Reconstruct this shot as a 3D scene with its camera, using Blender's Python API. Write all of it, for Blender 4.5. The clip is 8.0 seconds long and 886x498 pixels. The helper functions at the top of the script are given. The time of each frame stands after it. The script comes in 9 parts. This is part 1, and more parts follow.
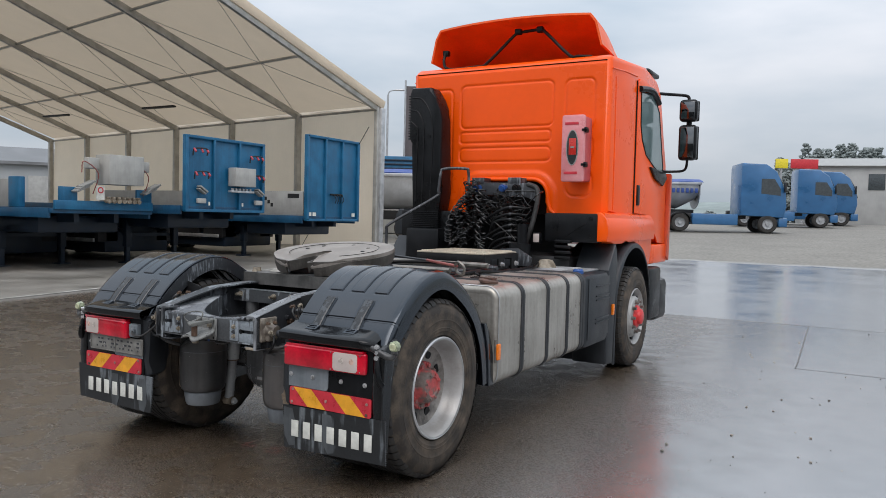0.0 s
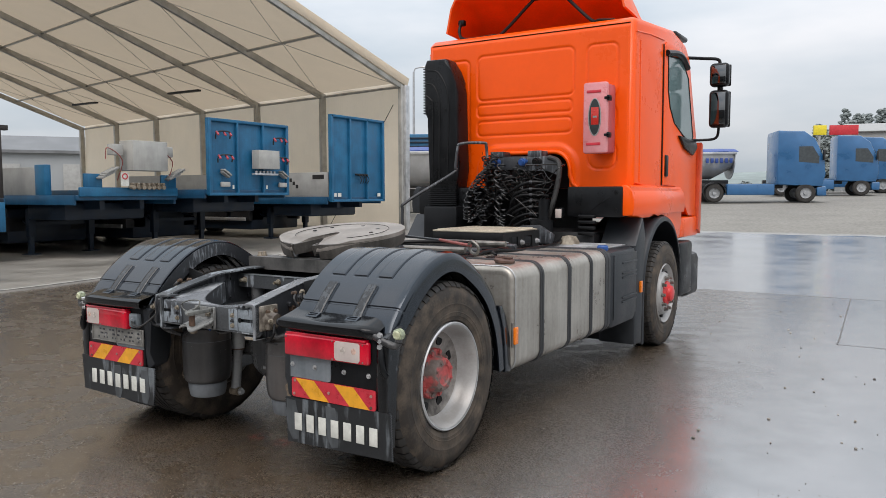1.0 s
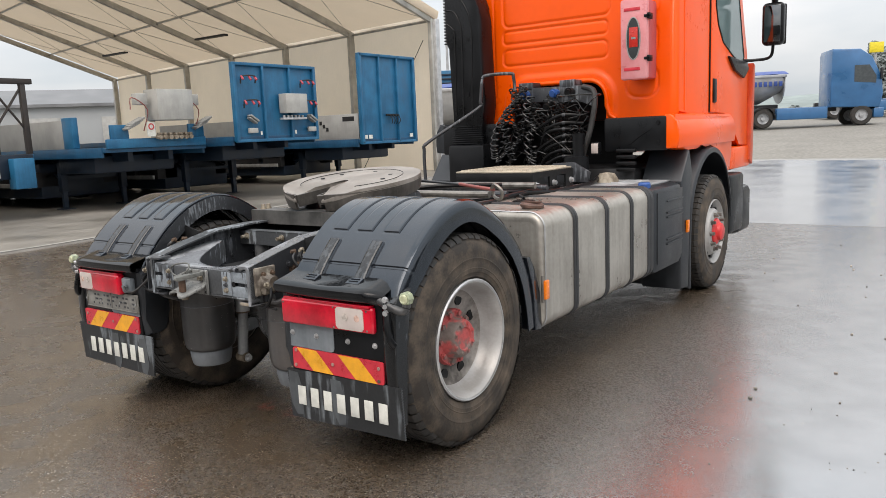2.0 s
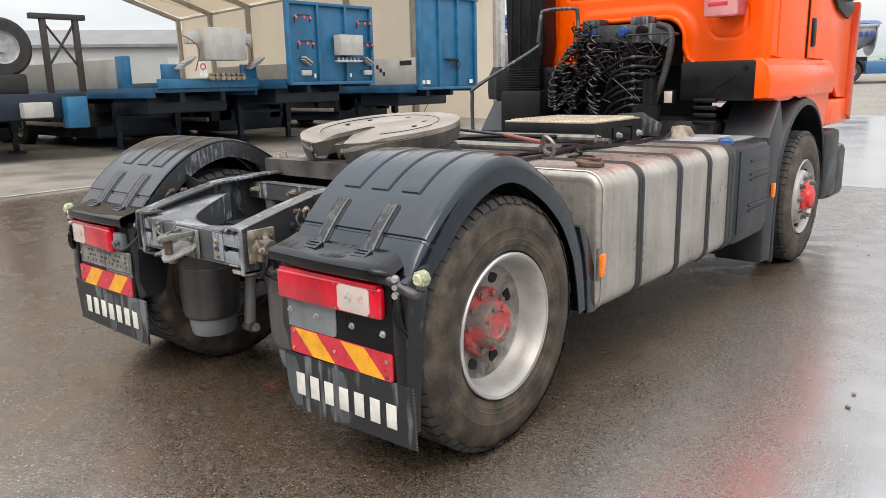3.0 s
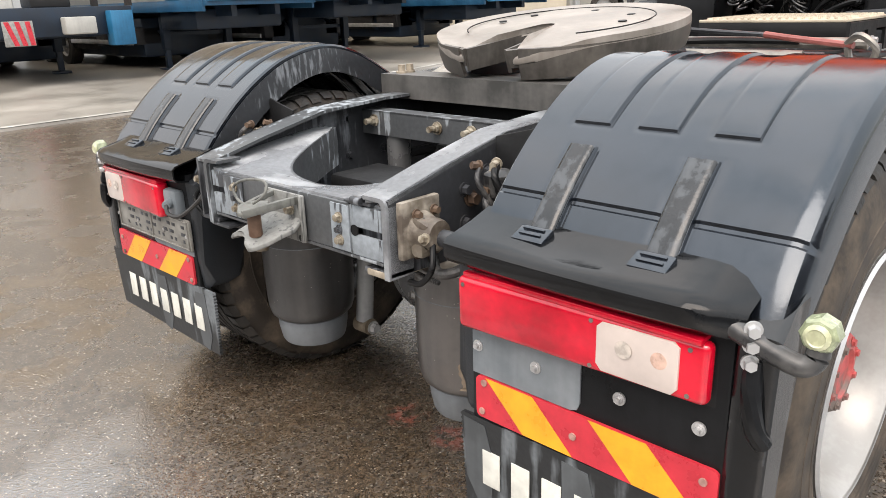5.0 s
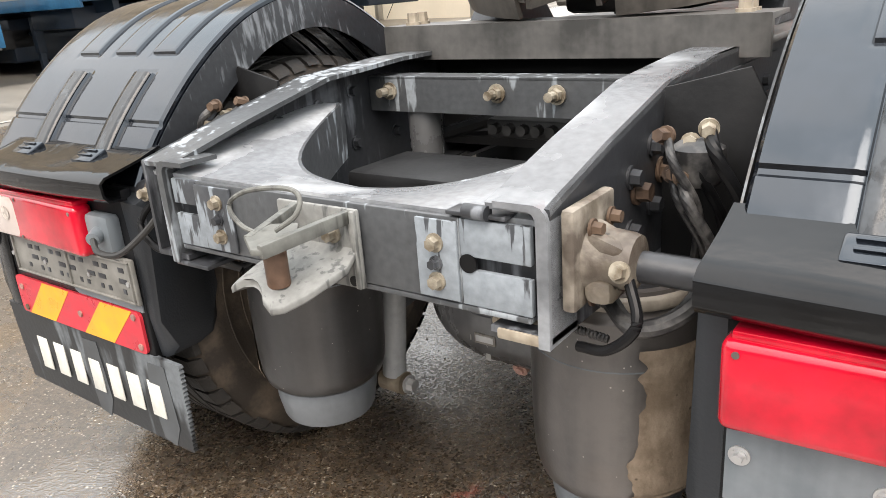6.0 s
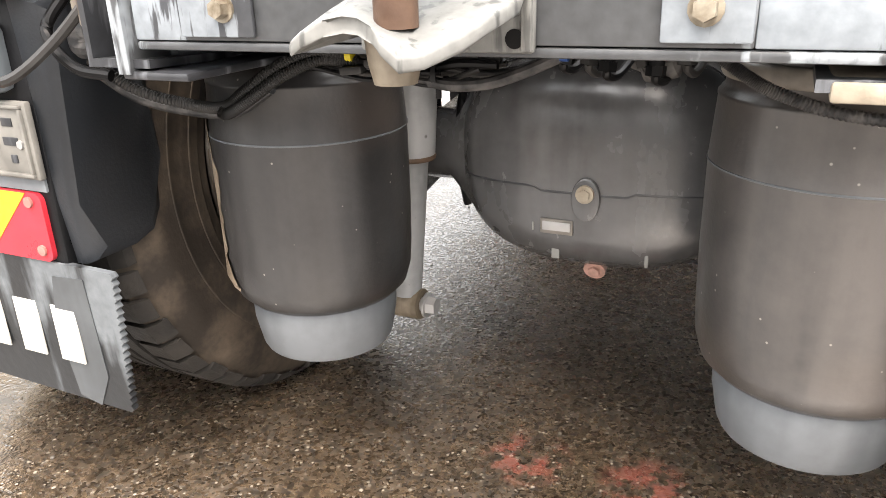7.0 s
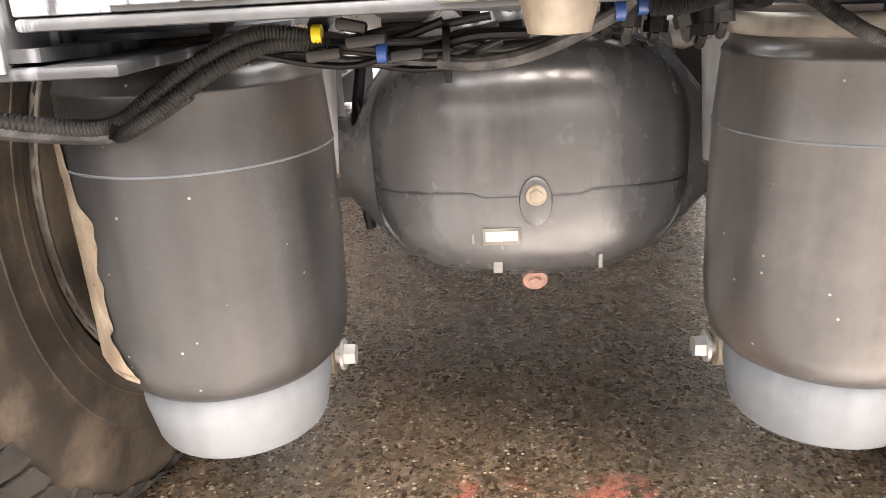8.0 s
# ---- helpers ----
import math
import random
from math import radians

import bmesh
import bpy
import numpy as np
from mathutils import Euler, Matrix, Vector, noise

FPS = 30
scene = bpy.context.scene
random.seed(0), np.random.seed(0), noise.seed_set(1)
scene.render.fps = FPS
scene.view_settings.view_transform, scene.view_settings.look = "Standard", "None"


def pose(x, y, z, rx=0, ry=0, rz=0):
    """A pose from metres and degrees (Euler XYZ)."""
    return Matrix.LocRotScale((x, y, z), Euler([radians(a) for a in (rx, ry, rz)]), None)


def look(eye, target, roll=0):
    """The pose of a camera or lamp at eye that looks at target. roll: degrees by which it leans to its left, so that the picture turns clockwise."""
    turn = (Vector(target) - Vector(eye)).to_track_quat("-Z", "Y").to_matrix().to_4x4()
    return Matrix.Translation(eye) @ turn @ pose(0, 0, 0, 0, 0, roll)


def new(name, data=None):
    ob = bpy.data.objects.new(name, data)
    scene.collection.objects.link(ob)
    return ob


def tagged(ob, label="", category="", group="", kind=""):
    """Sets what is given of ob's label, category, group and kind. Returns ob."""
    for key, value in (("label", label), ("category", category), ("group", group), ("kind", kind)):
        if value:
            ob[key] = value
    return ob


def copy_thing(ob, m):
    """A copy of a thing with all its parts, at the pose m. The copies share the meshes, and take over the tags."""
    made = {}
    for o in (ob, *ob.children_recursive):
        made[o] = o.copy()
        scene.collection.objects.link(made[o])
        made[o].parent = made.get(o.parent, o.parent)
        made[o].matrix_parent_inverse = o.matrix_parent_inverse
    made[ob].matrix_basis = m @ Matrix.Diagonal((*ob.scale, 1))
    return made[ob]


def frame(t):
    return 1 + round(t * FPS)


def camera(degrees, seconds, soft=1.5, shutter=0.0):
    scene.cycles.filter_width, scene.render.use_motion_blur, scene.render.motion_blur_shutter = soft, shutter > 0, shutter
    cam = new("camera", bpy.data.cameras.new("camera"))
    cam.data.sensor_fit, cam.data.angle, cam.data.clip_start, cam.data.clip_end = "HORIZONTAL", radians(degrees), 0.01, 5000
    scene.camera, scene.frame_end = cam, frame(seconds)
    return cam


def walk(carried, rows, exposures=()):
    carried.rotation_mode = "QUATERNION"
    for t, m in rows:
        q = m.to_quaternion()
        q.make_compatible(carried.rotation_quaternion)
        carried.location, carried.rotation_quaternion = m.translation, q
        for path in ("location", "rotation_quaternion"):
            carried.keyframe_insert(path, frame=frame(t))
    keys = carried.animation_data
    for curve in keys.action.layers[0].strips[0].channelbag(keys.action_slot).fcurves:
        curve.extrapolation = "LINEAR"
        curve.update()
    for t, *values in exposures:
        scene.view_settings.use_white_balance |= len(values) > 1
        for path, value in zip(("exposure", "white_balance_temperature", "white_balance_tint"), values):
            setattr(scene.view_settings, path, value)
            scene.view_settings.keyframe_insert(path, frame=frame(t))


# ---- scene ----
cam = camera(61.3, 8.0, 0.8)
# stops, kelvin and tint of the camera as it nears the dark chassis
EXPOSE = [(0.0, 0.15, 6500, 14), (1.5, 0.47, 6950, 15), (3.5, 0.94, 7200, 16), (5.0, 1.22, 7250, 16), (6.5, 1.82, 7350, 15), (7.2, 2.65, 7550, 18), (8.0, 3.34, 7850, 20)]
PATH = [
    (0, (3.285, -3.594, 1.457), (2.287, -1.863, 1.369), 1.4),
    (0.5, (3.265, -3.509, 1.446), (2.242, -1.794, 1.328), 1.0),
    (1, (3.251, -3.293, 1.453), (2.182, -1.608, 1.305), -0.1),
    (1.5, (3.207, -3.084, 1.456), (2.085, -1.442, 1.239), -1.4),
    (2.8, (2.847, -2.333, 1.442), (1.62, -0.812, 1.016), -2.0),
    (3, (2.798, -2.234, 1.414), (1.533, -0.748, 0.978), -1.3),
    (3.5, (2.54, -2.054, 1.351), (1.227, -0.631, 0.85), -0.6),
    (4, (2.236, -1.9, 1.344), (0.925, -0.489, 0.803), -0.7),
    (4.5, (1.896, -1.742, 1.296), (0.578, -0.36, 0.704), -1.3),
    (5, (1.558, -1.622, 1.282), (0.234, -0.262, 0.651), -1.8),
    (5.2, (1.401, -1.593, 1.273), (0.086, -0.231, 0.629), -1.9),
    (6.3, (0.621, -1.252, 1.038), (-0.415, 0.32, 0.36), -4.5),
    (6.5, (0.523, -1.221, 0.964), (-0.452, 0.382, 0.273), -3.9),
    (7, (0.302, -1.198, 0.801), (-0.499, 0.489, 0.085), -1.9),
    (7.5, (0.135, -1.159, 0.767), (-0.413, 0.638, 0.079), -2.7),
    (7.8, (0.026, -1.119, 0.749), (-0.282, 0.741, 0.083), -4.8),
    (8, (-0.02, -1.097, 0.743), (-0.15, 0.781, 0.069), -3.2),
]
walk(cam, [(t, look(eye, target, roll)) for t, eye, target, roll in PATH], EXPOSE)

# ---- world and light: wet overcast day ----
world = bpy.data.worlds.new("sky")
scene.world = world
world.use_nodes = True
wn, wl = world.node_tree.nodes, world.node_tree.links
wn.clear()
sky = wn.new("ShaderNodeTexSky")
sky.sky_type, sky.sun_disc = "NISHITA", False
sky.sun_elevation, sky.sun_rotation = radians(48), radians(150)
sky.air_density, sky.dust_density, sky.ozone_density = 1.0, 4.0, 1.0
cloud = wn.new("ShaderNodeTexNoise")
cloud.inputs["Scale"].default_value, cloud.inputs["Detail"].default_value = 2.2, 5.0
wmap = wn.new("ShaderNodeMapping")
wmap.inputs["Scale"].default_value = (1.0, 1.0, 3.5)
wco = wn.new("ShaderNodeTexCoord")
wl.new(wco.outputs["Generated"], wmap.inputs["Vector"])
wl.new(wmap.outputs["Vector"], cloud.inputs["Vector"])
ramp = wn.new("ShaderNodeValToRGB")
ramp.color_ramp.elements[0].position, ramp.color_ramp.elements[0].color = 0.36, (5.0, 6.0, 6.75, 1)
ramp.color_ramp.elements[1].position, ramp.color_ramp.elements[1].color = 0.66, (7.9, 8.35, 8.7, 1)
wl.new(cloud.outputs["Fac"], ramp.inputs["Fac"])
mixw = wn.new("ShaderNodeMix")
mixw.data_type = "RGBA"
mixw.inputs["Factor"].default_value = 0.88
wl.new(sky.outputs["Color"], mixw.inputs["A"])
wl.new(ramp.outputs["Color"], mixw.inputs["B"])
sepw = wn.new("ShaderNodeSeparateXYZ")
wl.new(wco.outputs["Generated"], sepw.inputs[0])
grad = wn.new("ShaderNodeMapRange")
grad.inputs["From Min"].default_value, grad.inputs["From Max"].default_value = 0.0, 1.0
grad.inputs["To Min"].default_value, grad.inputs["To Max"].default_value = 0.72, 2.15
wl.new(sepw.outputs["Z"], grad.inputs["Value"])
bg = wn.new("ShaderNodeBackground")
bg.inputs["Strength"].default_value = 0.1
wout = wn.new("ShaderNodeOutputWorld")
zen = wn.new("ShaderNodeMix")
zen.data_type, zen.blend_type = "RGBA", "MULTIPLY"
zen.inputs["Factor"].default_value = 1.0
wl.new(mixw.outputs["Result"], zen.inputs["A"])
wl.new(grad.outputs["Result"], zen.inputs["B"])
wl.new(zen.outputs["Result"], bg.inputs["Color"])
wl.new(bg.outputs["Background"], wout.inputs["Surface"])

sun = new("sun", bpy.data.lights.new("sun", "SUN"))
sun.data.energy, sun.data.angle, sun.data.color = 1.0, radians(40), (1.0, 0.97, 0.93)
sun.matrix_basis = look((4, -8, 13), (0, 0, 0))

# ---- materials ----
def mat(name, color, rough=0.5, metal=0.0, var=0.25, scale=8.0, fine=60.0, bump=0.0, bscale=80.0, color2=None,
        streak=0.0, coat=0.0, rvar=0.12, spread=(0.35, 0.7), stretch=None, spec=0.5):
    """A surface with two scales of variation in tone and gloss, optional vertical runs and fine relief."""
    m = bpy.data.materials.new(name)
    m.use_nodes = True
    n, l = m.node_tree.nodes, m.node_tree.links
    b = n["Principled BSDF"]
    co = n.new("ShaderNodeTexCoord")
    vec = co.outputs["Object"]
    if stretch:
        mp = n.new("ShaderNodeMapping")
        mp.inputs["Scale"].default_value = stretch
        l.new(vec, mp.inputs["Vector"])
        vec2 = mp.outputs["Vector"]
    else:
        vec2 = vec
    big = n.new("ShaderNodeTexNoise")
    big.inputs["Scale"].default_value, big.inputs["Detail"].default_value = scale, 6.0
    l.new(vec2, big.inputs["Vector"])
    small = n.new("ShaderNodeTexNoise")
    small.inputs["Scale"].default_value, small.inputs["Detail"].default_value = fine, 4.0
    l.new(vec, small.inputs["Vector"])
    r = n.new("ShaderNodeValToRGB")
    c2 = color2 or tuple(min(1.0, c * (1 + var)) for c in color)
    c1 = color if color2 else tuple(c * (1 - var) for c in color)
    r.color_ramp.elements[0].position, r.color_ramp.elements[0].color = spread[0], (*c1, 1)
    r.color_ramp.elements[1].position, r.color_ramp.elements[1].color = spread[1], (*c2, 1)
    addm = n.new("ShaderNodeMath")
    addm.operation = "MULTIPLY_ADD"
    addm.inputs[1].default_value, addm.inputs[2].default_value = 0.25, -0.125
    l.new(small.outputs["Fac"], addm.inputs[0])
    add2 = n.new("ShaderNodeMath")
    add2.operation = "ADD"
    l.new(big.outputs["Fac"], add2.inputs[0])
    l.new(addm.outputs[0], add2.inputs[1])
    fac = add2.outputs[0]
    if streak:
        ms = n.new("ShaderNodeMapping")
        ms.inputs["Scale"].default_value = (28, 28, 1.6)
        l.new(vec, ms.inputs["Vector"])
        st = n.new("ShaderNodeTexNoise")
        st.inputs["Scale"].default_value, st.inputs["Detail"].default_value = 1.3, 3.0
        l.new(ms.outputs["Vector"], st.inputs["Vector"])
        mm = n.new("ShaderNodeMath")
        mm.operation = "MULTIPLY_ADD"
        mm.inputs[1].default_value, mm.inputs[2].default_value = streak, -streak / 2
        l.new(st.outputs["Fac"], mm.inputs[0])
        a3 = n.new("ShaderNodeMath")
        a3.operation = "ADD"
        l.new(fac, a3.inputs[0])
        l.new(mm.outputs[0], a3.inputs[1])
        fac = a3.outputs[0]
    l.new(fac, r.inputs["Fac"])
    l.new(r.outputs["Color"], b.inputs["Base Color"])
    rr = n.new("ShaderNodeMapRange")
    rr.inputs["From Min"].default_value, rr.inputs["From Max"].default_value = 0.3, 0.7
    rr.inputs["To Min"].default_value, rr.inputs["To Max"].default_value = max(0.03, rough - rvar), min(1, rough + rvar)
    l.new(fac, rr.inputs["Value"])
    l.new(rr.outputs["Result"], b.inputs["Roughness"])
    b.inputs["Metallic"].default_value = metal
    if spec != 0.5:
        b.inputs["Specular IOR Level"].default_value = spec
    if coat:
        b.inputs["Coat Weight"].default_value, b.inputs["Coat Roughness"].default_value = coat, 0.06
    if bump:
        bt = n.new("ShaderNodeTexNoise")
        bt.inputs["Scale"].default_value, bt.inputs["Detail"].default_value = bscale, 4.0
        l.new(vec, bt.inputs["Vector"])
        bp = n.new("ShaderNodeBump")
        bp.inputs["Strength"].default_value, bp.inputs["Distance"].default_value = bump, 0.01
        l.new(bt.outputs["Fac"], bp.inputs["Height"])
        l.new(bp.outputs["Normal"], b.inputs["Normal"])
    return m


def worn(name, base, wear, amount, rough=0.45, scale=9.0, runs=True, metal=0.0, wrough=0.6, edge=0.08):
    """Dark paint with pale runs and patches where it is worn or dried with lime."""
    m = bpy.data.materials.new(name)
    m.use_nodes = True
    n, l = m.node_tree.nodes, m.node_tree.links
    b = n["Principled BSDF"]
    co = n.new("ShaderNodeTexCoord")
    mp = n.new("ShaderNodeMapping")
    mp.inputs["Scale"].default_value = (9, 9, 1.2) if runs else (1, 1, 1)
    l.new(co.outputs["Object"], mp.inputs["Vector"])
    a = n.new("ShaderNodeTexNoise")
    a.inputs["Scale"].default_value, a.inputs["Detail"].default_value = scale, 6.0
    l.new(mp.outputs["Vector"], a.inputs["Vector"])
    c = n.new("ShaderNodeTexNoise")
    c.inputs["Scale"].default_value, c.inputs["Detail"].default_value = 3.5, 4.0
    l.new(co.outputs["Object"], c.inputs["Vector"])
    s = n.new("ShaderNodeMath")
    s.operation = "ADD"
    l.new(a.outputs["Fac"], s.inputs[0])
    l.new(c.outputs["Fac"], s.inputs[1])
    r = n.new("ShaderNodeValToRGB")
    r.color_ramp.elements[0].position, r.color_ramp.elements[0].color = 0.62 - amount * 0.12, (0, 0, 0, 1)
    r.color_ramp.elements[1].position, r.color_ramp.elements[1].color = 0.62 + edge - amount * 0.12, (1, 1, 1, 1)
    half = n.new("ShaderNodeMath")
    half.operation = "MULTIPLY"
    half.inputs[1].default_value = 0.55
    l.new(s.outputs[0], half.inputs[0])
    l.new(half.outputs[0], r.inputs["Fac"])
    mx = n.new("ShaderNodeMix")
    mx.data_type = "RGBA"
    mx.inputs["A"].default_value, mx.inputs["B"].default_value = (*base, 1), (*wear, 1)
    l.new(r.outputs["Color"], mx.inputs["Factor"])
    fine = n.new("ShaderNodeTexNoise")
    fine.inputs["Scale"].default_value, fine.inputs["Detail"].default_value = 70.0, 3.0
    l.new(co.outputs["Object"], fine.inputs["Vector"])
    hsv = n.new("ShaderNodeHueSaturation")
    mr = n.new("ShaderNodeMapRange")
    mr.inputs["To Min"].default_value, mr.inputs["To Max"].default_value = 0.6, 1.4
    l.new(fine.outputs["Fac"], mr.inputs["Value"])
    l.new(mr.outputs["Result"], hsv.inputs["Value"])
    l.new(mx.outputs["Result"], hsv.inputs["Color"])
    l.new(hsv.outputs["Color"], b.inputs["Base Color"])
    ro = n.new("ShaderNodeMapRange")
    ro.inputs["To Min"].default_value, ro.inputs["To Max"].default_value = rough, wrough
    l.new(r.outputs["Color"], ro.inputs["Value"])
    l.new(ro.outputs["Result"], b.inputs["Roughness"])
    b.inputs["Metallic"].default_value = metal
    bp = n.new("ShaderNodeBump")
    bp.inputs["Strength"].default_value, bp.inputs["Distance"].default_value = 0.15, 0.004
    l.new(fine.outputs["Fac"], bp.inputs["Height"])
    l.new(bp.outputs["Normal"], b.inputs["Normal"])
    return m


def ground_material():
    """Wet asphalt: brown-grey binder with pale chippings, a water film in the hollows; beyond the joint wetter concrete."""
    m = bpy.data.materials.new("wet_asphalt")
    m.use_nodes = True
    n, l = m.node_tree.nodes, m.node_tree.links
    b = n["Principled BSDF"]
    geo = n.new("ShaderNodeNewGeometry")
    pos = geo.outputs["Position"]

    def noise_node(sc, det, rough=0.55):
        t = n.new("ShaderNodeTexNoise")
        t.inputs["Scale"].default_value, t.inputs["Detail"].default_value, t.inputs["Roughness"].default_value = sc, det, rough
        l.new(pos, t.inputs["Vector"])
        return t.outputs["Fac"]

    def ramp_node(fac, p0, c0, p1, c1):
        r = n.new("ShaderNodeValToRGB")
        r.color_ramp.elements[0].position, r.color_ramp.elements[0].color = p0, c0
        r.color_ramp.elements[1].position, r.color_ramp.elements[1].color = p1, c1
        l.new(fac, r.inputs["Fac"])
        return r.outputs["Color"]

    def mix_node(fac, a, c, kind="MIX"):
        x = n.new("ShaderNodeMix")
        x.data_type, x.blend_type = "RGBA", kind
        for sock, v in (("Factor", fac), ("A", a), ("B", c)):
            if isinstance(v, (int, float)):
                x.inputs[sock].default_value = v
            elif isinstance(v, tuple):
                x.inputs[sock].default_value = v
            else:
                l.new(v, x.inputs[sock])
        return x.outputs["Result"]

    broad = noise_node(0.55, 5)
    mid = noise_node(4.0, 5)
    vor = n.new("ShaderNodeTexVoronoi")
    vor.inputs["Scale"].default_value = 155.0
    l.new(pos, vor.inputs["Vector"])
    pick = n.new("ShaderNodeSeparateColor")
    l.new(vor.outputs["Color"], pick.inputs[0])
    tone = mix_node(0.5, ramp_node(broad, 0.35, (0.048, 0.035, 0.024, 1), 0.68, (0.104, 0.078, 0.054, 1)),
                    ramp_node(mid, 0.3, (0.038, 0.028, 0.019, 1), 0.75, (0.112, 0.083, 0.057, 1)))
    chips = ramp_node(pick.outputs[0], 0.0, (0.24, 0.23, 0.22, 1), 1.0, (1.95, 1.86, 1.74, 1))
    tone = mix_node(0.85, tone, chips, "MULTIPLY")
    tone = mix_node(0.8, tone, ramp_node(noise_node(34.0, 4, 0.7), 0.32, (0.55, 0.54, 0.53, 1), 0.68, (1.45, 1.43, 1.40, 1)), "MULTIPLY")
    tone = mix_node(1.0, tone, (0.80, 0.80, 0.80, 1), "MULTIPLY")
    # pale chippings of two sizes that stand singly in the binder
    for scale, lo, hi in ((62.0, 0.17, 0.27), (120.0, 0.24, 0.38)):
        grit = n.new("ShaderNodeTexVoronoi")
        grit.inputs["Scale"].default_value = scale
        l.new(pos, grit.inputs["Vector"])
        gp = n.new("ShaderNodeSeparateColor")
        l.new(grit.outputs["Color"], gp.inputs[0])
        light = mix_node(1.0, ramp_node(gp.outputs[1], 0.80, (0, 0, 0, 1), 0.84, (1, 1, 1, 1)), ramp_node(grit.outputs["Distance"], lo, (1, 1, 1, 1), hi, (0, 0, 0, 1)), "MULTIPLY")
        tone = mix_node(light, tone, ramp_node(gp.outputs[0], 0.0, (0.14, 0.115, 0.085, 1), 1.0, (0.46, 0.41, 0.34, 1)))
    red = ramp_node(noise_node(17.0, 5, 0.7), 0.47, (0, 0, 0, 1), 0.55, (1, 1, 1, 1))

    def spot(x, y, rad):
        d = n.new("ShaderNodeVectorMath")
        d.operation = "DISTANCE"
        l.new(pos, d.inputs[0])
        d.inputs[1].default_value = (x, y, 0)
        return ramp_node(d.outputs["Value"], rad * 0.45, (1, 1, 1, 1), rad, (0, 0, 0, 1))

    both = mix_node(1.0, spot(-0.040, -0.172, 0.085), spot(0.165, -0.172, 0.085), "ADD")
    tone = mix_node(mix_node(1.0, mix_node(1.0, both, red, "MULTIPLY"), (0.55, 0.55, 0.55, 1), "MULTIPLY"), tone, (0.36, 0.10, 0.075, 1))
    # pale concrete apron under the tent and the gravel yard behind
    sep = n.new("ShaderNodeSeparateXYZ")
    l.new(pos, sep.inputs[0])
    wob = n.new("ShaderNodeMath")
    wob.operation = "MULTIPLY_ADD"
    wob.inputs[1].default_value = 0.9
    l.new(noise_node(0.8, 4), wob.inputs[0])
    l.new(sep.outputs["Y"], wob.inputs[2])

    def step_node(sock, lo, hi):
        s = n.new("ShaderNodeMapRange")
        s.inputs["From Min"].default_value, s.inputs["From Max"].default_value = lo, hi
        l.new(sock, s.inputs["Value"])
        return s.outputs["Result"]

    slab = step_node(sep.outputs["Y"], 8.27, 8.33)
    gravel = step_node(wob.outputs[0], 20.2, 21.0)
    slab_tone = ramp_node(noise_node(1.4, 5), 0.35, (0.15, 0.15, 0.15, 1), 0.7, (0.22, 0.22, 0.215, 1))
    gravel_tone = mix_node(0.6, ramp_node(noise_node(0.5, 5), 0.3, (0.15, 0.138, 0.118, 1), 0.7, (0.27, 0.25, 0.215, 1)),
                           ramp_node(noise_node(9.0, 5), 0.3, (0.09, 0.085, 0.075, 1), 0.7, (0.30, 0.28, 0.245, 1)))
    tone = mix_node(slab, tone, slab_tone)
    tone = mix_node(gravel, tone, gravel_tone)
    # water stands to the right of the truck and in a few hollows; elsewhere the stones break the film
    side = n.new("ShaderNodeMath")
    side.operation = "MULTIPLY_ADD"
    side.inputs[1].default_value = 1.6
    l.new(mix_node(0.35, broad, mid), side.inputs[0])
    l.new(sep.outputs["X"], side.inputs[2])
    wet = step_node(side.outputs[0], 1.9, 3.6)
    pool_sheen = wet
    # part of the sky's reflection in the water is painted as this paler tone
    tone = mix_node(pool_sheen, tone, ramp_node(mid, 0.3, (0.10, 0.104, 0.108, 1), 0.7, (0.15, 0.154, 0.158, 1)))
    l.new(mix_node(gravel, tone, gravel_tone), b.inputs["Base Color"])
    other = n.new("ShaderNodeMath")
    other.operation = "MULTIPLY_ADD"
    other.inputs[1].default_value = 1.2
    l.new(mix_node(0.4, broad, mid), other.inputs[0])
    l.new(sep.outputs["X"], other.inputs[2])
    left = mix_node(step_node(other.outputs[0], -1.3, 0.2), (0.85, 0.85, 0.85, 1), (0, 0, 0, 1))
    wet = mix_node(1.0, mix_node(1.0, wet, left, "LIGHTEN"), step_node(wob.outputs[0], 2.6, 4.6), "LIGHTEN")
    diag = n.new("ShaderNodeMath")
    diag.operation = "ADD"
    l.new(sep.outputs["X"], diag.inputs[0])
    l.new(sep.outputs["Y"], diag.inputs[1])
    rim = n.new("ShaderNodeMath")
    rim.operation = "MULTIPLY_ADD"
    rim.inputs[1].default_value = 0.9
    l.new(mix_node(0.5, broad, mid), rim.inputs[0])
    l.new(diag.outputs[0], rim.inputs[2])
    puddle = mix_node(step_node(rim.outputs[0], -1.05, -0.55), (0.9, 0.9, 0.9, 1), (0, 0, 0, 1))
    wet = mix_node(1.0, wet, puddle, "LIGHTEN")
    patch = ramp_node(mix_node(0.6, broad, mid), 0.46, (0, 0, 0, 1), 0.54, (1, 1, 1, 1))
    hollow = ramp_node(mix_node(0.35, broad, mid), 0.52, (0, 0, 0, 1), 0.60, (0.55, 0.55, 0.55, 1))
    wet = mix_node(1.0, wet, hollow, "LIGHTEN")
    film = mix_node(wet, ramp_node(pick.outputs[1], 0.1, (0.10, 0.10, 0.10, 1), 0.8, (0.50, 0.50, 0.50, 1)), mix_node(pool_sheen, mix_node(patch, (0.30, 0.30, 0.30, 1), (0.075, 0.075, 0.075, 1)), (0.055, 0.055, 0.055, 1)))
    film = mix_node(slab, film, ramp_node(noise_node(0.7, 3), 0.3, (0.10, 0.10, 0.10, 1), 0.7, (0.24, 0.24, 0.24, 1)))
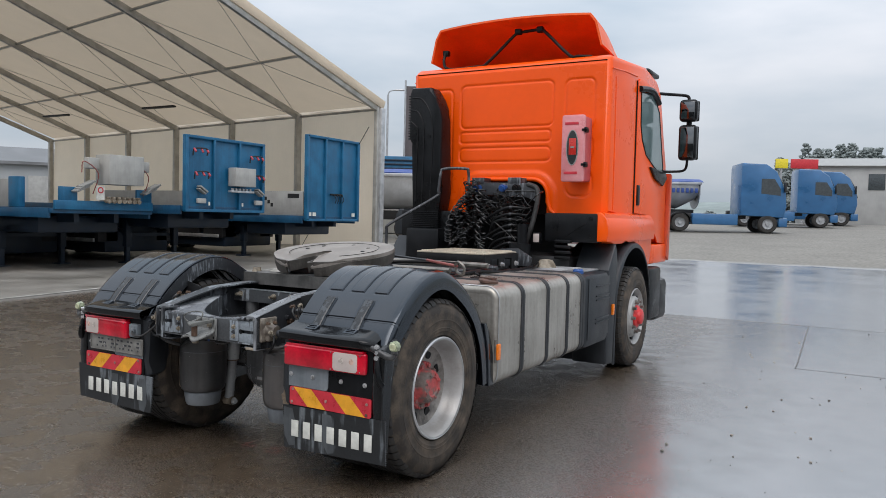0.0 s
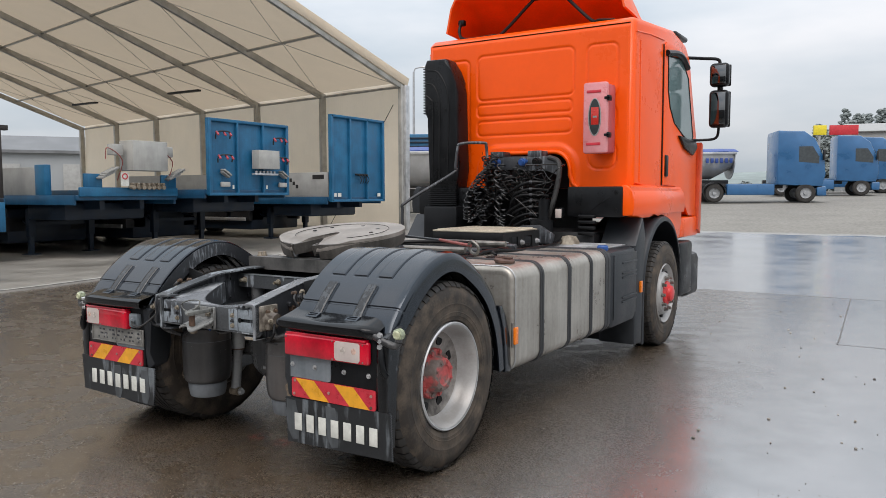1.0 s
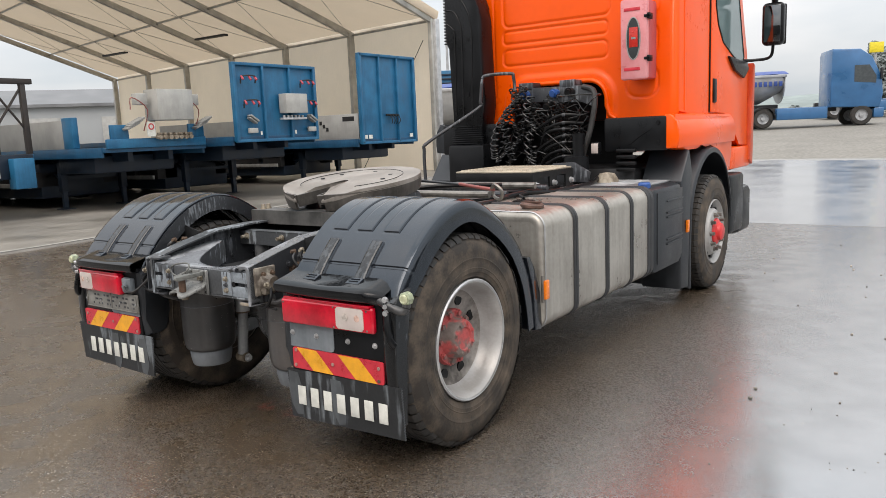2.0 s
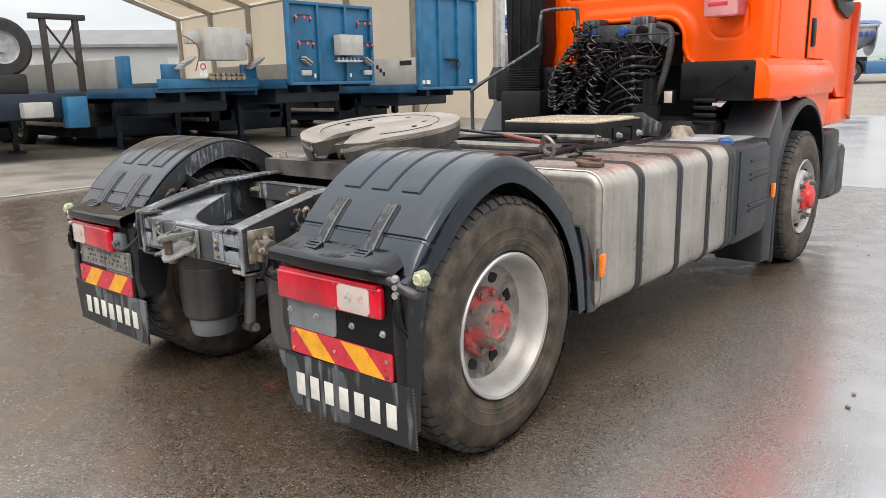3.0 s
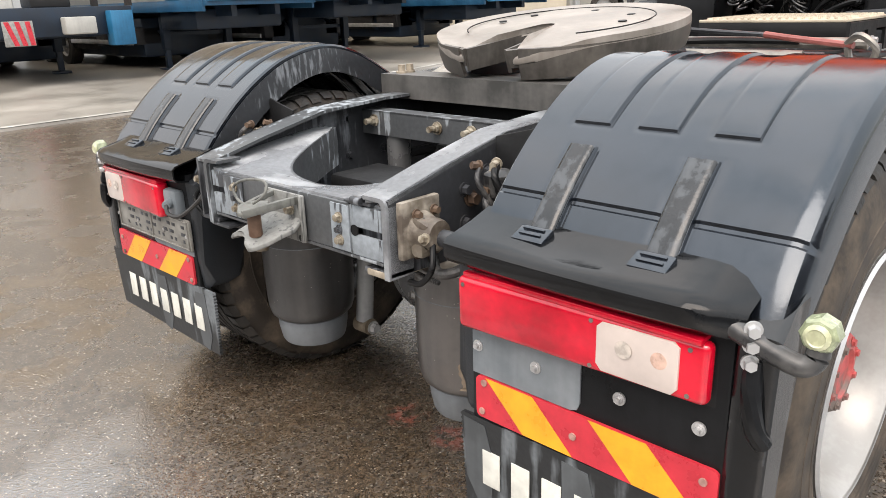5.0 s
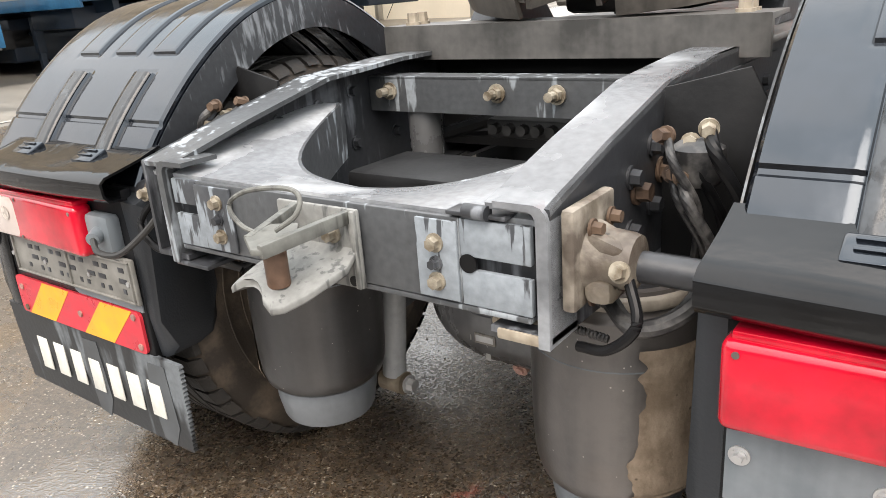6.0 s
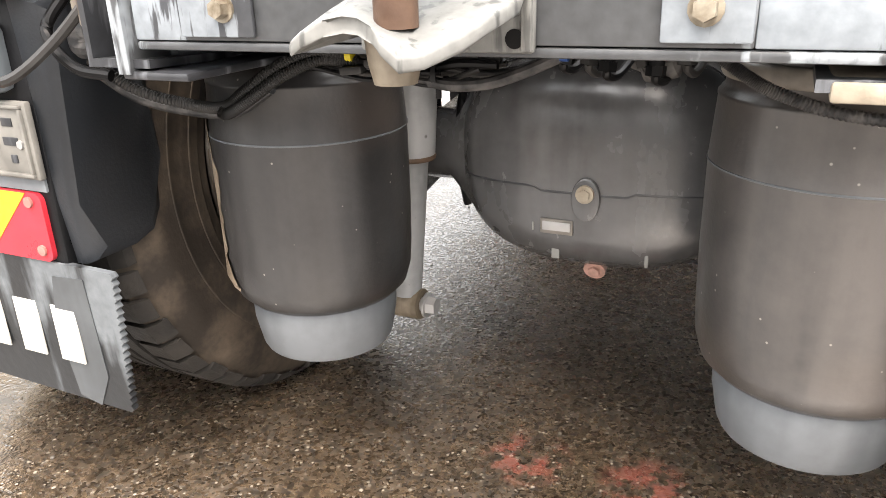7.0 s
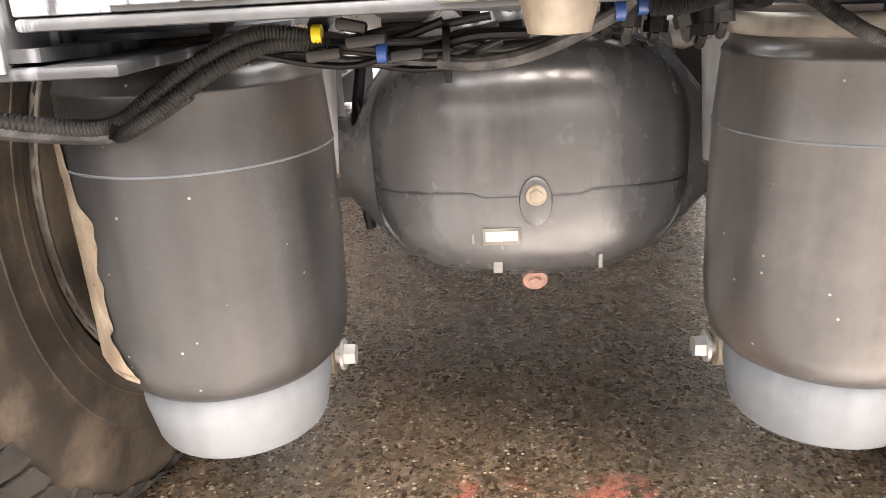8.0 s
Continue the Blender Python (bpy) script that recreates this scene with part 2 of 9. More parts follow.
    film = mix_node(gravel, film, (0.75, 0.75, 0.75, 1))
    l.new(film, b.inputs["Roughness"])
    ior = n.new("ShaderNodeMapRange")
    ior.inputs["To Min"].default_value, ior.inputs["To Max"].default_value = 2.2, 4.4
    l.new(mix_node(1.0, pool_sheen, mix_node(1.0, mix_node(1.0, wet, patch, "MULTIPLY"), (0.42, 0.42, 0.42, 1), "MULTIPLY"), "LIGHTEN"), ior.inputs["Value"])
    l.new(mix_node(gravel, ior.outputs["Result"], (1.45, 1.45, 1.45, 1)), b.inputs["IOR"])
    bp = n.new("ShaderNodeBump")
    bp.inputs["Distance"].default_value = 0.004
    st = mix_node(slab, mix_node(pool_sheen, mix_node(wet, (0.60, 0.60, 0.60, 1), (0.34, 0.34, 0.34, 1)), (0.13, 0.13, 0.13, 1)), (0.04, 0.04, 0.04, 1))
    l.new(st, bp.inputs["Strength"])
    hgt = mix_node(0.5, mix_node(0.5, pick.outputs[0], vor.outputs["Distance"]), noise_node(90.0, 3))
    l.new(hgt, bp.inputs["Height"])
    l.new(bp.outputs["Normal"], b.inputs["Normal"])
    return m


def speckle(m, scale, share, color, stain=None, stain_scale=4.0, stain_at=(0.52, 0.70), strength=0.6):
    """Adds sparse dried splashes and, if wished, broad soft stains to a surface."""
    n, l = m.node_tree.nodes, m.node_tree.links
    b = n["Principled BSDF"]
    src = b.inputs["Base Color"].links[0].from_socket
    co = n.new("ShaderNodeTexCoord")
    if stain:
        t = n.new("ShaderNodeTexNoise")
        t.inputs["Scale"].default_value, t.inputs["Detail"].default_value = stain_scale, 5.0
        l.new(co.outputs["Object"], t.inputs["Vector"])
        r = n.new("ShaderNodeMapRange")
        r.inputs["From Min"].default_value, r.inputs["From Max"].default_value = stain_at
        r.inputs["To Max"].default_value = strength
        l.new(t.outputs["Fac"], r.inputs["Value"])
        x = n.new("ShaderNodeMix")
        x.data_type = "RGBA"
        x.inputs["B"].default_value = (*stain, 1)
        l.new(r.outputs["Result"], x.inputs["Factor"])
        l.new(src, x.inputs["A"])
        src = x.outputs["Result"]
    v = n.new("ShaderNodeTexVoronoi")
    v.inputs["Scale"].default_value = scale
    l.new(co.outputs["Object"], v.inputs["Vector"])
    p = n.new("ShaderNodeSeparateColor")
    l.new(v.outputs["Color"], p.inputs[0])
    on = n.new("ShaderNodeMath")
    on.operation = "GREATER_THAN"
    on.inputs[1].default_value = 1.0 - share
    l.new(p.outputs[0], on.inputs[0])
    size = n.new("ShaderNodeMapRange")
    size.inputs["From Min"].default_value, size.inputs["From Max"].default_value = 0.22, 0.12
    l.new(v.outputs["Distance"], size.inputs["Value"])
    both = n.new("ShaderNodeMath")
    both.operation = "MULTIPLY"
    l.new(on.outputs[0], both.inputs[0])
    l.new(size.outputs["Result"], both.inputs[1])
    x = n.new("ShaderNodeMix")
    x.data_type = "RGBA"
    x.inputs["B"].default_value = (*color, 1)
    l.new(both.outputs[0], x.inputs["Factor"])
    l.new(src, x.inputs["A"])
    l.new(x.outputs["Result"], b.inputs["Base Color"])
    return m


def tarp(name, color, through_it):
    """Cream coated tent cloth, a little light passes through it."""
    m = mat(name, color, 0.55, var=0.08, scale=0.9, fine=14.0, bump=0.12, bscale=3.0, streak=0.25)
    n, l = m.node_tree.nodes, m.node_tree.links
    b = n["Principled BSDF"]
    t = n.new("ShaderNodeBsdfTranslucent")
    t.inputs["Color"].default_value = (*through_it, 1)
    mx = n.new("ShaderNodeMixShader")
    mx.inputs[0].default_value = 0.5
    out = n["Material Output"]
    l.new(b.outputs[0], mx.inputs[1])
    l.new(t.outputs[0], mx.inputs[2])
    l.new(mx.outputs[0], out.inputs["Surface"])
    return m


M_ground = ground_material()
M_orange = mat("orange_paint", (0.90, 0.092, 0.0015), 0.30, spec=0.28, var=0.05, scale=1.5, fine=20, coat=0.12, rvar=0.06, bump=0.02, bscale=6)
M_black = mat("black_plastic", (0.007, 0.0075, 0.0085), 0.34, var=0.35, scale=5, fine=90, bump=0.05, bscale=160, streak=0.3, spec=0.22)
M_fender = mat("wet_fender_plastic", (0.006, 0.0074, 0.0105), 0.15, var=0.4, scale=5, fine=120, bump=0.03, bscale=40, streak=0.6, rvar=0.09, spec=0.80)
M_fender.node_tree.nodes["Principled BSDF"].inputs["Specular Tint"].default_value = (0.82, 0.91, 1.0, 1)
M_box = mat("grey_black_plastic", (0.017, 0.020, 0.024), 0.45, var=0.25, scale=4, fine=90, bump=0.08, bscale=200)
M_rubber = mat("tyre_rubber", (0.030, 0.0245, 0.020), 0.68, color2=(0.120, 0.093, 0.069), scale=9, fine=90, spec=0.3, bump=0.12, bscale=60, spread=(0.4, 0.75))
M_tread = mat("tread_rubber", (0.012, 0.0115, 0.011), 0.7, color2=(0.040, 0.035, 0.030), scale=12, fine=60, bump=0.3, bscale=50)
M_rim = mat("silver_rim_paint", (0.30, 0.29, 0.275), 0.40, metal=0.25, color2=(0.43, 0.425, 0.415), scale=5, fine=70, streak=0.15)
M_rimin = mat("rim_inner_dirt", (0.06, 0.05, 0.042), 0.6, color2=(0.30, 0.275, 0.25), scale=6, fine=50, spread=(0.35, 0.65))
M_hubred = worn("red_hub_paint", (0.44, 0.072, 0.068), (0.15, 0.115, 0.10), 0.75, rough=0.5, scale=16, runs=False)
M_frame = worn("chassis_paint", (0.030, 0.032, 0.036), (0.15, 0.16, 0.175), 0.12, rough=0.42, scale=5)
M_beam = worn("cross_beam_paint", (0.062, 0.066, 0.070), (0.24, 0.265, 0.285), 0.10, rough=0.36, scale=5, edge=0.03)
M_pad = worn("limescaled_steel", (0.050, 0.054, 0.060), (0.22, 0.248, 0.272), 0.86, rough=0.36, scale=7, edge=0.022)
# wet flange tops: the sky's sheen is put into these paler base colours
M_railtop = worn("wet_rail_sky_sheen", (0.11, 0.116, 0.124), (0.24, 0.252, 0.265), 0.7, rough=0.26, scale=4, runs=False, wrough=0.42)
M_beamtop = worn("wet_beam_sky_sheen", (0.19, 0.20, 0.212), (0.34, 0.355, 0.37), 0.9, rough=0.24, scale=4, runs=False, wrough=0.4)
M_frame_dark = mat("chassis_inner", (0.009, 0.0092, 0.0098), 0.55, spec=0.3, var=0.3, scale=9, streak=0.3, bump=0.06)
M_steel = mat("bare_steel", (0.22, 0.205, 0.185), 0.45, metal=0.7, var=0.35, scale=14, bump=0.1)
M_zinc = mat("yellow_zinc_bolt", (0.14, 0.11, 0.075), 0.55, metal=0.3, color2=(0.36, 0.325, 0.26), scale=45, fine=150, spread=(0.35, 0.65))
M_rust = mat("rusty_steel", (0.055, 0.032, 0.02), 0.75, color2=(0.14, 0.09, 0.058), scale=16, bump=0.2)
M_tan = mat("dusty_cast_metal", (0.15, 0.12, 0.085), 0.6, color2=(0.37, 0.32, 0.25), scale=11, fine=70, bump=0.25, bscale=40, streak=0.6)
M_alu = mat("brushed_tank_alloy", (0.29, 0.265, 0.23), 0.36, metal=0.6, color2=(0.47, 0.445, 0.40), scale=2.5, fine=40, streak=0.38, bump=0.03, bscale=18)
M_alu2 = mat("dull_alloy", (0.50, 0.50, 0.50), 0.42, metal=0.7, var=0.2, scale=5)
M_strap = mat("rubber_strap", (0.020, 0.021, 0.023), 0.55, var=0.3, scale=10)
M_lampred = mat("red_lamp_lens", (0.50, 0.004, 0.020), 0.14, var=0.30, scale=7, spread=(0.3, 0.6), coat=0.6, rvar=0.06)
M_lampclear = mat("clear_lamp_lens", (0.56, 0.48, 0.44), 0.14, var=0.1, scale=9, coat=0.6, rvar=0.05)
M_amber = mat("amber_lens", (0.85, 0.20, 0.01), 0.22, var=0.12, scale=30, coat=0.5)
M_green = mat("yellowed_marker_lens", (0.26, 0.29, 0.18), 0.2, var=0.25, scale=60, coat=0.4)
M_refred = mat("red_reflective_sheet", (0.54, 0.030, 0.046), 0.35, var=0.14, scale=20, fine=120, streak=0.2)
M_refyel = mat("yellow_reflective_sheet", (0.76, 0.345, 0.022), 0.35, var=0.12, scale=20, fine=120, streak=0.2)
M_flap = worn("mud_flap_rubber", (0.015, 0.0165, 0.018), (0.13, 0.145, 0.156), 0.38, rough=0.45, scale=3.0)
M_white = mat("white_print", (0.62, 0.62, 0.565), 0.5, var=0.14, scale=18, fine=90)
M_pale = mat("pale_plate", (0.26, 0.26, 0.245), 0.5, var=0.2, scale=25)
M_bag = mat("air_bellows_rubber", (0.019, 0.0187, 0.0193), 0.36, rvar=0.06, spec=0.66, color2=(0.042, 0.0405, 0.040), scale=4, fine=70, streak=0.45, bump=0.05, bscale=140, spread=(0.35, 0.7))
speckle(M_bag, 120.0, 0.05, (0.30, 0.28, 0.25), (0.088, 0.068, 0.056), 3.0, (0.56, 0.72), 0.6)
M_bagdusty = mat("dusty_bellows_rubber", (0.040, 0.0375, 0.0365), 0.36, rvar=0.06, spec=0.85, color2=(0.092, 0.083, 0.078), scale=4, fine=70, streak=0.45, bump=0.05, bscale=140, spread=(0.35, 0.7))
speckle(M_bagdusty, 120.0, 0.05, (0.30, 0.28, 0.25), (0.10, 0.076, 0.060), 3.0, (0.52, 0.70), 0.6)
M_clay = mat("dried_clay", (0.17, 0.128, 0.090), 0.7, color2=(0.325, 0.258, 0.193), scale=18, fine=90, bump=0.3, bscale=70, streak=0.5)
speckle(M_clay, 70.0, 0.12, (0.10, 0.075, 0.055))
M_cone = mat("pale_piston_plastic", (0.085, 0.095, 0.104), 0.45, color2=(0.150, 0.163, 0.175), scale=5, fine=70, streak=0.35)
M_axle = mat("axle_grey_paint", (0.058, 0.059, 0.061), 0.25, rvar=0.07, spec=1.0, color2=(0.112, 0.114, 0.116), scale=5, fine=60, streak=0.5, bump=0.05, bscale=60, spread=(0.3, 0.75))
M_greyparts = mat("greased_plate", (0.20, 0.175, 0.15), 0.5, color2=(0.34, 0.31, 0.28), metal=0.35, scale=5, fine=50, streak=0.4, bump=0.06)
M_deck = mat("tread_plate_tan", (0.45, 0.39, 0.30), 0.55, var=0.2, scale=8, metal=0.2)
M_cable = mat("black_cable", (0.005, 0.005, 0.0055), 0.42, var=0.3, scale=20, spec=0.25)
M_coil = mat("wet_coiled_lead", (0.005, 0.005, 0.0055), 0.24, var=0.3, scale=20, spec=0.5)
M_loom = mat("corrugated_loom", (0.026, 0.025, 0.024), 0.55, var=0.3, scale=25)
M_bluecap = mat("blue_plastic", (0.018, 0.075, 0.26), 0.4, var=0.15)
M_redhose = mat("red_handle", (0.26, 0.075, 0.065), 0.5, var=0.25, scale=20)
M_pink = mat("faded_red_plastic", (0.62, 0.20, 0.21), 0.35, color2=(0.70, 0.30, 0.31), scale=6, coat=0.3)
M_darkglass = mat("smoked_glass", (0.03, 0.035, 0.035), 0.06, var=0.2, rvar=0.03)
M_extred = mat("extinguisher_red", (0.55, 0.03, 0.02), 0.3, var=0.15)
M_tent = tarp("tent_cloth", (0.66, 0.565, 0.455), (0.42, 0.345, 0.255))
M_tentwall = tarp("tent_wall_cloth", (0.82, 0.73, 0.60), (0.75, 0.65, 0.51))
M_tentalu = mat("tent_alloy", (0.42, 0.41, 0.38), 0.45, metal=0.5, var=0.2, scale=3)
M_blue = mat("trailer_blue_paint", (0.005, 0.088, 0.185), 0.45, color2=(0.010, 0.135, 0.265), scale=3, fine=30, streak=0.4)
# darker copies of the trailer blue, with the shade under the tent painted in
M_bluemid = mat("trailer_rail_shaded_blue", (0.004, 0.045, 0.100), 0.45, color2=(0.007, 0.080, 0.165), scale=3, fine=30, streak=0.4)
M_bluedk = mat("deep_shaded_blue", (0.003, 0.012, 0.026), 0.5, var=0.3, scale=3, streak=0.3)
M_grey = mat("grey_cabinet", (0.37, 0.365, 0.34), 0.45, var=0.12, scale=4, streak=0.3)
M_wallgrey = mat("aluminium_sideboard", (0.33, 0.33, 0.315), 0.5, metal=0.2, var=0.12, scale=3, streak=0.3)
M_dark = mat("dark_metal", (0.010, 0.010, 0.011), 0.55, var=0.3, scale=6)
M_wheelgrey = mat("far_wheel", (0.35, 0.36, 0.37), 0.5, metal=0.3, var=0.2)
M_trkblue = mat("truck_blue_paint", (0.024, 0.118, 0.27), 0.35, var=0.12, scale=2, coat=0.4)
M_silver = mat("tipper_silver", (0.45, 0.46, 0.47), 0.4, metal=0.4, var=0.15, scale=2, streak=0.3)
M_tarpblue = mat("blue_tarpaulin", (0.025, 0.065, 0.26), 0.5, var=0.2)
# distance haze is mixed into the leaf colour
M_leaf = mat("hazed_foliage", (0.175, 0.200, 0.196), 0.9, color2=(0.235, 0.262, 0.256), scale=0.6, fine=4)
M_block = mat("dirty_cast_block", (0.13, 0.11, 0.085), 0.55, color2=(0.26, 0.23, 0.19), scale=16, fine=90, bump=0.3, bscale=50, streak=0.8, spread=(0.3, 0.62))
speckle(M_block, 60.0, 0.18, (0.035, 0.028, 0.022), (0.060, 0.045, 0.034), 14.0, (0.44, 0.58), 0.9)
# hill colour, paled for haze as well
M_hill = mat("hazed_hill", (0.23, 0.27, 0.26), 0.95, var=0.2, scale=0.05, fine=0.5)
M_pane = mat("window_pane", (0.05, 0.06, 0.065), 0.08, var=0.2, rvar=0.03)
M_window = mat("cab_window", (0.13, 0.19, 0.19), 0.06, var=0.15, scale=2, rvar=0.03)
M_mirror = mat("mirror_face", (0.16, 0.165, 0.17), 0.05, metal=1.0, var=0.05, rvar=0.02)
M_post = mat("galvanised_post", (0.38, 0.39, 0.40), 0.5, metal=0.5, var=0.15)
M_flag = mat("dark_banner", (0.10, 0.085, 0.085), 0.7, var=0.15)
M_yellow = mat("yellow_paint", (0.75, 0.60, 0.03), 0.4, var=0.1)
M_redpaint = mat("red_paint", (0.55, 0.03, 0.04), 0.4, var=0.12)
M_bldg = mat("hall_cladding", (0.36, 0.36, 0.35), 0.6, var=0.1, scale=1, streak=0.3)
M_joint = mat("joint_sealant", (0.10, 0.095, 0.09), 0.5, var=0.2, scale=3)

# ---- mesh tools ----
def part(name, bm, material, parent=None, label="", angle=35.0):
    """Links a bmesh as one mesh object under a thing or a part."""
    me = bpy.data.meshes.new(name)
    bmesh.ops.recalc_face_normals(bm, faces=bm.faces)
    bm.to_mesh(me)
    bm.free()
    for p in me.polygons:
        p.use_smooth = True
    me.set_sharp_from_angle(angle=radians(angle))
    me.materials.append(material)
    ob = new(name, me)
    if parent is not None:
        while parent.parent is not None and parent.parent.parent is not None:
            parent = parent.parent
        ob.parent = parent
    if label:
        tagged(ob, label)
    return ob


def thing(name, label, category, group="", kind=""):
    return tagged(new(name), label, category, group, kind)


def BM():
    return bmesh.new()


def box(bm, c, s, bev=0.0, rot=None, seg=2):
    """A box of size s round c, its edges rounded by bev."""
    g = bmesh.ops.create_cube(bm, size=1.0)
    vs = g["verts"]
    m = Matrix.Translation(c) @ (rot.to_4x4() if rot is not None else Matrix()) @ Matrix.Diagonal((*s, 1))
    bmesh.ops.transform(bm, matrix=m, verts=vs)
    if bev:
        es = list({e for v in vs for e in v.link_edges})
        bmesh.ops.bevel(bm, geom=es, offset=min(bev, 0.49 * min(s)), segments=seg, profile=0.5, affect="EDGES")
    return bm


def span(bm, a, b, bev=0.0):
    """A box from corner a to corner b."""
    a, b = Vector(a), Vector(b)
    d = b - a
    return box(bm, (a + b) / 2, [abs(v) for v in d], bev)


def cyl(bm, p, q, r, r2=None, n=16):
    p, q = Vector(p), Vector(q)
    d = q - p
    m = Matrix.Translation((p + q) / 2) @ d.to_track_quat("Z", "Y").to_matrix().to_4x4()
    bmesh.ops.create_cone(bm, cap_ends=True, segments=n, radius1=r, radius2=r if r2 is None else r2, depth=d.length, matrix=m)
    return bm


def lathe(bm, prof, m, n=32, close=False):
    """Turns a profile of (radius, height) round the local z of m."""
    rings = []
    for r, h in prof:
        if r < 1e-6:
            rings.append([bm.verts.new(m @ Vector((0, 0, h)))])
        else:
            rings.append([bm.verts.new(m @ Vector((r * math.cos(2 * math.pi * k / n), r * math.sin(2 * math.pi * k / n), h))) for k in range(n)])
    pairs = list(zip(rings, rings[1:])) + ([(rings[-1], rings[0])] if close else [])
    for a, b in pairs:
        for k in range(n):
            j = (k + 1) % n
            if len(a) == 1 and len(b) == 1:
                continue
            if len(a) == 1:
                bm.faces.new((a[0], b[k], b[j]))
            elif len(b) == 1:
                bm.faces.new((a[k], a[j], b[0]))
            else:
                bm.faces.new((a[k], a[j], b[j], b[k]))
    return bm


def smooth_path(pts, k=6):
    """A soft curve through the points."""
    P = [Vector(p) for p in pts]
    P = [P[0] * 2 - P[1]] + P + [P[-1] * 2 - P[-2]]
    out = []
    for i in range(1, len(P) - 2):
        for j in range(k):
            t = j / k
            a, b, c, d = P[i - 1 : i + 3]
            out.append(0.5 * ((2 * b) + (c - a) * t + (2 * a - 5 * b + 4 * c - d) * t * t + (3 * b - a - 3 * c + d) * t ** 3))
    return out + [P[-2]]


def tube(bm, pts, r, n=8, soft=0, rib=0.0):
    """A hose or bar along the points; rib makes it corrugated."""
    P = smooth_path(pts, soft) if soft else [Vector(p) for p in pts]
    up = Vector((0.13, 0.21, 0.97))
    rings = []
    for i, p in enumerate(P):
        d = (P[min(i + 1, len(P) - 1)] - P[max(i - 1, 0)]).normalized()
        u = d.cross(up)
        if u.length < 0.05:
            u = d.cross(Vector((1, 0, 0)))
        u.normalize()
        v = d.cross(u)
        rr = r + (rib if i % 2 else 0)
        rings.append([bm.verts.new(p + rr * (math.cos(2 * math.pi * k / n) * u + math.sin(2 * math.pi * k / n) * v)) for k in range(n)])
    for a, b in zip(rings, rings[1:]):
        for k in range(n):
            bm.faces.new((a[k], a[(k + 1) % n], b[(k + 1) % n], b[k]))
    bm.faces.new(rings[0][::-1])
    bm.faces.new(rings[-1])
    return bm


def plate(bm, outline, m, thick, bev=0.0):
    """A flat plate with the 2D outline in the plane of m, thick along its z."""
    lo = [bm.verts.new(m @ Vector((x, y, 0))) for x, y in outline]
    hi = [bm.verts.new(m @ Vector((x, y, thick))) for x, y in outline]
    fs = [bm.faces.new(lo[::-1]), bm.faces.new(hi)]
    n = len(lo)
    for k in range(n):
        fs.append(bm.faces.new((lo[k], lo[(k + 1) % n], hi[(k + 1) % n], hi[k])))
    if bev:
        es = list({e for f in fs[:2] for e in f.edges})
        bmesh.ops.bevel(bm, geom=es, offset=bev, segments=2, profile=0.5, affect="EDGES")
    return bm


def sheet(bm, rows, thick=0.0, loop=False):
    """A surface through rows of points; thick gives it two sides and edges."""
    V = [[bm.verts.new(p) for p in row] for row in rows]
    fs = []
    for a, b in zip(V, V[1:]):
        for k in range(len(a) - (0 if loop else 1)):
            j = (k + 1) % len(a)
            fs.append(bm.faces.new((a[k], a[j], b[j], b[k])))
    if thick:
        bmesh.ops.recalc_face_normals(bm, faces=fs)
        bmesh.ops.solidify(bm, geom=fs, thickness=thick)
    return bm


def bolt(bm, p, d, r=0.012, h=0.012, n=6):
    """A hexagon head with a washer at p, standing out along d."""
    p, d = Vector(p), Vector(d).normalized()
    cyl(bm, p, p + d * h * 0.3, r * 1.35, n=14)
    cyl(bm, p + d * h * 0.3, p + d * h * 1.3, r, r * 0.92, n=n)
    return bm




def step(d, w):
    """A smooth rise from 0 to 1 over the width w."""
    t = min(1.0, max(0.0, d / w))
    return t * t * (3 - 2 * t)


def rise(y):
    """Height of the yard, which climbs gently beyond the slab joint."""
    d = max(0.0, y - 8.3)
    return 0.029 * d * d / (d + 4.0) * 1.12

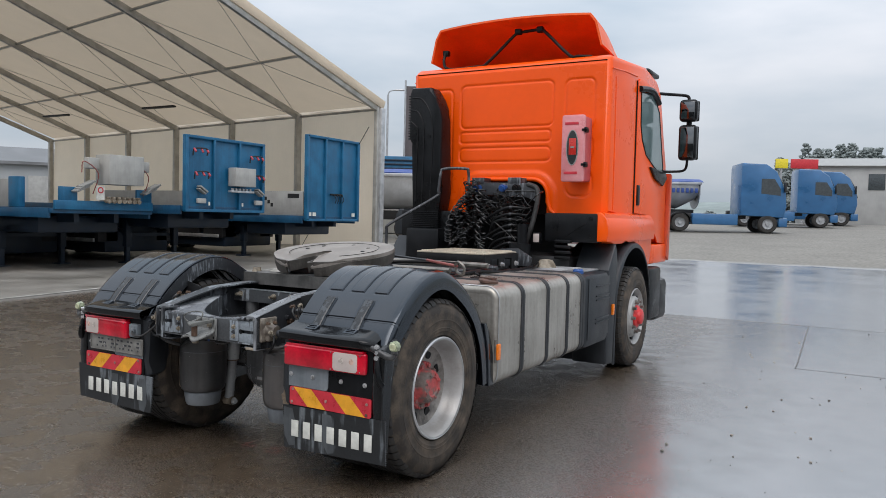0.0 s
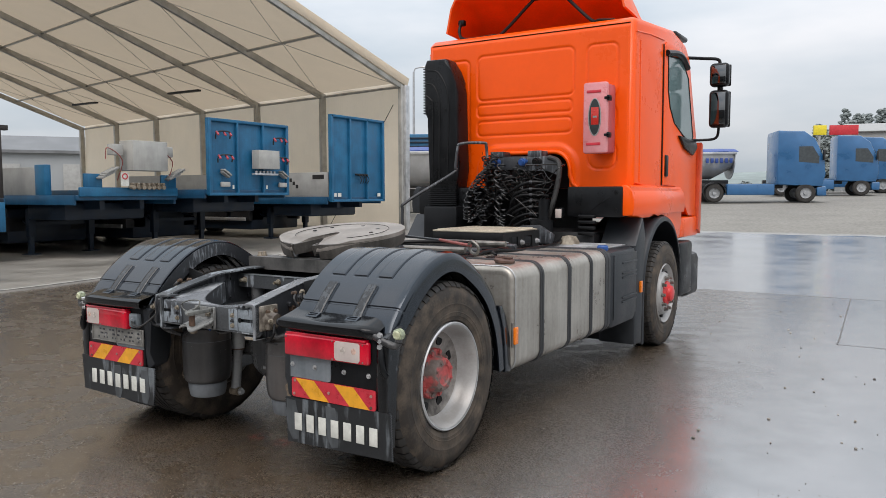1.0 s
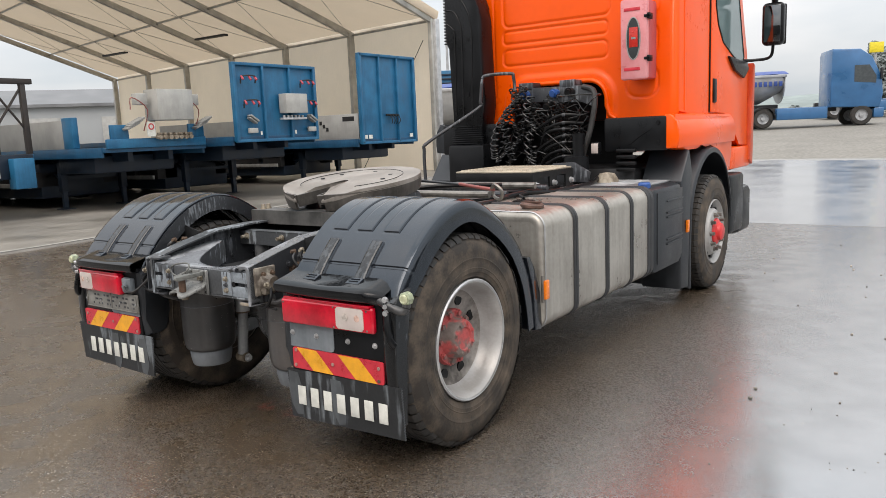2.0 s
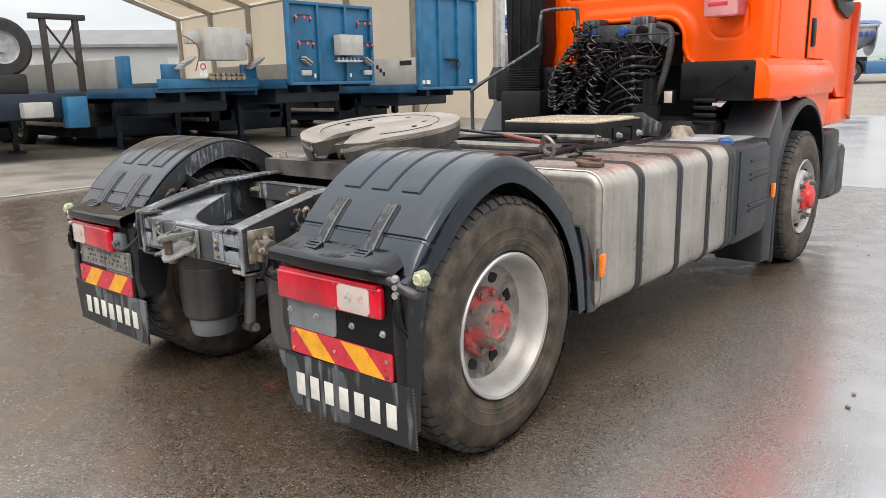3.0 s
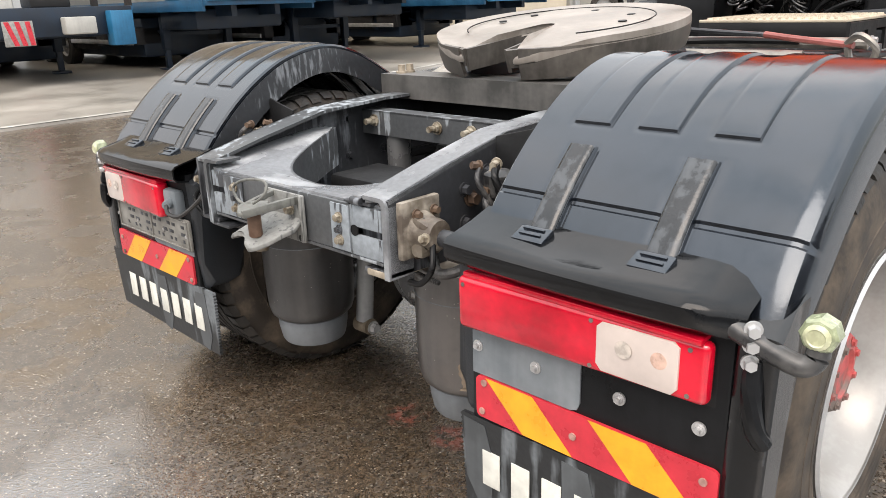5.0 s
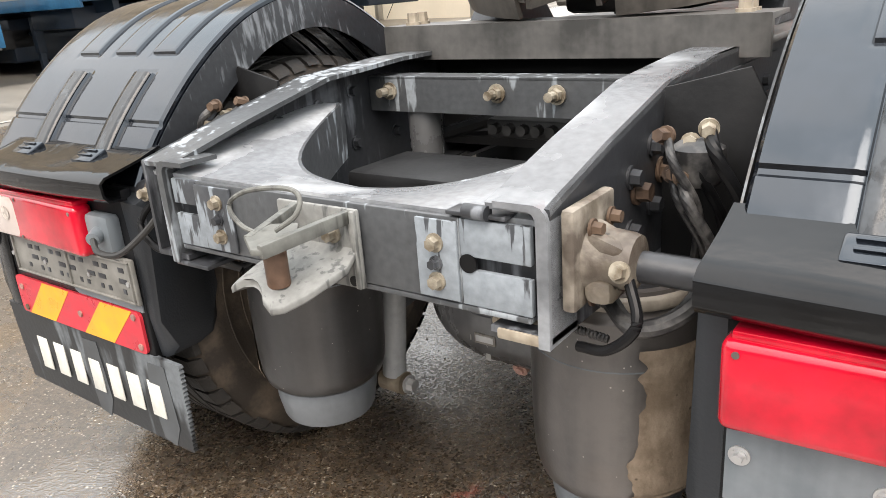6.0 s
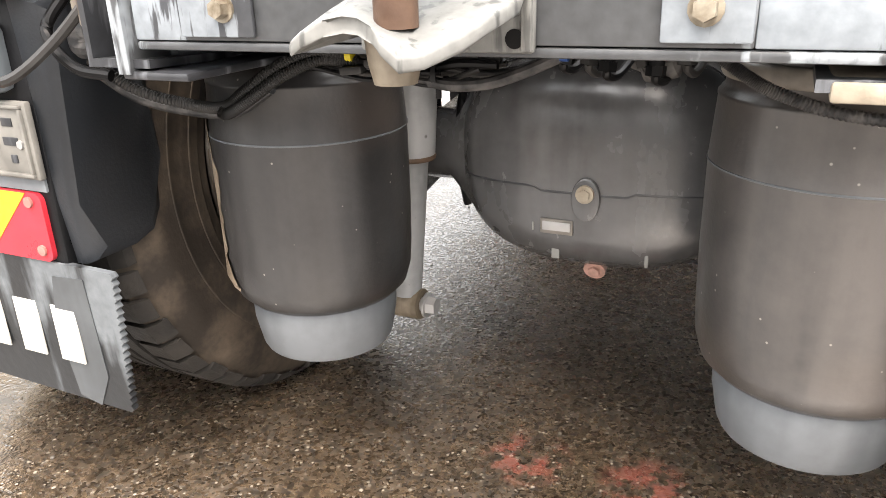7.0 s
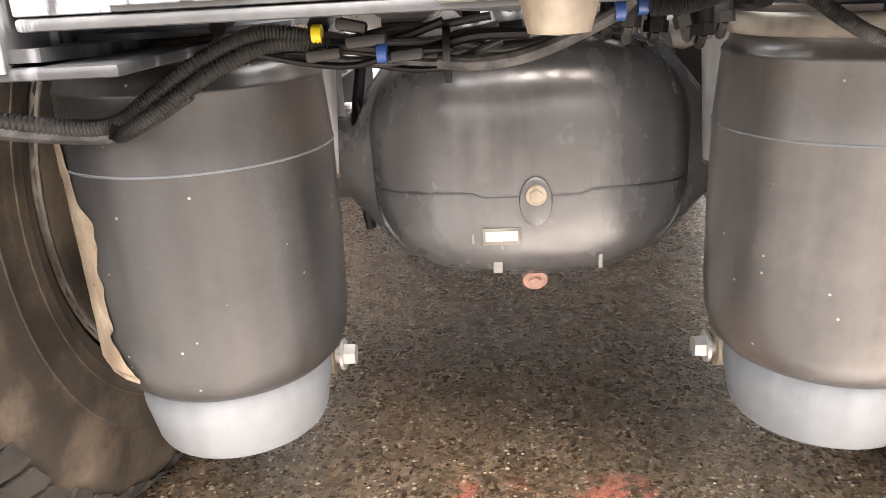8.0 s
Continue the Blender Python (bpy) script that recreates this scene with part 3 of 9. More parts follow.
# ---- the yard ----
def build_ground():
    bm = BM()
    xs = sorted({*[-400, -200, -100, -60, 60, 100, 200, 400], *range(-40, 41, 4)})
    ys = sorted({*[-400, -200, -100, -50, 90, 120, 200, 400], *range(-24, 73, 2)})
    V = [[bm.verts.new((x, y, rise(min(y, 60.0)))) for x in xs] for y in ys]
    for a, b in zip(V, V[1:]):
        for k in range(len(xs) - 1):
            bm.faces.new((a[k], a[k + 1], b[k + 1], b[k]))
    tagged(part("ground", bm, M_ground), "wet dark asphalt yard with pale chippings and gravel beyond", "ground", kind="structure")
    bm = BM()
    rows = []
    for i in range(61):
        x = -8.0 + i * 0.6
        w = 0.012 + 0.012 * noise.noise(Vector((x * 1.7, 0, 0)))
        y = 8.30 + 0.02 * noise.noise(Vector((x * 0.6, 3, 0)))
        rows.append([(x, y - w, 0.003), (x, y + w, 0.004)])
    sheet(bm, rows)
    tagged(part("slab_joint", bm, M_joint), "dark sealed joint across the wet yard", "joint", kind="structure")
    for ax, ay, bx, by in ((2.65, 4.72, 14.0, 5.0), (2.65, 4.72, 2.52, 8.29)):
        bm = BM()
        d = Vector((bx - ax, by - ay, 0)).normalized()
        q = Vector((-d.y, d.x, 0))
        rows = []
        for i in range(41):
            p = Vector((ax, ay, 0.003)).lerp(Vector((bx, by, 0.003)), i / 40) + q * 0.01 * noise.noise(Vector((i * 0.7, ax, ay)))
            w = 0.007 + 0.005 * noise.noise(Vector((i * 0.9, 2, 0)))
            rows.append([p - q * w, p + q * w])
        sheet(bm, rows)
        tagged(part("slab_joint", bm, M_joint), "thin dark joint between wet slabs", "joint", kind="structure")
    # raised concrete apron in front of the tent
    bm = BM()
    rows = []
    edge = [(-7.2, -12.0), (-7.7, -4.0), (-8.05, 1.0), (-8.15, 3.0), (-8.5, 5.0), (-8.9, 7.6), (-9.4, 10.0), (-10.0, 14.0), (-10.4, 19.0), (-10.6, 26.0)]
    for x, y in edge:
        h = rise(y)
        rows.append([(x + 0.02, y, h - 0.02), (x, y, h + 0.03), (x - 0.15, y, h + 0.035), (x - 14, y, h + 0.035), (x - 40, y, h + 0.035)])
    sheet(bm, rows)
    tagged(part("apron", bm, M_apron), "pale dusty concrete apron along the tent", "pavement", kind="structure")
    bm = BM()
    rows = []
    for i, (x, y) in enumerate(smooth_path([(a, b, 0) for a, b in edge[:8]], 4)[i].to_2d() for i in range(29)):
        h = rise(y) + 0.039
        w = 0.09 + 0.03 * noise.noise(Vector((0, y * 1.3, 1)))
        rows.append([(x - 0.02, y, h), (x - 0.02 - w, y, h + 0.002)])
    sheet(bm, rows)
    tagged(part("apron_edge_line", bm, M_white_line), "worn pale line along the apron edge", "line", kind="structure")


def sky_block_walls():
    """Unseen plain walls, added behind the standpoint to hold off low sky light."""
    bm = BM()
    span(bm, (-30.0, -12.4, -0.1), (15.0, -12.0, 3.4), 0.02)
    tagged(part("sky_block_south", bm, M_skyblock), "plain grey unseen wall added to block low sky light", "wall", kind="structure")
    bm = BM()
    span(bm, (14.6, -11.98, -0.1), (15.0, 9.0, 3.8), 0.02)
    tagged(part("sky_block_east", bm, M_skyblock), "plain grey unseen side wall added to block low sky light", "wall", kind="structure")


M_skyblock = mat("grey_sky_block", (0.085, 0.085, 0.082), 0.7, var=0.2, scale=0.6, fine=9.0, streak=0.4)
sky_block_walls()
def pebbles():
    """Loose grit washed over the yard."""
    rnd = random.Random(77)
    tmp = BM()
    bmesh.ops.create_icosphere(tmp, subdivisions=1, radius=1.0)
    tmp.verts.index_update()
    base = [v.co.copy() for v in tmp.verts]
    tris = [[v.index for v in f.verts] for f in tmp.faces]
    tmp.free()
    verts, faces = [], []
    for k in range(900):
        if k < 260:
            x, y = rnd.uniform(1.3, 7.5), rnd.uniform(0.5, 8.0)
            r = rnd.uniform(0.004, 0.012)
        else:
            x, y = rnd.uniform(-2.2, 3.0), rnd.uniform(-2.4, 1.2)
            r = rnd.uniform(0.0016, 0.0045)
        if k < 260 and rnd.random() < 0.5:
            r *= 0.5
        n0 = len(verts)
        sq = rnd.uniform(0.5, 0.8)
        verts += [(x + v.x * r * rnd.uniform(0.7, 1.3), y + v.y * r * rnd.uniform(0.7, 1.3), r * sq * 0.6 + v.z * r * sq) for v in base]
        faces += [[n0 + q for q in t] for t in tris]
    me = bpy.data.meshes.new("loose_grit")
    me.from_pydata(verts, [], faces)
    me.materials.append(M_grit)
    tagged(new("loose_grit", me), "loose dark and pale grit on the wet yard", "grit", kind="stuff")


def grit_material():
    """Each stone has a tone of its own."""
    m = mat("grit_stone", (0.1, 0.1, 0.1), 0.5, var=0.3, scale=90)
    n, l = m.node_tree.nodes, m.node_tree.links
    geo = n.new("ShaderNodeNewGeometry")
    r = n.new("ShaderNodeValToRGB")
    r.color_ramp.elements[0].color, r.color_ramp.elements[1].color = (0.02, 0.018, 0.016, 1), (0.36, 0.32, 0.27, 1)
    l.new(geo.outputs["Random Per Island"], r.inputs["Fac"])
    l.new(r.outputs["Color"], n["Principled BSDF"].inputs["Base Color"])
    return m


M_grit = grit_material()
pebbles()
M_apron = mat("dusty_concrete", (0.15, 0.138, 0.12), 0.42, color2=(0.30, 0.28, 0.25), scale=0.7, fine=9.0, bump=0.3, bscale=20)
M_white_line = mat("worn_line_paint", (0.40, 0.39, 0.36), 0.6, var=0.3, scale=3, fine=30)
build_ground()

# ---- the tent hall ----
TE = Vector((-11.2, 17.1, 0))  # foot of the corner post
TL = Vector((-0.988, 0.155, 0))  # along the eaves
TN = Vector((-0.155, -0.988, 0))  # towards the ridge
BAY, EAVE, SLOPE, HALF = 4.05, 5.0, 0.36, 10.0


def tp(i, d, z):
    """A point of the tent: i bays along, d metres from the back eave, z up."""
    p = TE + TL * (BAY * i) + TN * d
    return Vector((p.x, p.y, z))


def build_tent():
    tent = thing("tent_hall", "large cream fabric tent hall on an aluminium frame", "tent")
    base = rise(17.0)
    bays = 6
    for name, d0, d1, z0, z1 in (("roof_slope", 0.0, HALF, EAVE, EAVE + SLOPE * HALF), ("roof_slope", HALF, 2 * HALF, EAVE + SLOPE * HALF, EAVE)):
        bm = BM()
        rows = []
        for k in range(bays * 4 + 1):
            i = k / 4
            row = []
            for j in range(13):
                f = j / 12
                sag = -0.10 * math.sin(math.pi * (i % 1.0)) * math.sin(math.pi * f)
                row.append(tp(i, d0 + (d1 - d0) * f, z0 + (z1 - z0) * f + 0.12 + sag))
            rows.append(row)
        sheet(bm, rows)
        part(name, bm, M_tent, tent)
    bm = BM()
    rows = []
    for k in range(bays * 8 + 1):
        i = k / 8
        rows.append([tp(i, 0.04 * math.sin(i * 9.0 + z) - 0.05, base + (EAVE + 0.15 - base) * z / 8) for z in range(9)])
    sheet(bm, rows)
    part("back_wall", bm, M_tentwall, tent, "cream fabric side wall")
    for k in range(bays + 1):
        z0 = EAVE
        for d, s in ((0.0, 1), (2 * HALF, -1)):
            bm = BM()
            a = tp(k, d, (base if s > 0 else 0.0) - 0.05)
            box(bm, (a + tp(k, d, EAVE)) / 2 + TN * 0.1 * s, (0.14, 0.24, EAVE - base + 0.1), 0.01)
            part("post", bm, M_tentalu, tent)
            bm = BM()
            p, q = tp(k, d, EAVE), tp(k, HALF, EAVE + SLOPE * HALF)
            dirv = (q - p).normalized()
            rot = Matrix((TL, dirv, TL.cross(dirv))).transposed()
            box(bm, (p + q) / 2 - Vector((0, 0, 0.06)), (0.13, (q - p).length, 0.22), 0.01, rot)
            part("rafter", bm, M_tentalu, tent)
    for k in range(bays):
        for f in (0.0, 0.33, 0.66, 1.0):
            bm = BM()
            z = EAVE + SLOPE * HALF * f - 0.02
            cyl(bm, tp(k, HALF * f, z), tp(k + 1, HALF * f, z), 0.045, n=8)
            part("purlin", bm, M_tentalu, tent)
        for a, b in ((0, 1), (1, 0)):
            bm = BM()
            cyl(bm, tp(k + a, 0.1, EAVE - 0.05), tp(k + b, HALF * 0.66, EAVE + SLOPE * HALF * 0.66 - 0.06), 0.010, n=6)
            part("brace_cable", bm, M_tentalu, tent)
    bm = BM()
    for d0, d1, z0, z1 in ((0.0, HALF, EAVE, EAVE + SLOPE * HALF), (2 * HALF, HALF, EAVE, EAVE + SLOPE * HALF)):
        p, q = tp(-0.02, d0 - 0.1, z0 + 0.1), tp(-0.02, d1, z1 + 0.14)
        dirv = (q - p).normalized()
        rot = Matrix((TL, dirv, TL.cross(dirv))).transposed()
        box(bm, (p + q) / 2, (0.06, (q - p).length, 0.28), 0.01, rot)
    part("gable_flashing", bm, M_tentwall, tent, "white fabric edge of the open gable")
    bm = BM()
    box(bm, tp(-0.01, -0.02, (EAVE + base) / 2), (0.20, 0.22, EAVE - base), 0.02)
    part("corner_post", bm, M_alu2, tent, "pale aluminium corner post")
    bm = BM()
    cyl(bm, tp(0.1, 0.1, EAVE - 0.6), tp(0.9, 0.15, base + 0.1), 0.012, n=6)
    part("brace_cable", bm, M_dark, tent)
    # lamp strip under the roof
    for i, f in ((2.5, 0.2), (4.5, 0.24)):
        bm = BM()
        z = EAVE + SLOPE * HALF * f - 0.25
        span(bm, tp(i - 0.2, HALF * f, z), tp(i + 0.25, HALF * f + 0.1, z + 0.07))
        part("light_strip", bm, M_dark, tent)


build_tent()


# ---- semitrailers under the tent ----
def far_wheel(parent, x, y, z, r=0.5, w=0.3, axis="Y", m=M_wheelgrey):
    """A small complete road wheel for things far off."""
    rotm = Matrix.Rotation(radians(90), 4, "X") if axis == "Y" else Matrix.Rotation(radians(90), 4, "Y")
    M = Matrix.Translation((x, y, z)) @ rotm
    bm = BM()
    lathe(bm, [(r * 0.56, -w / 2), (r * 0.9, -w / 2), (r, -w * 0.36), (r, w * 0.36), (r * 0.9, w / 2), (r * 0.56, w / 2)], M, 28, True)
    wheel = part("wheel", bm, M_tread, parent)
    bm = BM()
    lathe(bm, [(r * 0.56, -w / 2), (r * 0.5, -w * 0.3), (r * 0.2, -w * 0.25), (r * 0.18, -w * 0.5), (0, -w * 0.5)], M, 20)
    lathe(bm, [(r * 0.56, w / 2), (r * 0.5, w * 0.3), (r * 0.2, w * 0.25), (r * 0.18, w * 0.5), (0, w * 0.5)], M, 20)
    part("rim", bm, m, wheel)
    return wheel


def air_connectors(bm, x, y, z):
    box(bm, (x, y, z), (0.06, 0.5, 0.05), 0.008)
    for k in range(4):
        cyl(bm, (x, y - 0.18 + 0.12 * k, z), (x + 0.10, y - 0.18 + 0.12 * k, z - 0.02), 0.03, n=8)
        tube(bm, [(x + 0.09, y - 0.18 + 0.12 * k, z - 0.02), (x + 0.13, y - 0.15 + 0.12 * k, z - 0.15), (x + 0.06, y - 0.1 + 0.1 * k, z - 0.25)], 0.012, 6, 4)


def build_trailer(name, label, front, y0, y1, deck, head_top, style, gnd=0.0, length=11.5):
    """A blue flatbed semitrailer; its front faces +x at x = front, between y0 and y1."""
    tr = thing(name, label, "trailer", "semitrailers under the tent")
    yc, w = (y0 + y1) / 2, y1 - y0
    back = front - length
    bm = BM()
    span(bm, (back, y0, deck - 0.10), (front, y1, deck), 0.01)
    part("deck", bm, M_bluemid, tr)
    for s in (y0, y1):
        bm = BM()
        span(bm, (back, s - 0.03, deck - 0.20), (front - 0.1, s + 0.03, deck + 0.01), 0.008)
        part("side_rail", bm, M_bluemid, tr)
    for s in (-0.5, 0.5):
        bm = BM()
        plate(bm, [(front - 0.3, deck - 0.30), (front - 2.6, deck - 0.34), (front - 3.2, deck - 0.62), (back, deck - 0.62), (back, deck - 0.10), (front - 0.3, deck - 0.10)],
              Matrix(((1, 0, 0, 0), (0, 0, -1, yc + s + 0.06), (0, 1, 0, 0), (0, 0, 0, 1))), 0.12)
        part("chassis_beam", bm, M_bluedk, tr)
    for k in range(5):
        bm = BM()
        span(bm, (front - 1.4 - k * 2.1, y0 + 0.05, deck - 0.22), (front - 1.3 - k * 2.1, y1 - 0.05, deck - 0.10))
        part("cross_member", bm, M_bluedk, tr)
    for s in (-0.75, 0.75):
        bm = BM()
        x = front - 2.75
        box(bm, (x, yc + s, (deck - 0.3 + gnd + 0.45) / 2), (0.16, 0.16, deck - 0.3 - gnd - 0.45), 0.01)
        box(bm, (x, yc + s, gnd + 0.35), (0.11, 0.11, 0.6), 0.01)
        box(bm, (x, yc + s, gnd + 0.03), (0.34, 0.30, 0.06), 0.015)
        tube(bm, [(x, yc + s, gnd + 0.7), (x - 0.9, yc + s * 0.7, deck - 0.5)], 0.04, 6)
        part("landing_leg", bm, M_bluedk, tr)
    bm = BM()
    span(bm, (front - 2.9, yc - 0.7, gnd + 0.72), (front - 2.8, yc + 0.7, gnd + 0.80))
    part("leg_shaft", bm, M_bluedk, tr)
    for xa, xb, za, zb in ((5.4, 4.3, 0.50, 1.0), (6.9, 5.6, 0.42, 0.95), (4.1, 3.3, 0.55, 0.92)):
        for ya, yb in ((y0 + 0.1, y0 + 0.7), (y1 - 0.7, y1 - 0.1)):
            bm = BM()
            span(bm, (front - xa, ya, gnd + za), (front - xb, yb, gnd + zb), 0.02)
            part("tool_box", bm, M_dark, tr)
    # added block that keeps the space below the deck dark
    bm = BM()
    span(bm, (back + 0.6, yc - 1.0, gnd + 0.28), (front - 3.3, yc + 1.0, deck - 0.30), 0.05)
    part("dark_fill_box", bm, M_bluedk, tr)
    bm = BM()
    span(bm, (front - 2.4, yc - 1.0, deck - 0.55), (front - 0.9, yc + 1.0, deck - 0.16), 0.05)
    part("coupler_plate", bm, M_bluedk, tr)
    for k in range(2):
        bm = BM()
        span(bm, (front - 6.8, y0 + 0.04, gnd + 0.55 + 0.3 * k), (front - 3.4, y0 + 0.08, gnd + 0.65 + 0.3 * k), 0.01)
        part("side_guard", bm, M_alu2, tr)
    for k in range(3):
        for s in (y0 + 0.2, y1 - 0.2):
            far_wheel(tr, back + 1.6 + 1.31 * k, s, gnd + 0.5)
    if style == "board":
        H = head_top
        bm = BM()
        box(bm, (front - 0.03, yc, (deck - 0.12 + H) / 2), (0.05, w, H - deck + 0.12), 0.006)
        n = 4
        board = part("headboard", bm, M_blue, tr)
        for k in range(n):
            bm = BM()
            yy = y0 + 0.04 + (w - 0.08) * k / (n - 1)
            box(bm, (front + 0.03, yy, (deck - 0.12 + H) / 2), (0.08, 0.09 if k in (0, n - 1) else 0.06, H - deck + 0.12), 0.012)
            part("rib", bm, M_blue, board)
        for z in (deck - 0.10, H - 0.03):
            bm = BM()
            box(bm, (front + 0.02, yc, z), (0.10, w, 0.07), 0.012)
            part("rail", bm, M_blue, board)
    return tr


M_redcap = mat("faded_red_cap", (0.45, 0.06, 0.08), 0.5, var=0.2, scale=20)


def trailer_a():
    """The trailer with the wide blue headboard that carries an air cabinet and hoses."""
    g = rise(10)
    tr = build_trailer("semitrailer", "blue flatbed semitrailer with high ribbed headboard and grey box", -10.75, 8.55, 11.15, 1.55, 3.22, "board", g)
    f = -10.75
    bm = BM()
    box(bm, (f + 0.19, 10.22, 2.30), (0.26, 0.70, 0.46), 0.015)
    cab = part("air_cabinet", bm, M_grey, tr, "pale grey sheet metal cabinet")
    bm = BM()
    for k in range(6):
        cyl(bm, (f + 0.16, 9.92 + 0.12 * k, 2.02), (f + 0.16, 9.92 + 0.12 * k, 1.92), 0.035, n=8)
    box(bm, (f + 0.16, 10.22, 1.94), (0.14, 0.78, 0.05), 0.01)
    part("hose_couplings", bm, M_alu2, cab)
    for y in (9.0, 10.9):
        bm = BM()
        rot = Matrix.Rotation(radians(-32), 3, "X")
        box(bm, (f + 0.12, y, 1.96), (0.16, 0.26, 0.045), 0.01, rot)
        box(bm, (f + 0.10, y - 0.02, 1.91), (0.14, 0.24, 0.035), 0.01, rot)
        part("wheel_chock", bm, M_pale, tr, "grey wheel chock in a holder")
        bm = BM()
        box(bm, (f + 0.08, y, 1.68), (0.08, 0.26, 0.12), 0.02)
        part("lamp_socket", bm, M_grey, tr)
    for y, z in ((8.95, 2.9), (9.0, 2.35), (10.8, 2.85), (10.85, 2.35)):
        bm = BM()
        tube(bm, [(f + 0.09, y - 0.22, z - 0.16), (f + 0.12, y - 0.2, z), (f + 0.12, y + 0.18, z + 0.02), (f + 0.10, y + 0.2, z - 0.14)], 0.018, 6, 4)
        hk = part("hose_bracket", bm, M_dark, tr, "dark hose end bracket")
        for dy in (-0.2, 0.02, 0.19):
            bm = BM()
            cyl(bm, (f + 0.10, y + dy, z + 0.01), (f + 0.17, y + dy, z - 0.07), 0.026, n=8)
            part("red_cap", bm, M_redcap, hk, "faded red coupling cap")
    for y in (9.25, 10.35):
        bm = BM()
        box(bm, (f + 0.075, y, 1.62), (0.01, 0.05, 0.09))
        part("marker_plate", bm, M_white, tr)


def trailer_b():
    g = rise(13.5)
    tr = build_trailer("semitrailer", "blue flatbed semitrailer with aluminium sideboards behind its headboard", -10.4, 12.45, 14.85, 1.36, 3.62, "board", g)
    f = -10.4
    bm = BM()
    span(bm, (f - 9.0, 12.47, 1.37), (f - 0.1, 12.51, 2.05), 0.01)
    side = part("sideboard", bm, M_wallgrey, tr, "dull aluminium drop side")
    for c, w in [((f - 1.25 - 0.12 * k, 12.465, 1.66 + 0.09 * k), (0.09, 0.006, 0.10)) for k in range(3)] + [((f - 0.45, 12.465, 1.92), (0.42, 0.006, 0.12))]:
        bm = BM()
        box(bm, c, w)
        part("dark_mark", bm, M_dark, side)
    bm = BM()
    air_connectors(bm, f + 0.04, 13.75, 2.0)
    part("air_connectors", bm, M_dark, tr)
    for y in (12.8, 12.6, 14.6):
        bm = BM()
        box(bm, (f + 0.032, y, 1.42), (0.012, 0.14, 0.10))
        part("marker_plate", bm, M_white, tr)


def trailer_c():
    """The nearest tidy trailer, with a white cabinet and chock holders on a low front frame."""
    g = rise(6)
    tr = build_trailer("semitrailer", "blue flatbed semitrailer with white cabinet on its low front frame", -11.6, 5.85, 8.35, 1.42, 2.0, "low", g)
    f = -11.6
    bm = BM()
    box(bm, (f + 0.02, 7.10, 1.50), (0.08, 2.45, 0.20), 0.02)
    frame_c = part("front_frame", bm, M_blue, tr)
    for yc_ in (6.2, 8.1):
        bm = BM()
        box(bm, (f + 0.0, yc_, 1.74), (0.06, 0.42, 0.30), 0.015)
        part("chock_panel", bm, M_blue, frame_c)
    bm = BM()
    box(bm, (f + 0.10, 7.40, 2.30), (0.5, 0.90, 0.66), 0.02)
    part("cabinet", bm, M_grey, tr, "off-white sheet metal cabinet")
    for k in range(7):
        bm = BM()
        yy = 7.05 + 0.13 * k
        cyl(bm, (f + 0.08, yy, 1.62), (f + 0.22, yy, 1.60), 0.05, n=8)
        box(bm, (f + 0.16, yy, 1.68), (0.1, 0.07, 0.05), 0.01)
        part("coupling", bm, M_tan, tr, "dusty air coupling")
    for y in (6.42, 8.14):
        bm = BM()
        rot = Matrix.Rotation(radians(25), 3, "X")
        for k in range(3):
            box(bm, (f + 0.12, y + 0.06 * k, 1.86 + 0.05 * k), (0.22, 0.34, 0.045), 0.008, rot)
        part("wheel_chock", bm, M_pale, tr, "grey wheel chock in a holder")
    bm = BM()
    box(bm, (f + 0.16, 6.86, 1.78), (0.012, 0.20, 0.30))
    sign = part("paper_sign", bm, M_white, tr, "white card with a round red sign")
    bm = BM()
    M = Matrix.Translation((f + 0.169, 6.86, 1.84)) @ Matrix.Rotation(radians(90), 4, "Y")
    lathe(bm, [(0.045, 0.0), (0.070, 0.0), (0.070, 0.004), (0.045, 0.004)], M, 20, True)
    part("sign_ring", bm, M_redpaint, sign)
    for y in (6.72, 8.02):
        bm = BM()
        box(bm, (f + 0.05, y, 2.42), (0.2, 0.26, 0.24), 0.02)
        part("junction_box", bm, M_grey, tr, "small pale junction box")
        bm = BM()
        tube(bm, [(f + 0.1, y, 1.75), (f + 0.15, y + 0.1, 2.2), (f + 0.15, y - 0.25, 2.45), (f + 0.15, y - 0.3, 2.2)], 0.012, 6, 4)
        part("hose", bm, M_redhose, tr)
    bm = BM()
    span(bm, (f - 9, 5.87, 1.43), (f - 1.6, 5.91, 2.05), 0.01)
    part("sideboard", bm, M_wallgrey, tr)
    bm = BM()
    span(bm, (f - 1.6, 5.85, 1.43), (f - 1.2, 6.0, 2.1), 0.02)
    part("corner_post", bm, M_blue, tr)


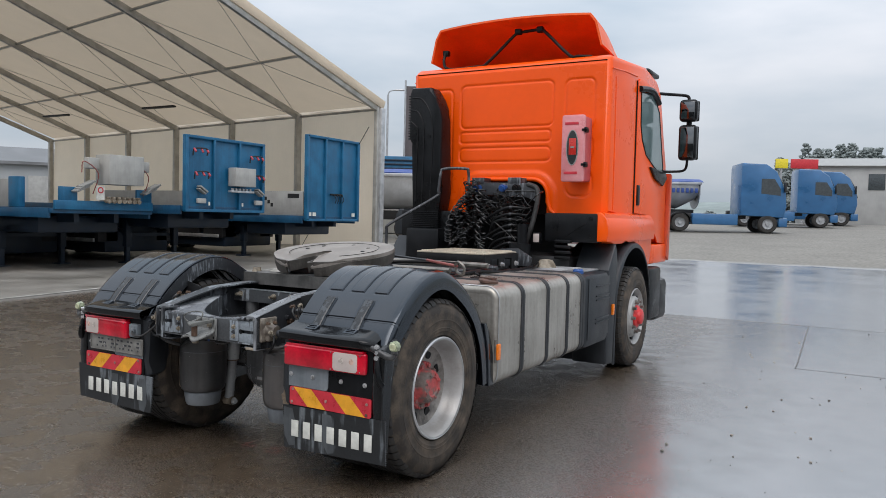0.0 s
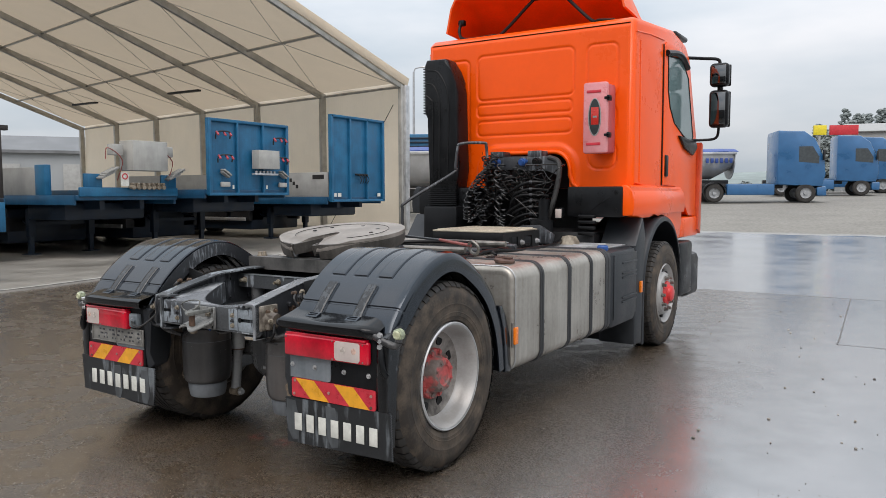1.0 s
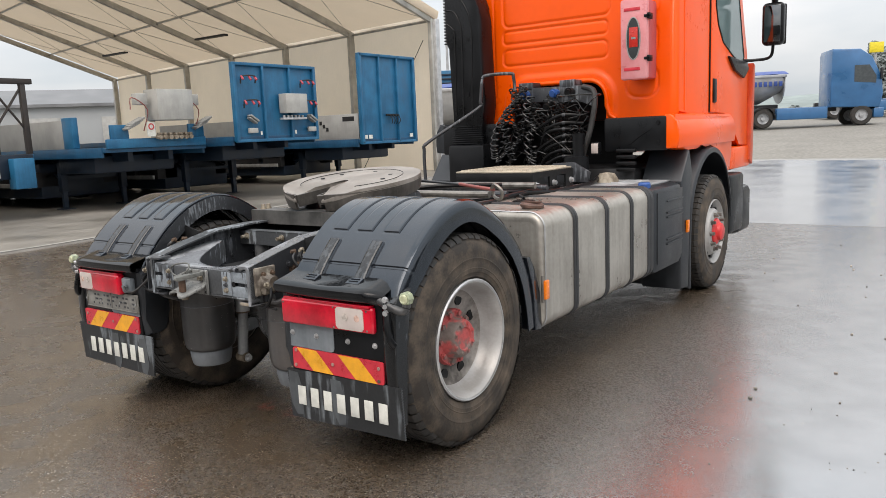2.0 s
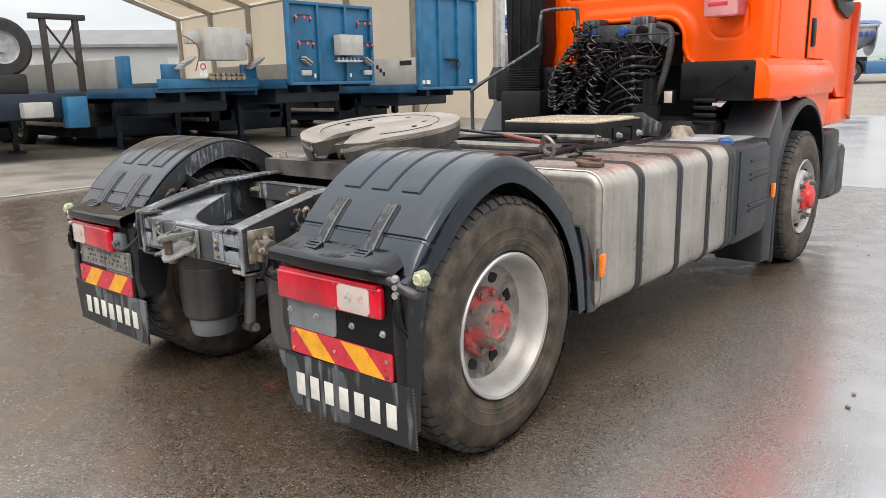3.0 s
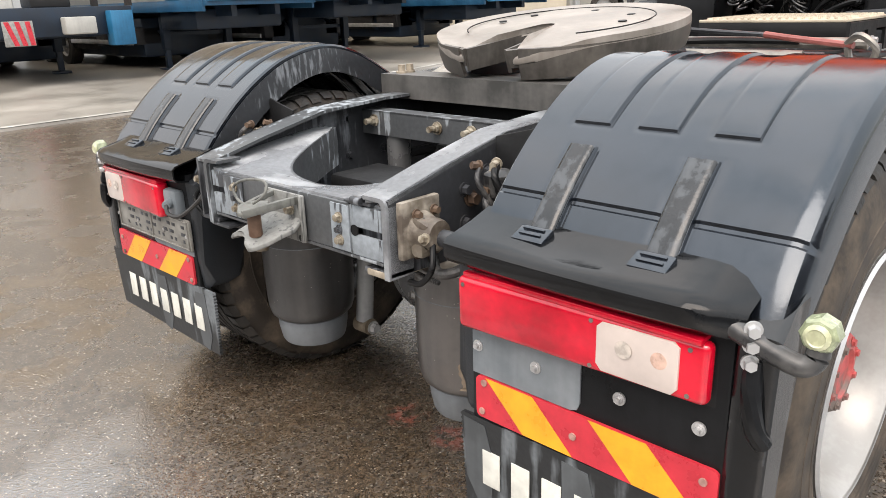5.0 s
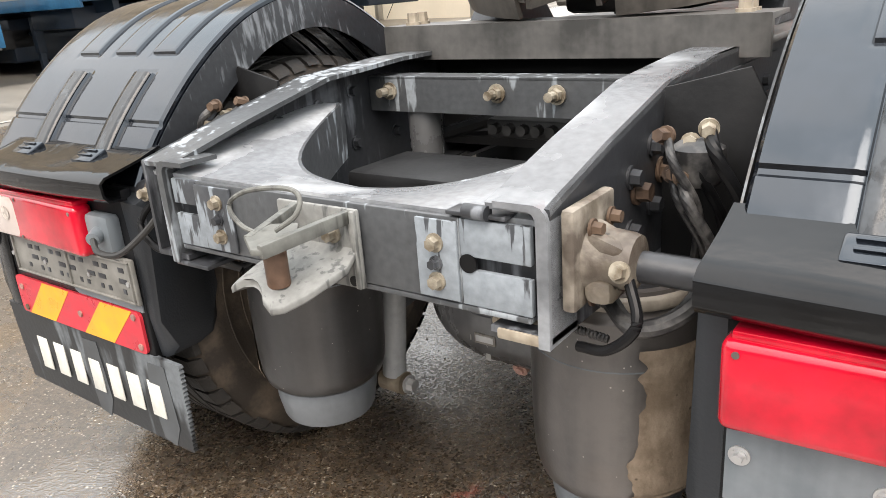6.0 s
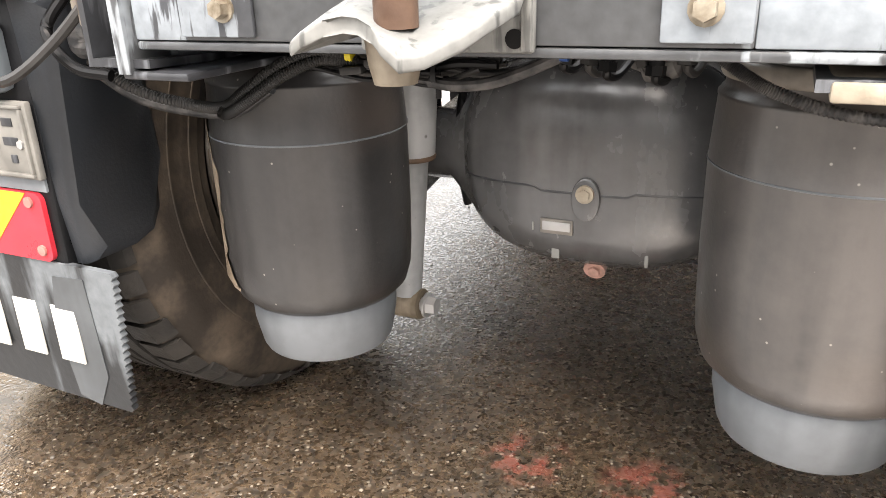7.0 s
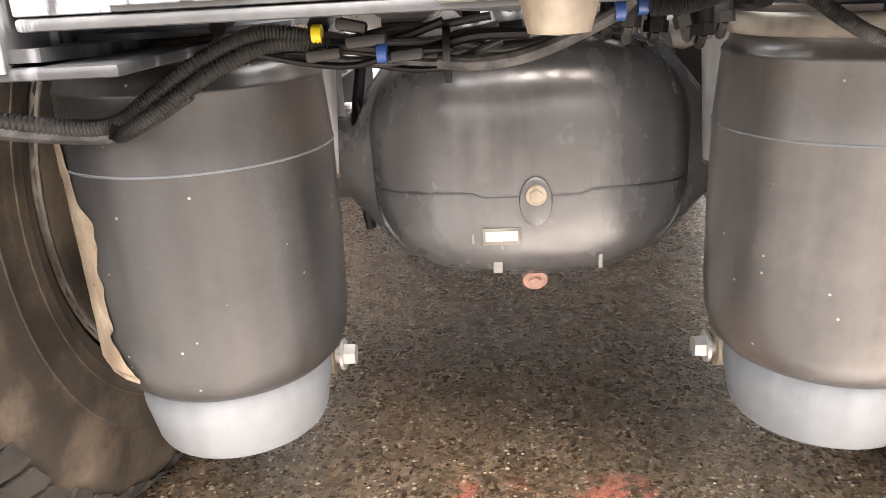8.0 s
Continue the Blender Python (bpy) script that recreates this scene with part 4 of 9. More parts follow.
def trailer_d():
    """A low loader at the tent's mouth with a gantry and a spare wheel."""
    g = 0.03
    tr = build_trailer("semitrailer", "dark blue low loader with gantry and spare wheel on top", -13.0, 2.6, 5.1, 1.36, 1.9, "low", g)
    f = -13.0
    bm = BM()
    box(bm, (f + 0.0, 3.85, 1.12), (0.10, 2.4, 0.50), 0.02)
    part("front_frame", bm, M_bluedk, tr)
    for y in (4.55, 5.2):
        bm = BM()
        box(bm, (f - 0.4, y, 2.12), (0.11, 0.11, 1.55), 0.01)
        part("gantry_post", bm, M_gantry, tr)
    bm = BM()
    box(bm, (f - 0.4, 4.85, 2.88), (0.14, 1.1, 0.11), 0.01)
    part("gantry_beam", bm, M_gantry, tr)
    for a, b in ((4.58, 5.17), (5.17, 4.58)):
        bm = BM()
        tube(bm, [(f - 0.4, a, 1.9), (f - 0.4, b, 2.75)], 0.025, 6)
        part("gantry_brace", bm, M_gantry, tr)
    far_wheel(tr, f - 0.3, 3.65, 2.25, 0.56, 0.3, "X")
    bm = BM()
    box(bm, (f - 0.3, 3.65, 1.55), (0.5, 0.7, 0.4), 0.05)
    part("wheel_cradle", bm, M_dark, tr)
    bm = BM()
    box(bm, (f + 0.12, 4.75, 0.98), (0.30, 0.42, 0.62), 0.02)
    part("tool_box", bm, M_blue, tr, "blue steel tool box")
    bm = BM()
    box(bm, (f + 0.14, 4.0, 1.05), (0.25, 0.55, 0.30), 0.03)
    part("lamp_box", bm, M_grey, tr)
    bm = BM()
    box(bm, (f + 0.06, 3.0, 0.95), (0.02, 0.5, 0.42), 0.01)
    board = part("striped_board", bm, M_pale, tr, "red and white warning board")
    for k in range(3):
        bm = BM()
        o = [(2.78 + 0.17 * k, 1.15), (2.86 + 0.17 * k, 1.15), (2.98 + 0.13 * k, 0.75), (2.90 + 0.13 * k, 0.75)]
        o = [(min(y, 3.24), z) for y, z in o]
        plate(bm, o, Matrix(((0, 0, 1, f + 0.068), (1, 0, 0, 0), (0, 1, 0, 0), (0, 0, 0, 1))), 0.006)
        part("red_stripe", bm, M_refred, board)


M_gantry = mat("brown_gantry_paint", (0.035, 0.028, 0.024), 0.6, var=0.3, scale=5)
trailer_a()
trailer_b()
trailer_c()
trailer_d()

# ---- parked vehicles across the yard and the distance ----
def tractor_far(name, label, m, paint):
    """A cab-over tractor seen from afar; local: nose along +x, on the ground."""
    t = thing(name, label, "truck", "blue tractors parked across the yard")
    bm = BM()
    outline = [(-0.1, 0.95), (2.15, 0.85), (2.30, 1.5), (2.22, 2.3), (1.75, 3.35), (1.2, 3.75), (-0.05, 3.80), (-0.1, 3.6)]
    plate(bm, outline, Matrix(((1, 0, 0, 0), (0, 0, -1, 1.22), (0, 1, 0, 0), (0, 0, 0, 1))), 2.44, 0.08)
    cab = part("cab", bm, paint, t)
    for s in (-1.225, 1.225):
        bm = BM()
        o = [(0.95, 2.15), (1.95, 2.05), (1.95, 2.4), (1.62, 2.95), (0.95, 2.95)]
        plate(bm, o, Matrix(((1, 0, 0, 0), (0, 0, -1, s + 0.006), (0, 1, 0, 0), (0, 0, 0, 1))), 0.012)
        part("side_window", bm, M_pane, cab)
    bm = BM()
    sheet(bm, [[(2.33, -1.0, 1.95), (2.33, 1.0, 1.95)], [(2.10, -1.0, 2.75), (2.10, 1.0, 2.75)], [(1.82, -0.95, 3.28), (1.82, 0.95, 3.28)]], 0.02)
    part("windscreen", bm, M_pane, cab)
    bm = BM()
    span(bm, (1.9, -1.2, 0.35), (2.38, 1.2, 0.85), 0.08)
    part("bumper", bm, paint, t)
    for s in (-1.32, 1.32):
        bm = BM()
        box(bm, (2.15, s, 2.5), (0.10, 0.2, 0.55), 0.03)
        part("mirror", bm, M_dark, t)
    bm = BM()
    span(bm, (-4.3, -0.42, 0.75), (0.4, 0.42, 1.02), 0.02)
    part("chassis", bm, M_dark, t)
    for s in (-1, 1):
        bm = BM()
        span(bm, (-2.6, s * 0.65, 0.4), (-0.2, s * 1.2, 1.0), 0.05)
        part("side_fairing", bm, paint, t)
        far_wheel(t, 1.35, s * 1.05, 0.5, 0.5, 0.32)
        far_wheel(t, -2.35 - 0.9, s * 0.95, 0.5, 0.5, 0.55)
        bm = BM()
        M = Matrix(((1, 0, 0, -3.25), (0, 0, -1, s * 0.95 + 0.3), (0, 1, 0, 0.5), (0, 0, 0, 1)))
        sheet(bm, [[M @ Vector((0.6 * math.cos(a), 0.6 * math.sin(a), h)) for h in (0, 0.6)] for a in [math.pi * k / 10 for k in range(11)]], 0.02)
        part("rear_fender", bm, M_dark, t)
    t.matrix_basis = m
    return t


def tipper_far(name, label, m, marks):
    """A silver half-pipe tipper trailer with a blue rolled cover; local: nose along +x."""
    t = thing(name, label, "trailer", "tippers parked across the yard")
    bm = BM()
    rows = []
    for i in range(9):
        x = -4.2 + i * 0.95
        low = 1.30 if i < 8 else 2.0
        row = []
        for k in range(15):
            a = math.pi * (k / 14)
            row.append((x + (0.35 if i == 8 else 0) * math.sin(a), -1.25 * math.cos(a), 2.75 - (2.75 - low) * math.sin(a) ** 0.7))
        rows.append(row)
    sheet(bm, rows, 0.04)
    part("tub", bm, M_silver, t)
    for x in (-4.2, 3.5):
        bm = BM()
        plate(bm, [(-1.25 * math.cos(math.pi * k / 14), 2.75 - 1.45 * math.sin(math.pi * k / 14) ** 0.7) for k in range(15)],
              Matrix(((0, 0, 1, x), (1, 0, 0, 0), (0, 1, 0, 0), (0, 0, 0, 1))), 0.05)
        part("end_wall", bm, M_silver, t)
    for s in (-1.27, 1.27):
        bm = BM()
        span(bm, (-4.3, s - 0.05, 2.68), (3.6, s + 0.05, 2.82), 0.02)
        part("top_rail", bm, M_silver, t)
    bm = BM()
    rows = [[(-4.3 + 0.8 * i, -1.27 + 2.54 * k / 8, 2.84 + 0.22 * math.sin(math.pi * k / 8) + 0.02 * (i % 2)) for k in range(9)] for i in range(11)]
    sheet(bm, rows, 0.02)
    part("rolled_cover", bm, M_tarpblue, t, "blue tarpaulin cover")
    bm = BM()
    span(bm, (-4.4, -0.45, 0.85), (3.4, 0.45, 1.25), 0.03)
    part("chassis", bm, M_dark, t)
    for k in range(3):
        for s in (-0.98, 0.98):
            far_wheel(t, -3.5 + 1.31 * k, s, 0.5, 0.5, 0.4)
    for s in (-0.6, 0.6):
        bm = BM()
        box(bm, (1.9, s, 0.55), (0.14, 0.14, 1.1), 0.01)
        box(bm, (1.9, s, 0.03), (0.3, 0.3, 0.06), 0.01)
        part("landing_leg", bm, M_dark, t)
    if marks:
        for k in range(6):
            bm = BM()
            box(bm, (2.0 + 0.26 * k, -1.285, 2.34), (0.16, 0.06, 0.26), 0.01)
            part("lettering_bar", bm, M_tarpblue, t, "dark blue bar")
    t.matrix_basis = m
    return t


def fpos(px_depth, lat, z=None):
    """A yard place by depth and sideways distance from the first standpoint."""
    x = 3.285 - 0.499 * px_depth + 0.866 * lat
    y = -3.594 + 0.866 * px_depth + 0.499 * lat
    return x, y, rise(min(y, 60.0)) if z is None else z


a = tractor_far("tractor_unit", "bright blue tractor unit with sleeper cab on wet gravel", Matrix(), M_trkblue)
x, y, z = fpos(42.0, 16.4)
a.matrix_basis = pose(x, y, z, 0, 0, 22)
for depth, lat, rz in ((50.0, 23.4, 15), (54.0, 27.0, 8)):
    x, y, z = fpos(depth, lat)
    copy_thing(a, pose(x, y, z, 0, 0, rz))
x, y, z = fpos(45.0, 11.4)
tipper_far("tipper_trailer", "silver tipper trailer with blue cover and dark lettering bars", pose(x, y, z, 0, 0, 26), True)
x, y, z = fpos(33.0, -2.4)
tipper_far("tipper_trailer", "silver tipper trailer beside the tent corner", pose(x, y, z, 0, 0, 205), False)


def silo_wagon():
    """A long grey goods hall with a window band behind the tractors."""
    t = thing("goods_hall", "long grey clad hall with a band of dark windows", "building")
    x0, y0, z0 = fpos(66.0, 31.5)
    bm = BM()
    box(bm, (14, 0, 2.45), (28, 8, 4.9), 0.05)
    part("wall", bm, M_bldg, t)
    bm = BM()
    rows = [[(28.3 * i - 0.1, -4.3 + 8.6 * k / 10, 4.8 + 0.9 * math.sin(math.pi * k / 10)) for k in range(11)] for i in (0, 1)]
    sheet(bm, rows, 0.06)
    part("roof", bm, M_wallgrey, t)
    for k in range(9):
        bm = BM()
        box(bm, (2.0 + 2.9 * k, -4.02, 3.5), (1.2, 0.08, 1.3), 0.02)
        part("window", bm, M_pane, t)
    t.matrix_basis = pose(x0, y0, z0, 0, 0, 12)


silo_wagon()


def sign_board():
    x, y, z = fpos(60.0, 27.8)
    t = thing("advertising_sign", "yellow and red sign board on a post", "sign")
    for n, dx, w, m in (("yellow_panel", -0.9, 0.95, M_yellow), ("red_panel", 0.85, 2.1, M_redpaint)):
        bm = BM()
        box(bm, (dx, 0, 4.75), (w, 0.15, 0.75), 0.02)
        part(n, bm, m, t)
    for dx in (-0.9, 0.85):
        bm = BM()
        cyl(bm, (dx, 0.1, 0), (dx, 0.1, 4.6), 0.1)
        part("post", bm, M_post, t)
    t.matrix_basis = pose(x, y, z, 0, 0, 25)


sign_board()


def street_lamp():
    t = thing("street_lamp", "slim galvanised street lamp with one arm", "lamp")
    x, y, z = fpos(48.0, -3.75)
    bm = BM()
    lathe(bm, [(0.11, 0), (0.10, 0.5), (0.06, 8.3), (0, 8.3)], Matrix(), 10)
    part("pole", bm, M_post, t)
    bm = BM()
    tube(bm, [(0, 0, 8.2), (0.1, 0, 8.5), (0.5, 0, 8.6)], 0.035, 6, 4)
    part("arm", bm, M_post, t)
    bm = BM()
    box(bm, (0.75, 0, 8.6), (0.6, 0.2, 0.09), 0.03)
    part("lamp_head", bm, M_alu2, t)
    t.matrix_basis = pose(x, y, z, 0, 0, 30)


street_lamp()


def banner():
    t = thing("banner_flag", "dark advertising banner on a pole beside the tent", "flag")
    x, y, z = fpos(40.0, -2.20)
    bm = BM()
    rows = [[(0.05 + 0.12 * k, 0.03 * math.sin(k + j * 0.6), 2.2 + 0.5 * j) for k in range(11)] for j in range(12)]
    sheet(bm, rows, 0.01)
    cloth = part("cloth", bm, M_flag, t)
    bm = BM()
    M = Matrix.Translation((0.62, -0.05, 7.1)) @ Matrix.Rotation(radians(90), 4, "X")
    lathe(bm, [(0.26, 0), (0.33, 0), (0.33, 0.02), (0.26, 0.02)], M, 20, True)
    part("emblem_ring", bm, M_pale, cloth)
    bm = BM()
    cyl(bm, (0, 0, 0), (0, 0, 8.0), 0.05)
    part("pole", bm, M_post, t)
    t.matrix_basis = pose(x, y, z, 0, 0, 35)


banner()


def blue_container():
    t = thing("blue_container", "blue slatted container behind the silver tipper", "container")
    x, y, z = fpos(38.0, -2.1)
    bm = BM()
    box(bm, (0, 0, 3.1), (3.2, 2.2, 1.4), 0.04)
    part("body", bm, M_blue, t)
    for k in range(6):
        bm = BM()
        box(bm, (0, -1.12, 2.6 + 0.2 * k), (2.9, 0.06, 0.08), 0.01)
        part("slat", bm, M_bluedk, t)
    bm = BM()
    span(bm, (-1.5, -1.0, 0.0), (1.5, 1.0, 2.4), 0.05)
    part("stand", bm, M_grey, t)
    t.matrix_basis = pose(x, y, z, 0, 0, 30)


blue_container()


def treeline(name, label, x0, y0, x1, y1, h0, h1, count, seed, mt, spread, clumps, leaf=1.0):
    """A far belt of trees: crowns of many small uneven leaf clumps along a line."""
    rnd = random.Random(seed)
    tmp = BM()
    bmesh.ops.create_icosphere(tmp, subdivisions=1, radius=1.0)
    tmp.verts.index_update()
    base = [v.co.copy() for v in tmp.verts]
    tris = [[v.index for v in f.verts] for f in tmp.faces]
    tmp.free()
    verts, faces = [], []
    for k in range(count):
        f = k / (count - 1)
        x, y = x0 + (x1 - x0) * f + rnd.uniform(-spread, spread), y0 + (y1 - y0) * f + rnd.uniform(-9, 9)
        H = (h0 + (h1 - h0) * (0.5 + 0.5 * math.sin(f * 5.0 + seed))) * rnd.uniform(0.75, 1.1)
        wide = rnd.uniform(1.6, 2.8)
        for j in range(clumps):
            up = rnd.uniform(0.08, 1.0)
            sp = wide * (1.05 - up) ** 0.5 * rnd.uniform(0.3, 1.0)
            a = rnd.uniform(0, 2 * math.pi)
            c = Vector((x + sp * math.cos(a), y + sp * math.sin(a), H * up))
            r = rnd.uniform(0.14, 0.34) * leaf
            n0 = len(verts)
            verts += [c + Vector((v.x, v.y, v.z * 0.7)) * r * rnd.uniform(0.6, 1.35) for v in base]
            faces += [[n0 + q for q in t] for t in tris]
    me = bpy.data.meshes.new(name)
    me.from_pydata([tuple(v) for v in verts], [], faces)
    me.materials.append(mt)
    tagged(new(name, me), label, "trees", kind="stuff")


def hills():
    bm = BM()
    rows = []
    for i in range(41):
        f = i / 40
        a = radians(40 + 130 * f)
        R = 520
        h = 16 + 20 * math.exp(-((f - 0.20) / 0.085) ** 2) + 14 * noise.noise(Vector((f * 6, 0.5, 0)))
        px, py = R * math.cos(a), R * math.sin(a)
        rows.append([(px * 0.8, py * 0.8, -5), (px * 0.9, py * 0.9, h * 0.6 + 3 * noise.noise(Vector((f * 30, 2, 0)))), (px, py, h + 2.5 * noise.noise(Vector((f * 44, 1, 0)))), (px * 1.2, py * 1.2, -5)])
    sheet(bm, rows)
    tagged(part("far_hills", bm, M_hill), "hazy wooded hills at the horizon", "hill", kind="structure")


hills()
x0, y0, _ = fpos(150, -12)
x1, y1, _ = fpos(140, 120)
treeline("far_trees", "belt of grey-green trees behind the yard", x0, y0, x1, y1, 4, 7, 90, 3, M_leaf, 6, 110)
x0, y0, _ = fpos(110, 48)
x1, y1, _ = fpos(107, 64)
treeline("far_trees", "rounded grove of grey-green trees behind the hall", x0, y0, x1, y1, 9.5, 12.5, 90, 5, M_leaf, 2, 420, 0.95)


def white_hall():
    """A long low white hall seen through the tent's open end."""
    t = thing("storage_hall", "long low white hall with dark roof edge beyond the tent", "building")
    bm = BM()
    box(bm, (0, 0, 2.5), (40, 8, 5.0), 0.05)
    part("wall", bm, M_hallwhite, t)
    bm = BM()
    plate(bm, [(-4.4, 4.9), (4.4, 4.9), (4.4, 5.15), (0, 6.6), (-4.4, 5.15)], Matrix(((0, 0, 1, -20.3), (1, 0, 0, 0), (0, 1, 0, 0), (0, 0, 0, 1))), 40.6)
    part("roof", bm, M_hallroof, t)
    for k in range(6):
        bm = BM()
        box(bm, (-16 + 6.4 * k, -4.03, 2.0), (3.2, 0.08, 4.0), 0.02)
        part("roller_door", bm, M_wallgrey, t)
    t.matrix_basis = pose(HALL_X, HALL_Y, 0.0, 0, 0, HALL_R)


M_hallwhite = mat("white_hall_cladding", (0.30, 0.315, 0.32), 0.6, var=0.06, scale=0.5, streak=0.2)
M_hallroof = mat("dark_hall_roof", (0.16, 0.165, 0.17), 0.6, var=0.2, scale=0.6)
HALL_X, HALL_Y, HALL_R = -70.0, 24.0, 55.0
white_hall()

# ---- the orange tractor unit ----
truck = thing("tractor_unit", "orange two-axle tractor truck with black fenders on wet asphalt", "truck")
AXLE_F = 3.867


def tread_tyre(name, x_out, x_in, y, R, parent, blocks=58):
    """A tyre round the x axis with shoulder blocks; x_out is its outer face."""
    w = abs(x_out - x_in)
    s = 1 if x_out > x_in else -1
    xm = (x_out + x_in) / 2
    M = Matrix(((0, 0, s, xm), (1, 0, 0, y), (0, 1, 0, R), (0, 0, 0, 1)))
    h = w / 2
    r0 = R * 0.565
    bm = BM()
    wall = [(R * 0.985, h * 0.74), (R * 0.955, h * 0.86), (R * 0.87, h * 0.965), (R * 0.845, h * 0.985), (R * 0.835, h * 0.985), (R * 0.775, h * 0.998), (R * 0.772, h * 1.006), (R * 0.766, h * 1.006), (R * 0.763, h), (R * 0.72, h), (R * 0.684, h * 0.995), (R * 0.681, h * 1.003), (R * 0.675, h * 1.003), (R * 0.672, h * 0.993), (R * 0.64, h * 0.985), (R * 0.632, h * 0.96), (r0 + 0.015, h * 0.94), (r0, h * 0.80)]
    prof = [(r, -x) for r, x in reversed(wall)] + wall
    lathe(bm, prof, M, 72)
    tyre = part("tyre", bm, M_rubber, parent, "worn black rubber tyre")
    bm = BM()
    for k in range(blocks):
        a0 = 2 * math.pi * k / blocks
        for side in (-1, 1):
            pts = []
            for da in (0.10, 0.88):
                a = a0 + da * 2 * math.pi / blocks + (0.03 if side > 0 else 0)
                for rr, hh in ((R * (0.944 + 0.008 * (k % 3)), h * 0.915), (R * 0.972, h * (0.885 - 0.012 * (k % 2))), (R, h * 0.76), (R, h * 0.44), (R * 0.97, h * 0.44)):
                    pts.append(bm.verts.new(M @ Vector((rr * math.cos(a), rr * math.sin(a), hh * side))))
            n = 5
            for i in range(n - 1):
                bm.faces.new((pts[i], pts[i + 1], pts[n + i + 1], pts[n + i]))
            bm.faces.new(pts[:n][::-1])
            bm.faces.new(pts[n:])
    for lo, hi in ((-0.38, -0.13), (-0.09, 0.09), (0.13, 0.38)):
        lathe(bm, [(R * 0.975, lo * h), (R, lo * h + 0.004), (R, hi * h - 0.004), (R * 0.975, hi * h)], M, 72)
    part("tread", bm, M_tread, tyre, "worn tread with shoulder blocks")
    return M, h, r0


def rear_wheel(s, dx):
    """A twin rear wheel with a deep dish; s is the side."""
    R = 0.497
    y = -0.005
    xo = 1.222
    wheel = tagged(new("rear_wheel"), "twin rear wheel with silver dish rim and red hub")
    wheel.parent = truck
    tread_tyre("tyre", s * xo + dx, s * (xo - 0.31) + dx, y, R, wheel)
    tread_tyre("tyre", s * (xo - 0.345) + dx, s * (xo - 0.655) + dx, y, R, wheel)
    M = Matrix(((0, 0, s, s * xo + dx), (1, 0, 0, y), (0, 1, 0, R), (0, 0, 0, 1)))
    bm = BM()
    lathe(bm, [(0.283, -0.030), (0.284, -0.012), (0.278, -0.004), (0.270, -0.006), (0.262, -0.018), (0.256, -0.034), (0.247, -0.062), (0.238, -0.092), (0.226, -0.108)], M, 64)
    rim = part("rim", bm, M_rim, wheel, "silver painted dish rim")
    bm = BM()
    lathe(bm, [(0.227, -0.107), (0.220, -0.116), (0.204, -0.122), (0.120, -0.140), (0.105, -0.140)], M, 64)
    part("rim_disc", bm, M_rimin, wheel, "dusty wheel disc")
    bm = BM()
    lathe(bm, [(0.2835, -0.014), (0.2862, -0.008), (0.281, -0.0015), (0.2755, -0.003)], M, 64)
    part("rim_edge", bm, M_alu2, rim, "bright scuffed rim lip")
    bm = BM()
    lathe(bm, [(0.286, -0.640), (0.284, -0.650), (0.276, -0.648), (0.268, -0.625), (0.258, -0.560), (0.200, -0.545), (0.10, -0.540), (0, -0.540)], M, 48)
    part("inner_rim", bm, M_rimin, wheel, "dusty rim of the inner wheel")
    for k in range(8):
        bm = BM()
        a = 2 * math.pi * (k + 0.5) / 8
        c = M @ Vector((0.180 * math.cos(a), 0.180 * math.sin(a), -0.1275))
        d = Vector((s, 0, 0))
        cyl(bm, c - d * 0.01, c + d * 0.0035, 0.027, n=20)
        part("hand_hole", bm, M_cable, rim)
    bm = BM()
    lathe(bm, [(0.136, -0.136), (0.136, -0.120), (0.130, -0.111), (0.104, -0.107), (0.096, -0.098), (0.090, -0.062), (0.083, -0.052), (0.056, -0.048), (0.050, -0.056), (0.034, -0.058), (0, -0.058)], M, 40)
    hub = part("hub", bm, M_hubred, wheel, "chipped red painted hub")
    for k in range(10):
        bm = BM()
        a = 2 * math.pi * k / 10
        c = M @ Vector((0.117 * math.cos(a), 0.117 * math.sin(a), -0.109))
        bolt(bm, c, (s, 0, 0), 0.0140, 0.011)
        part("wheel_nut", bm, M_hubred, hub)
    for k in range(8):
        bm = BM()
        a = 2 * math.pi * (k + 0.5) / 8
        bolt(bm, M @ Vector((0.070 * math.cos(a), 0.070 * math.sin(a), -0.050)), (s, 0, 0), 0.009, 0.006)
        part("hub_bolt", bm, M_hubred, hub)
    return wheel


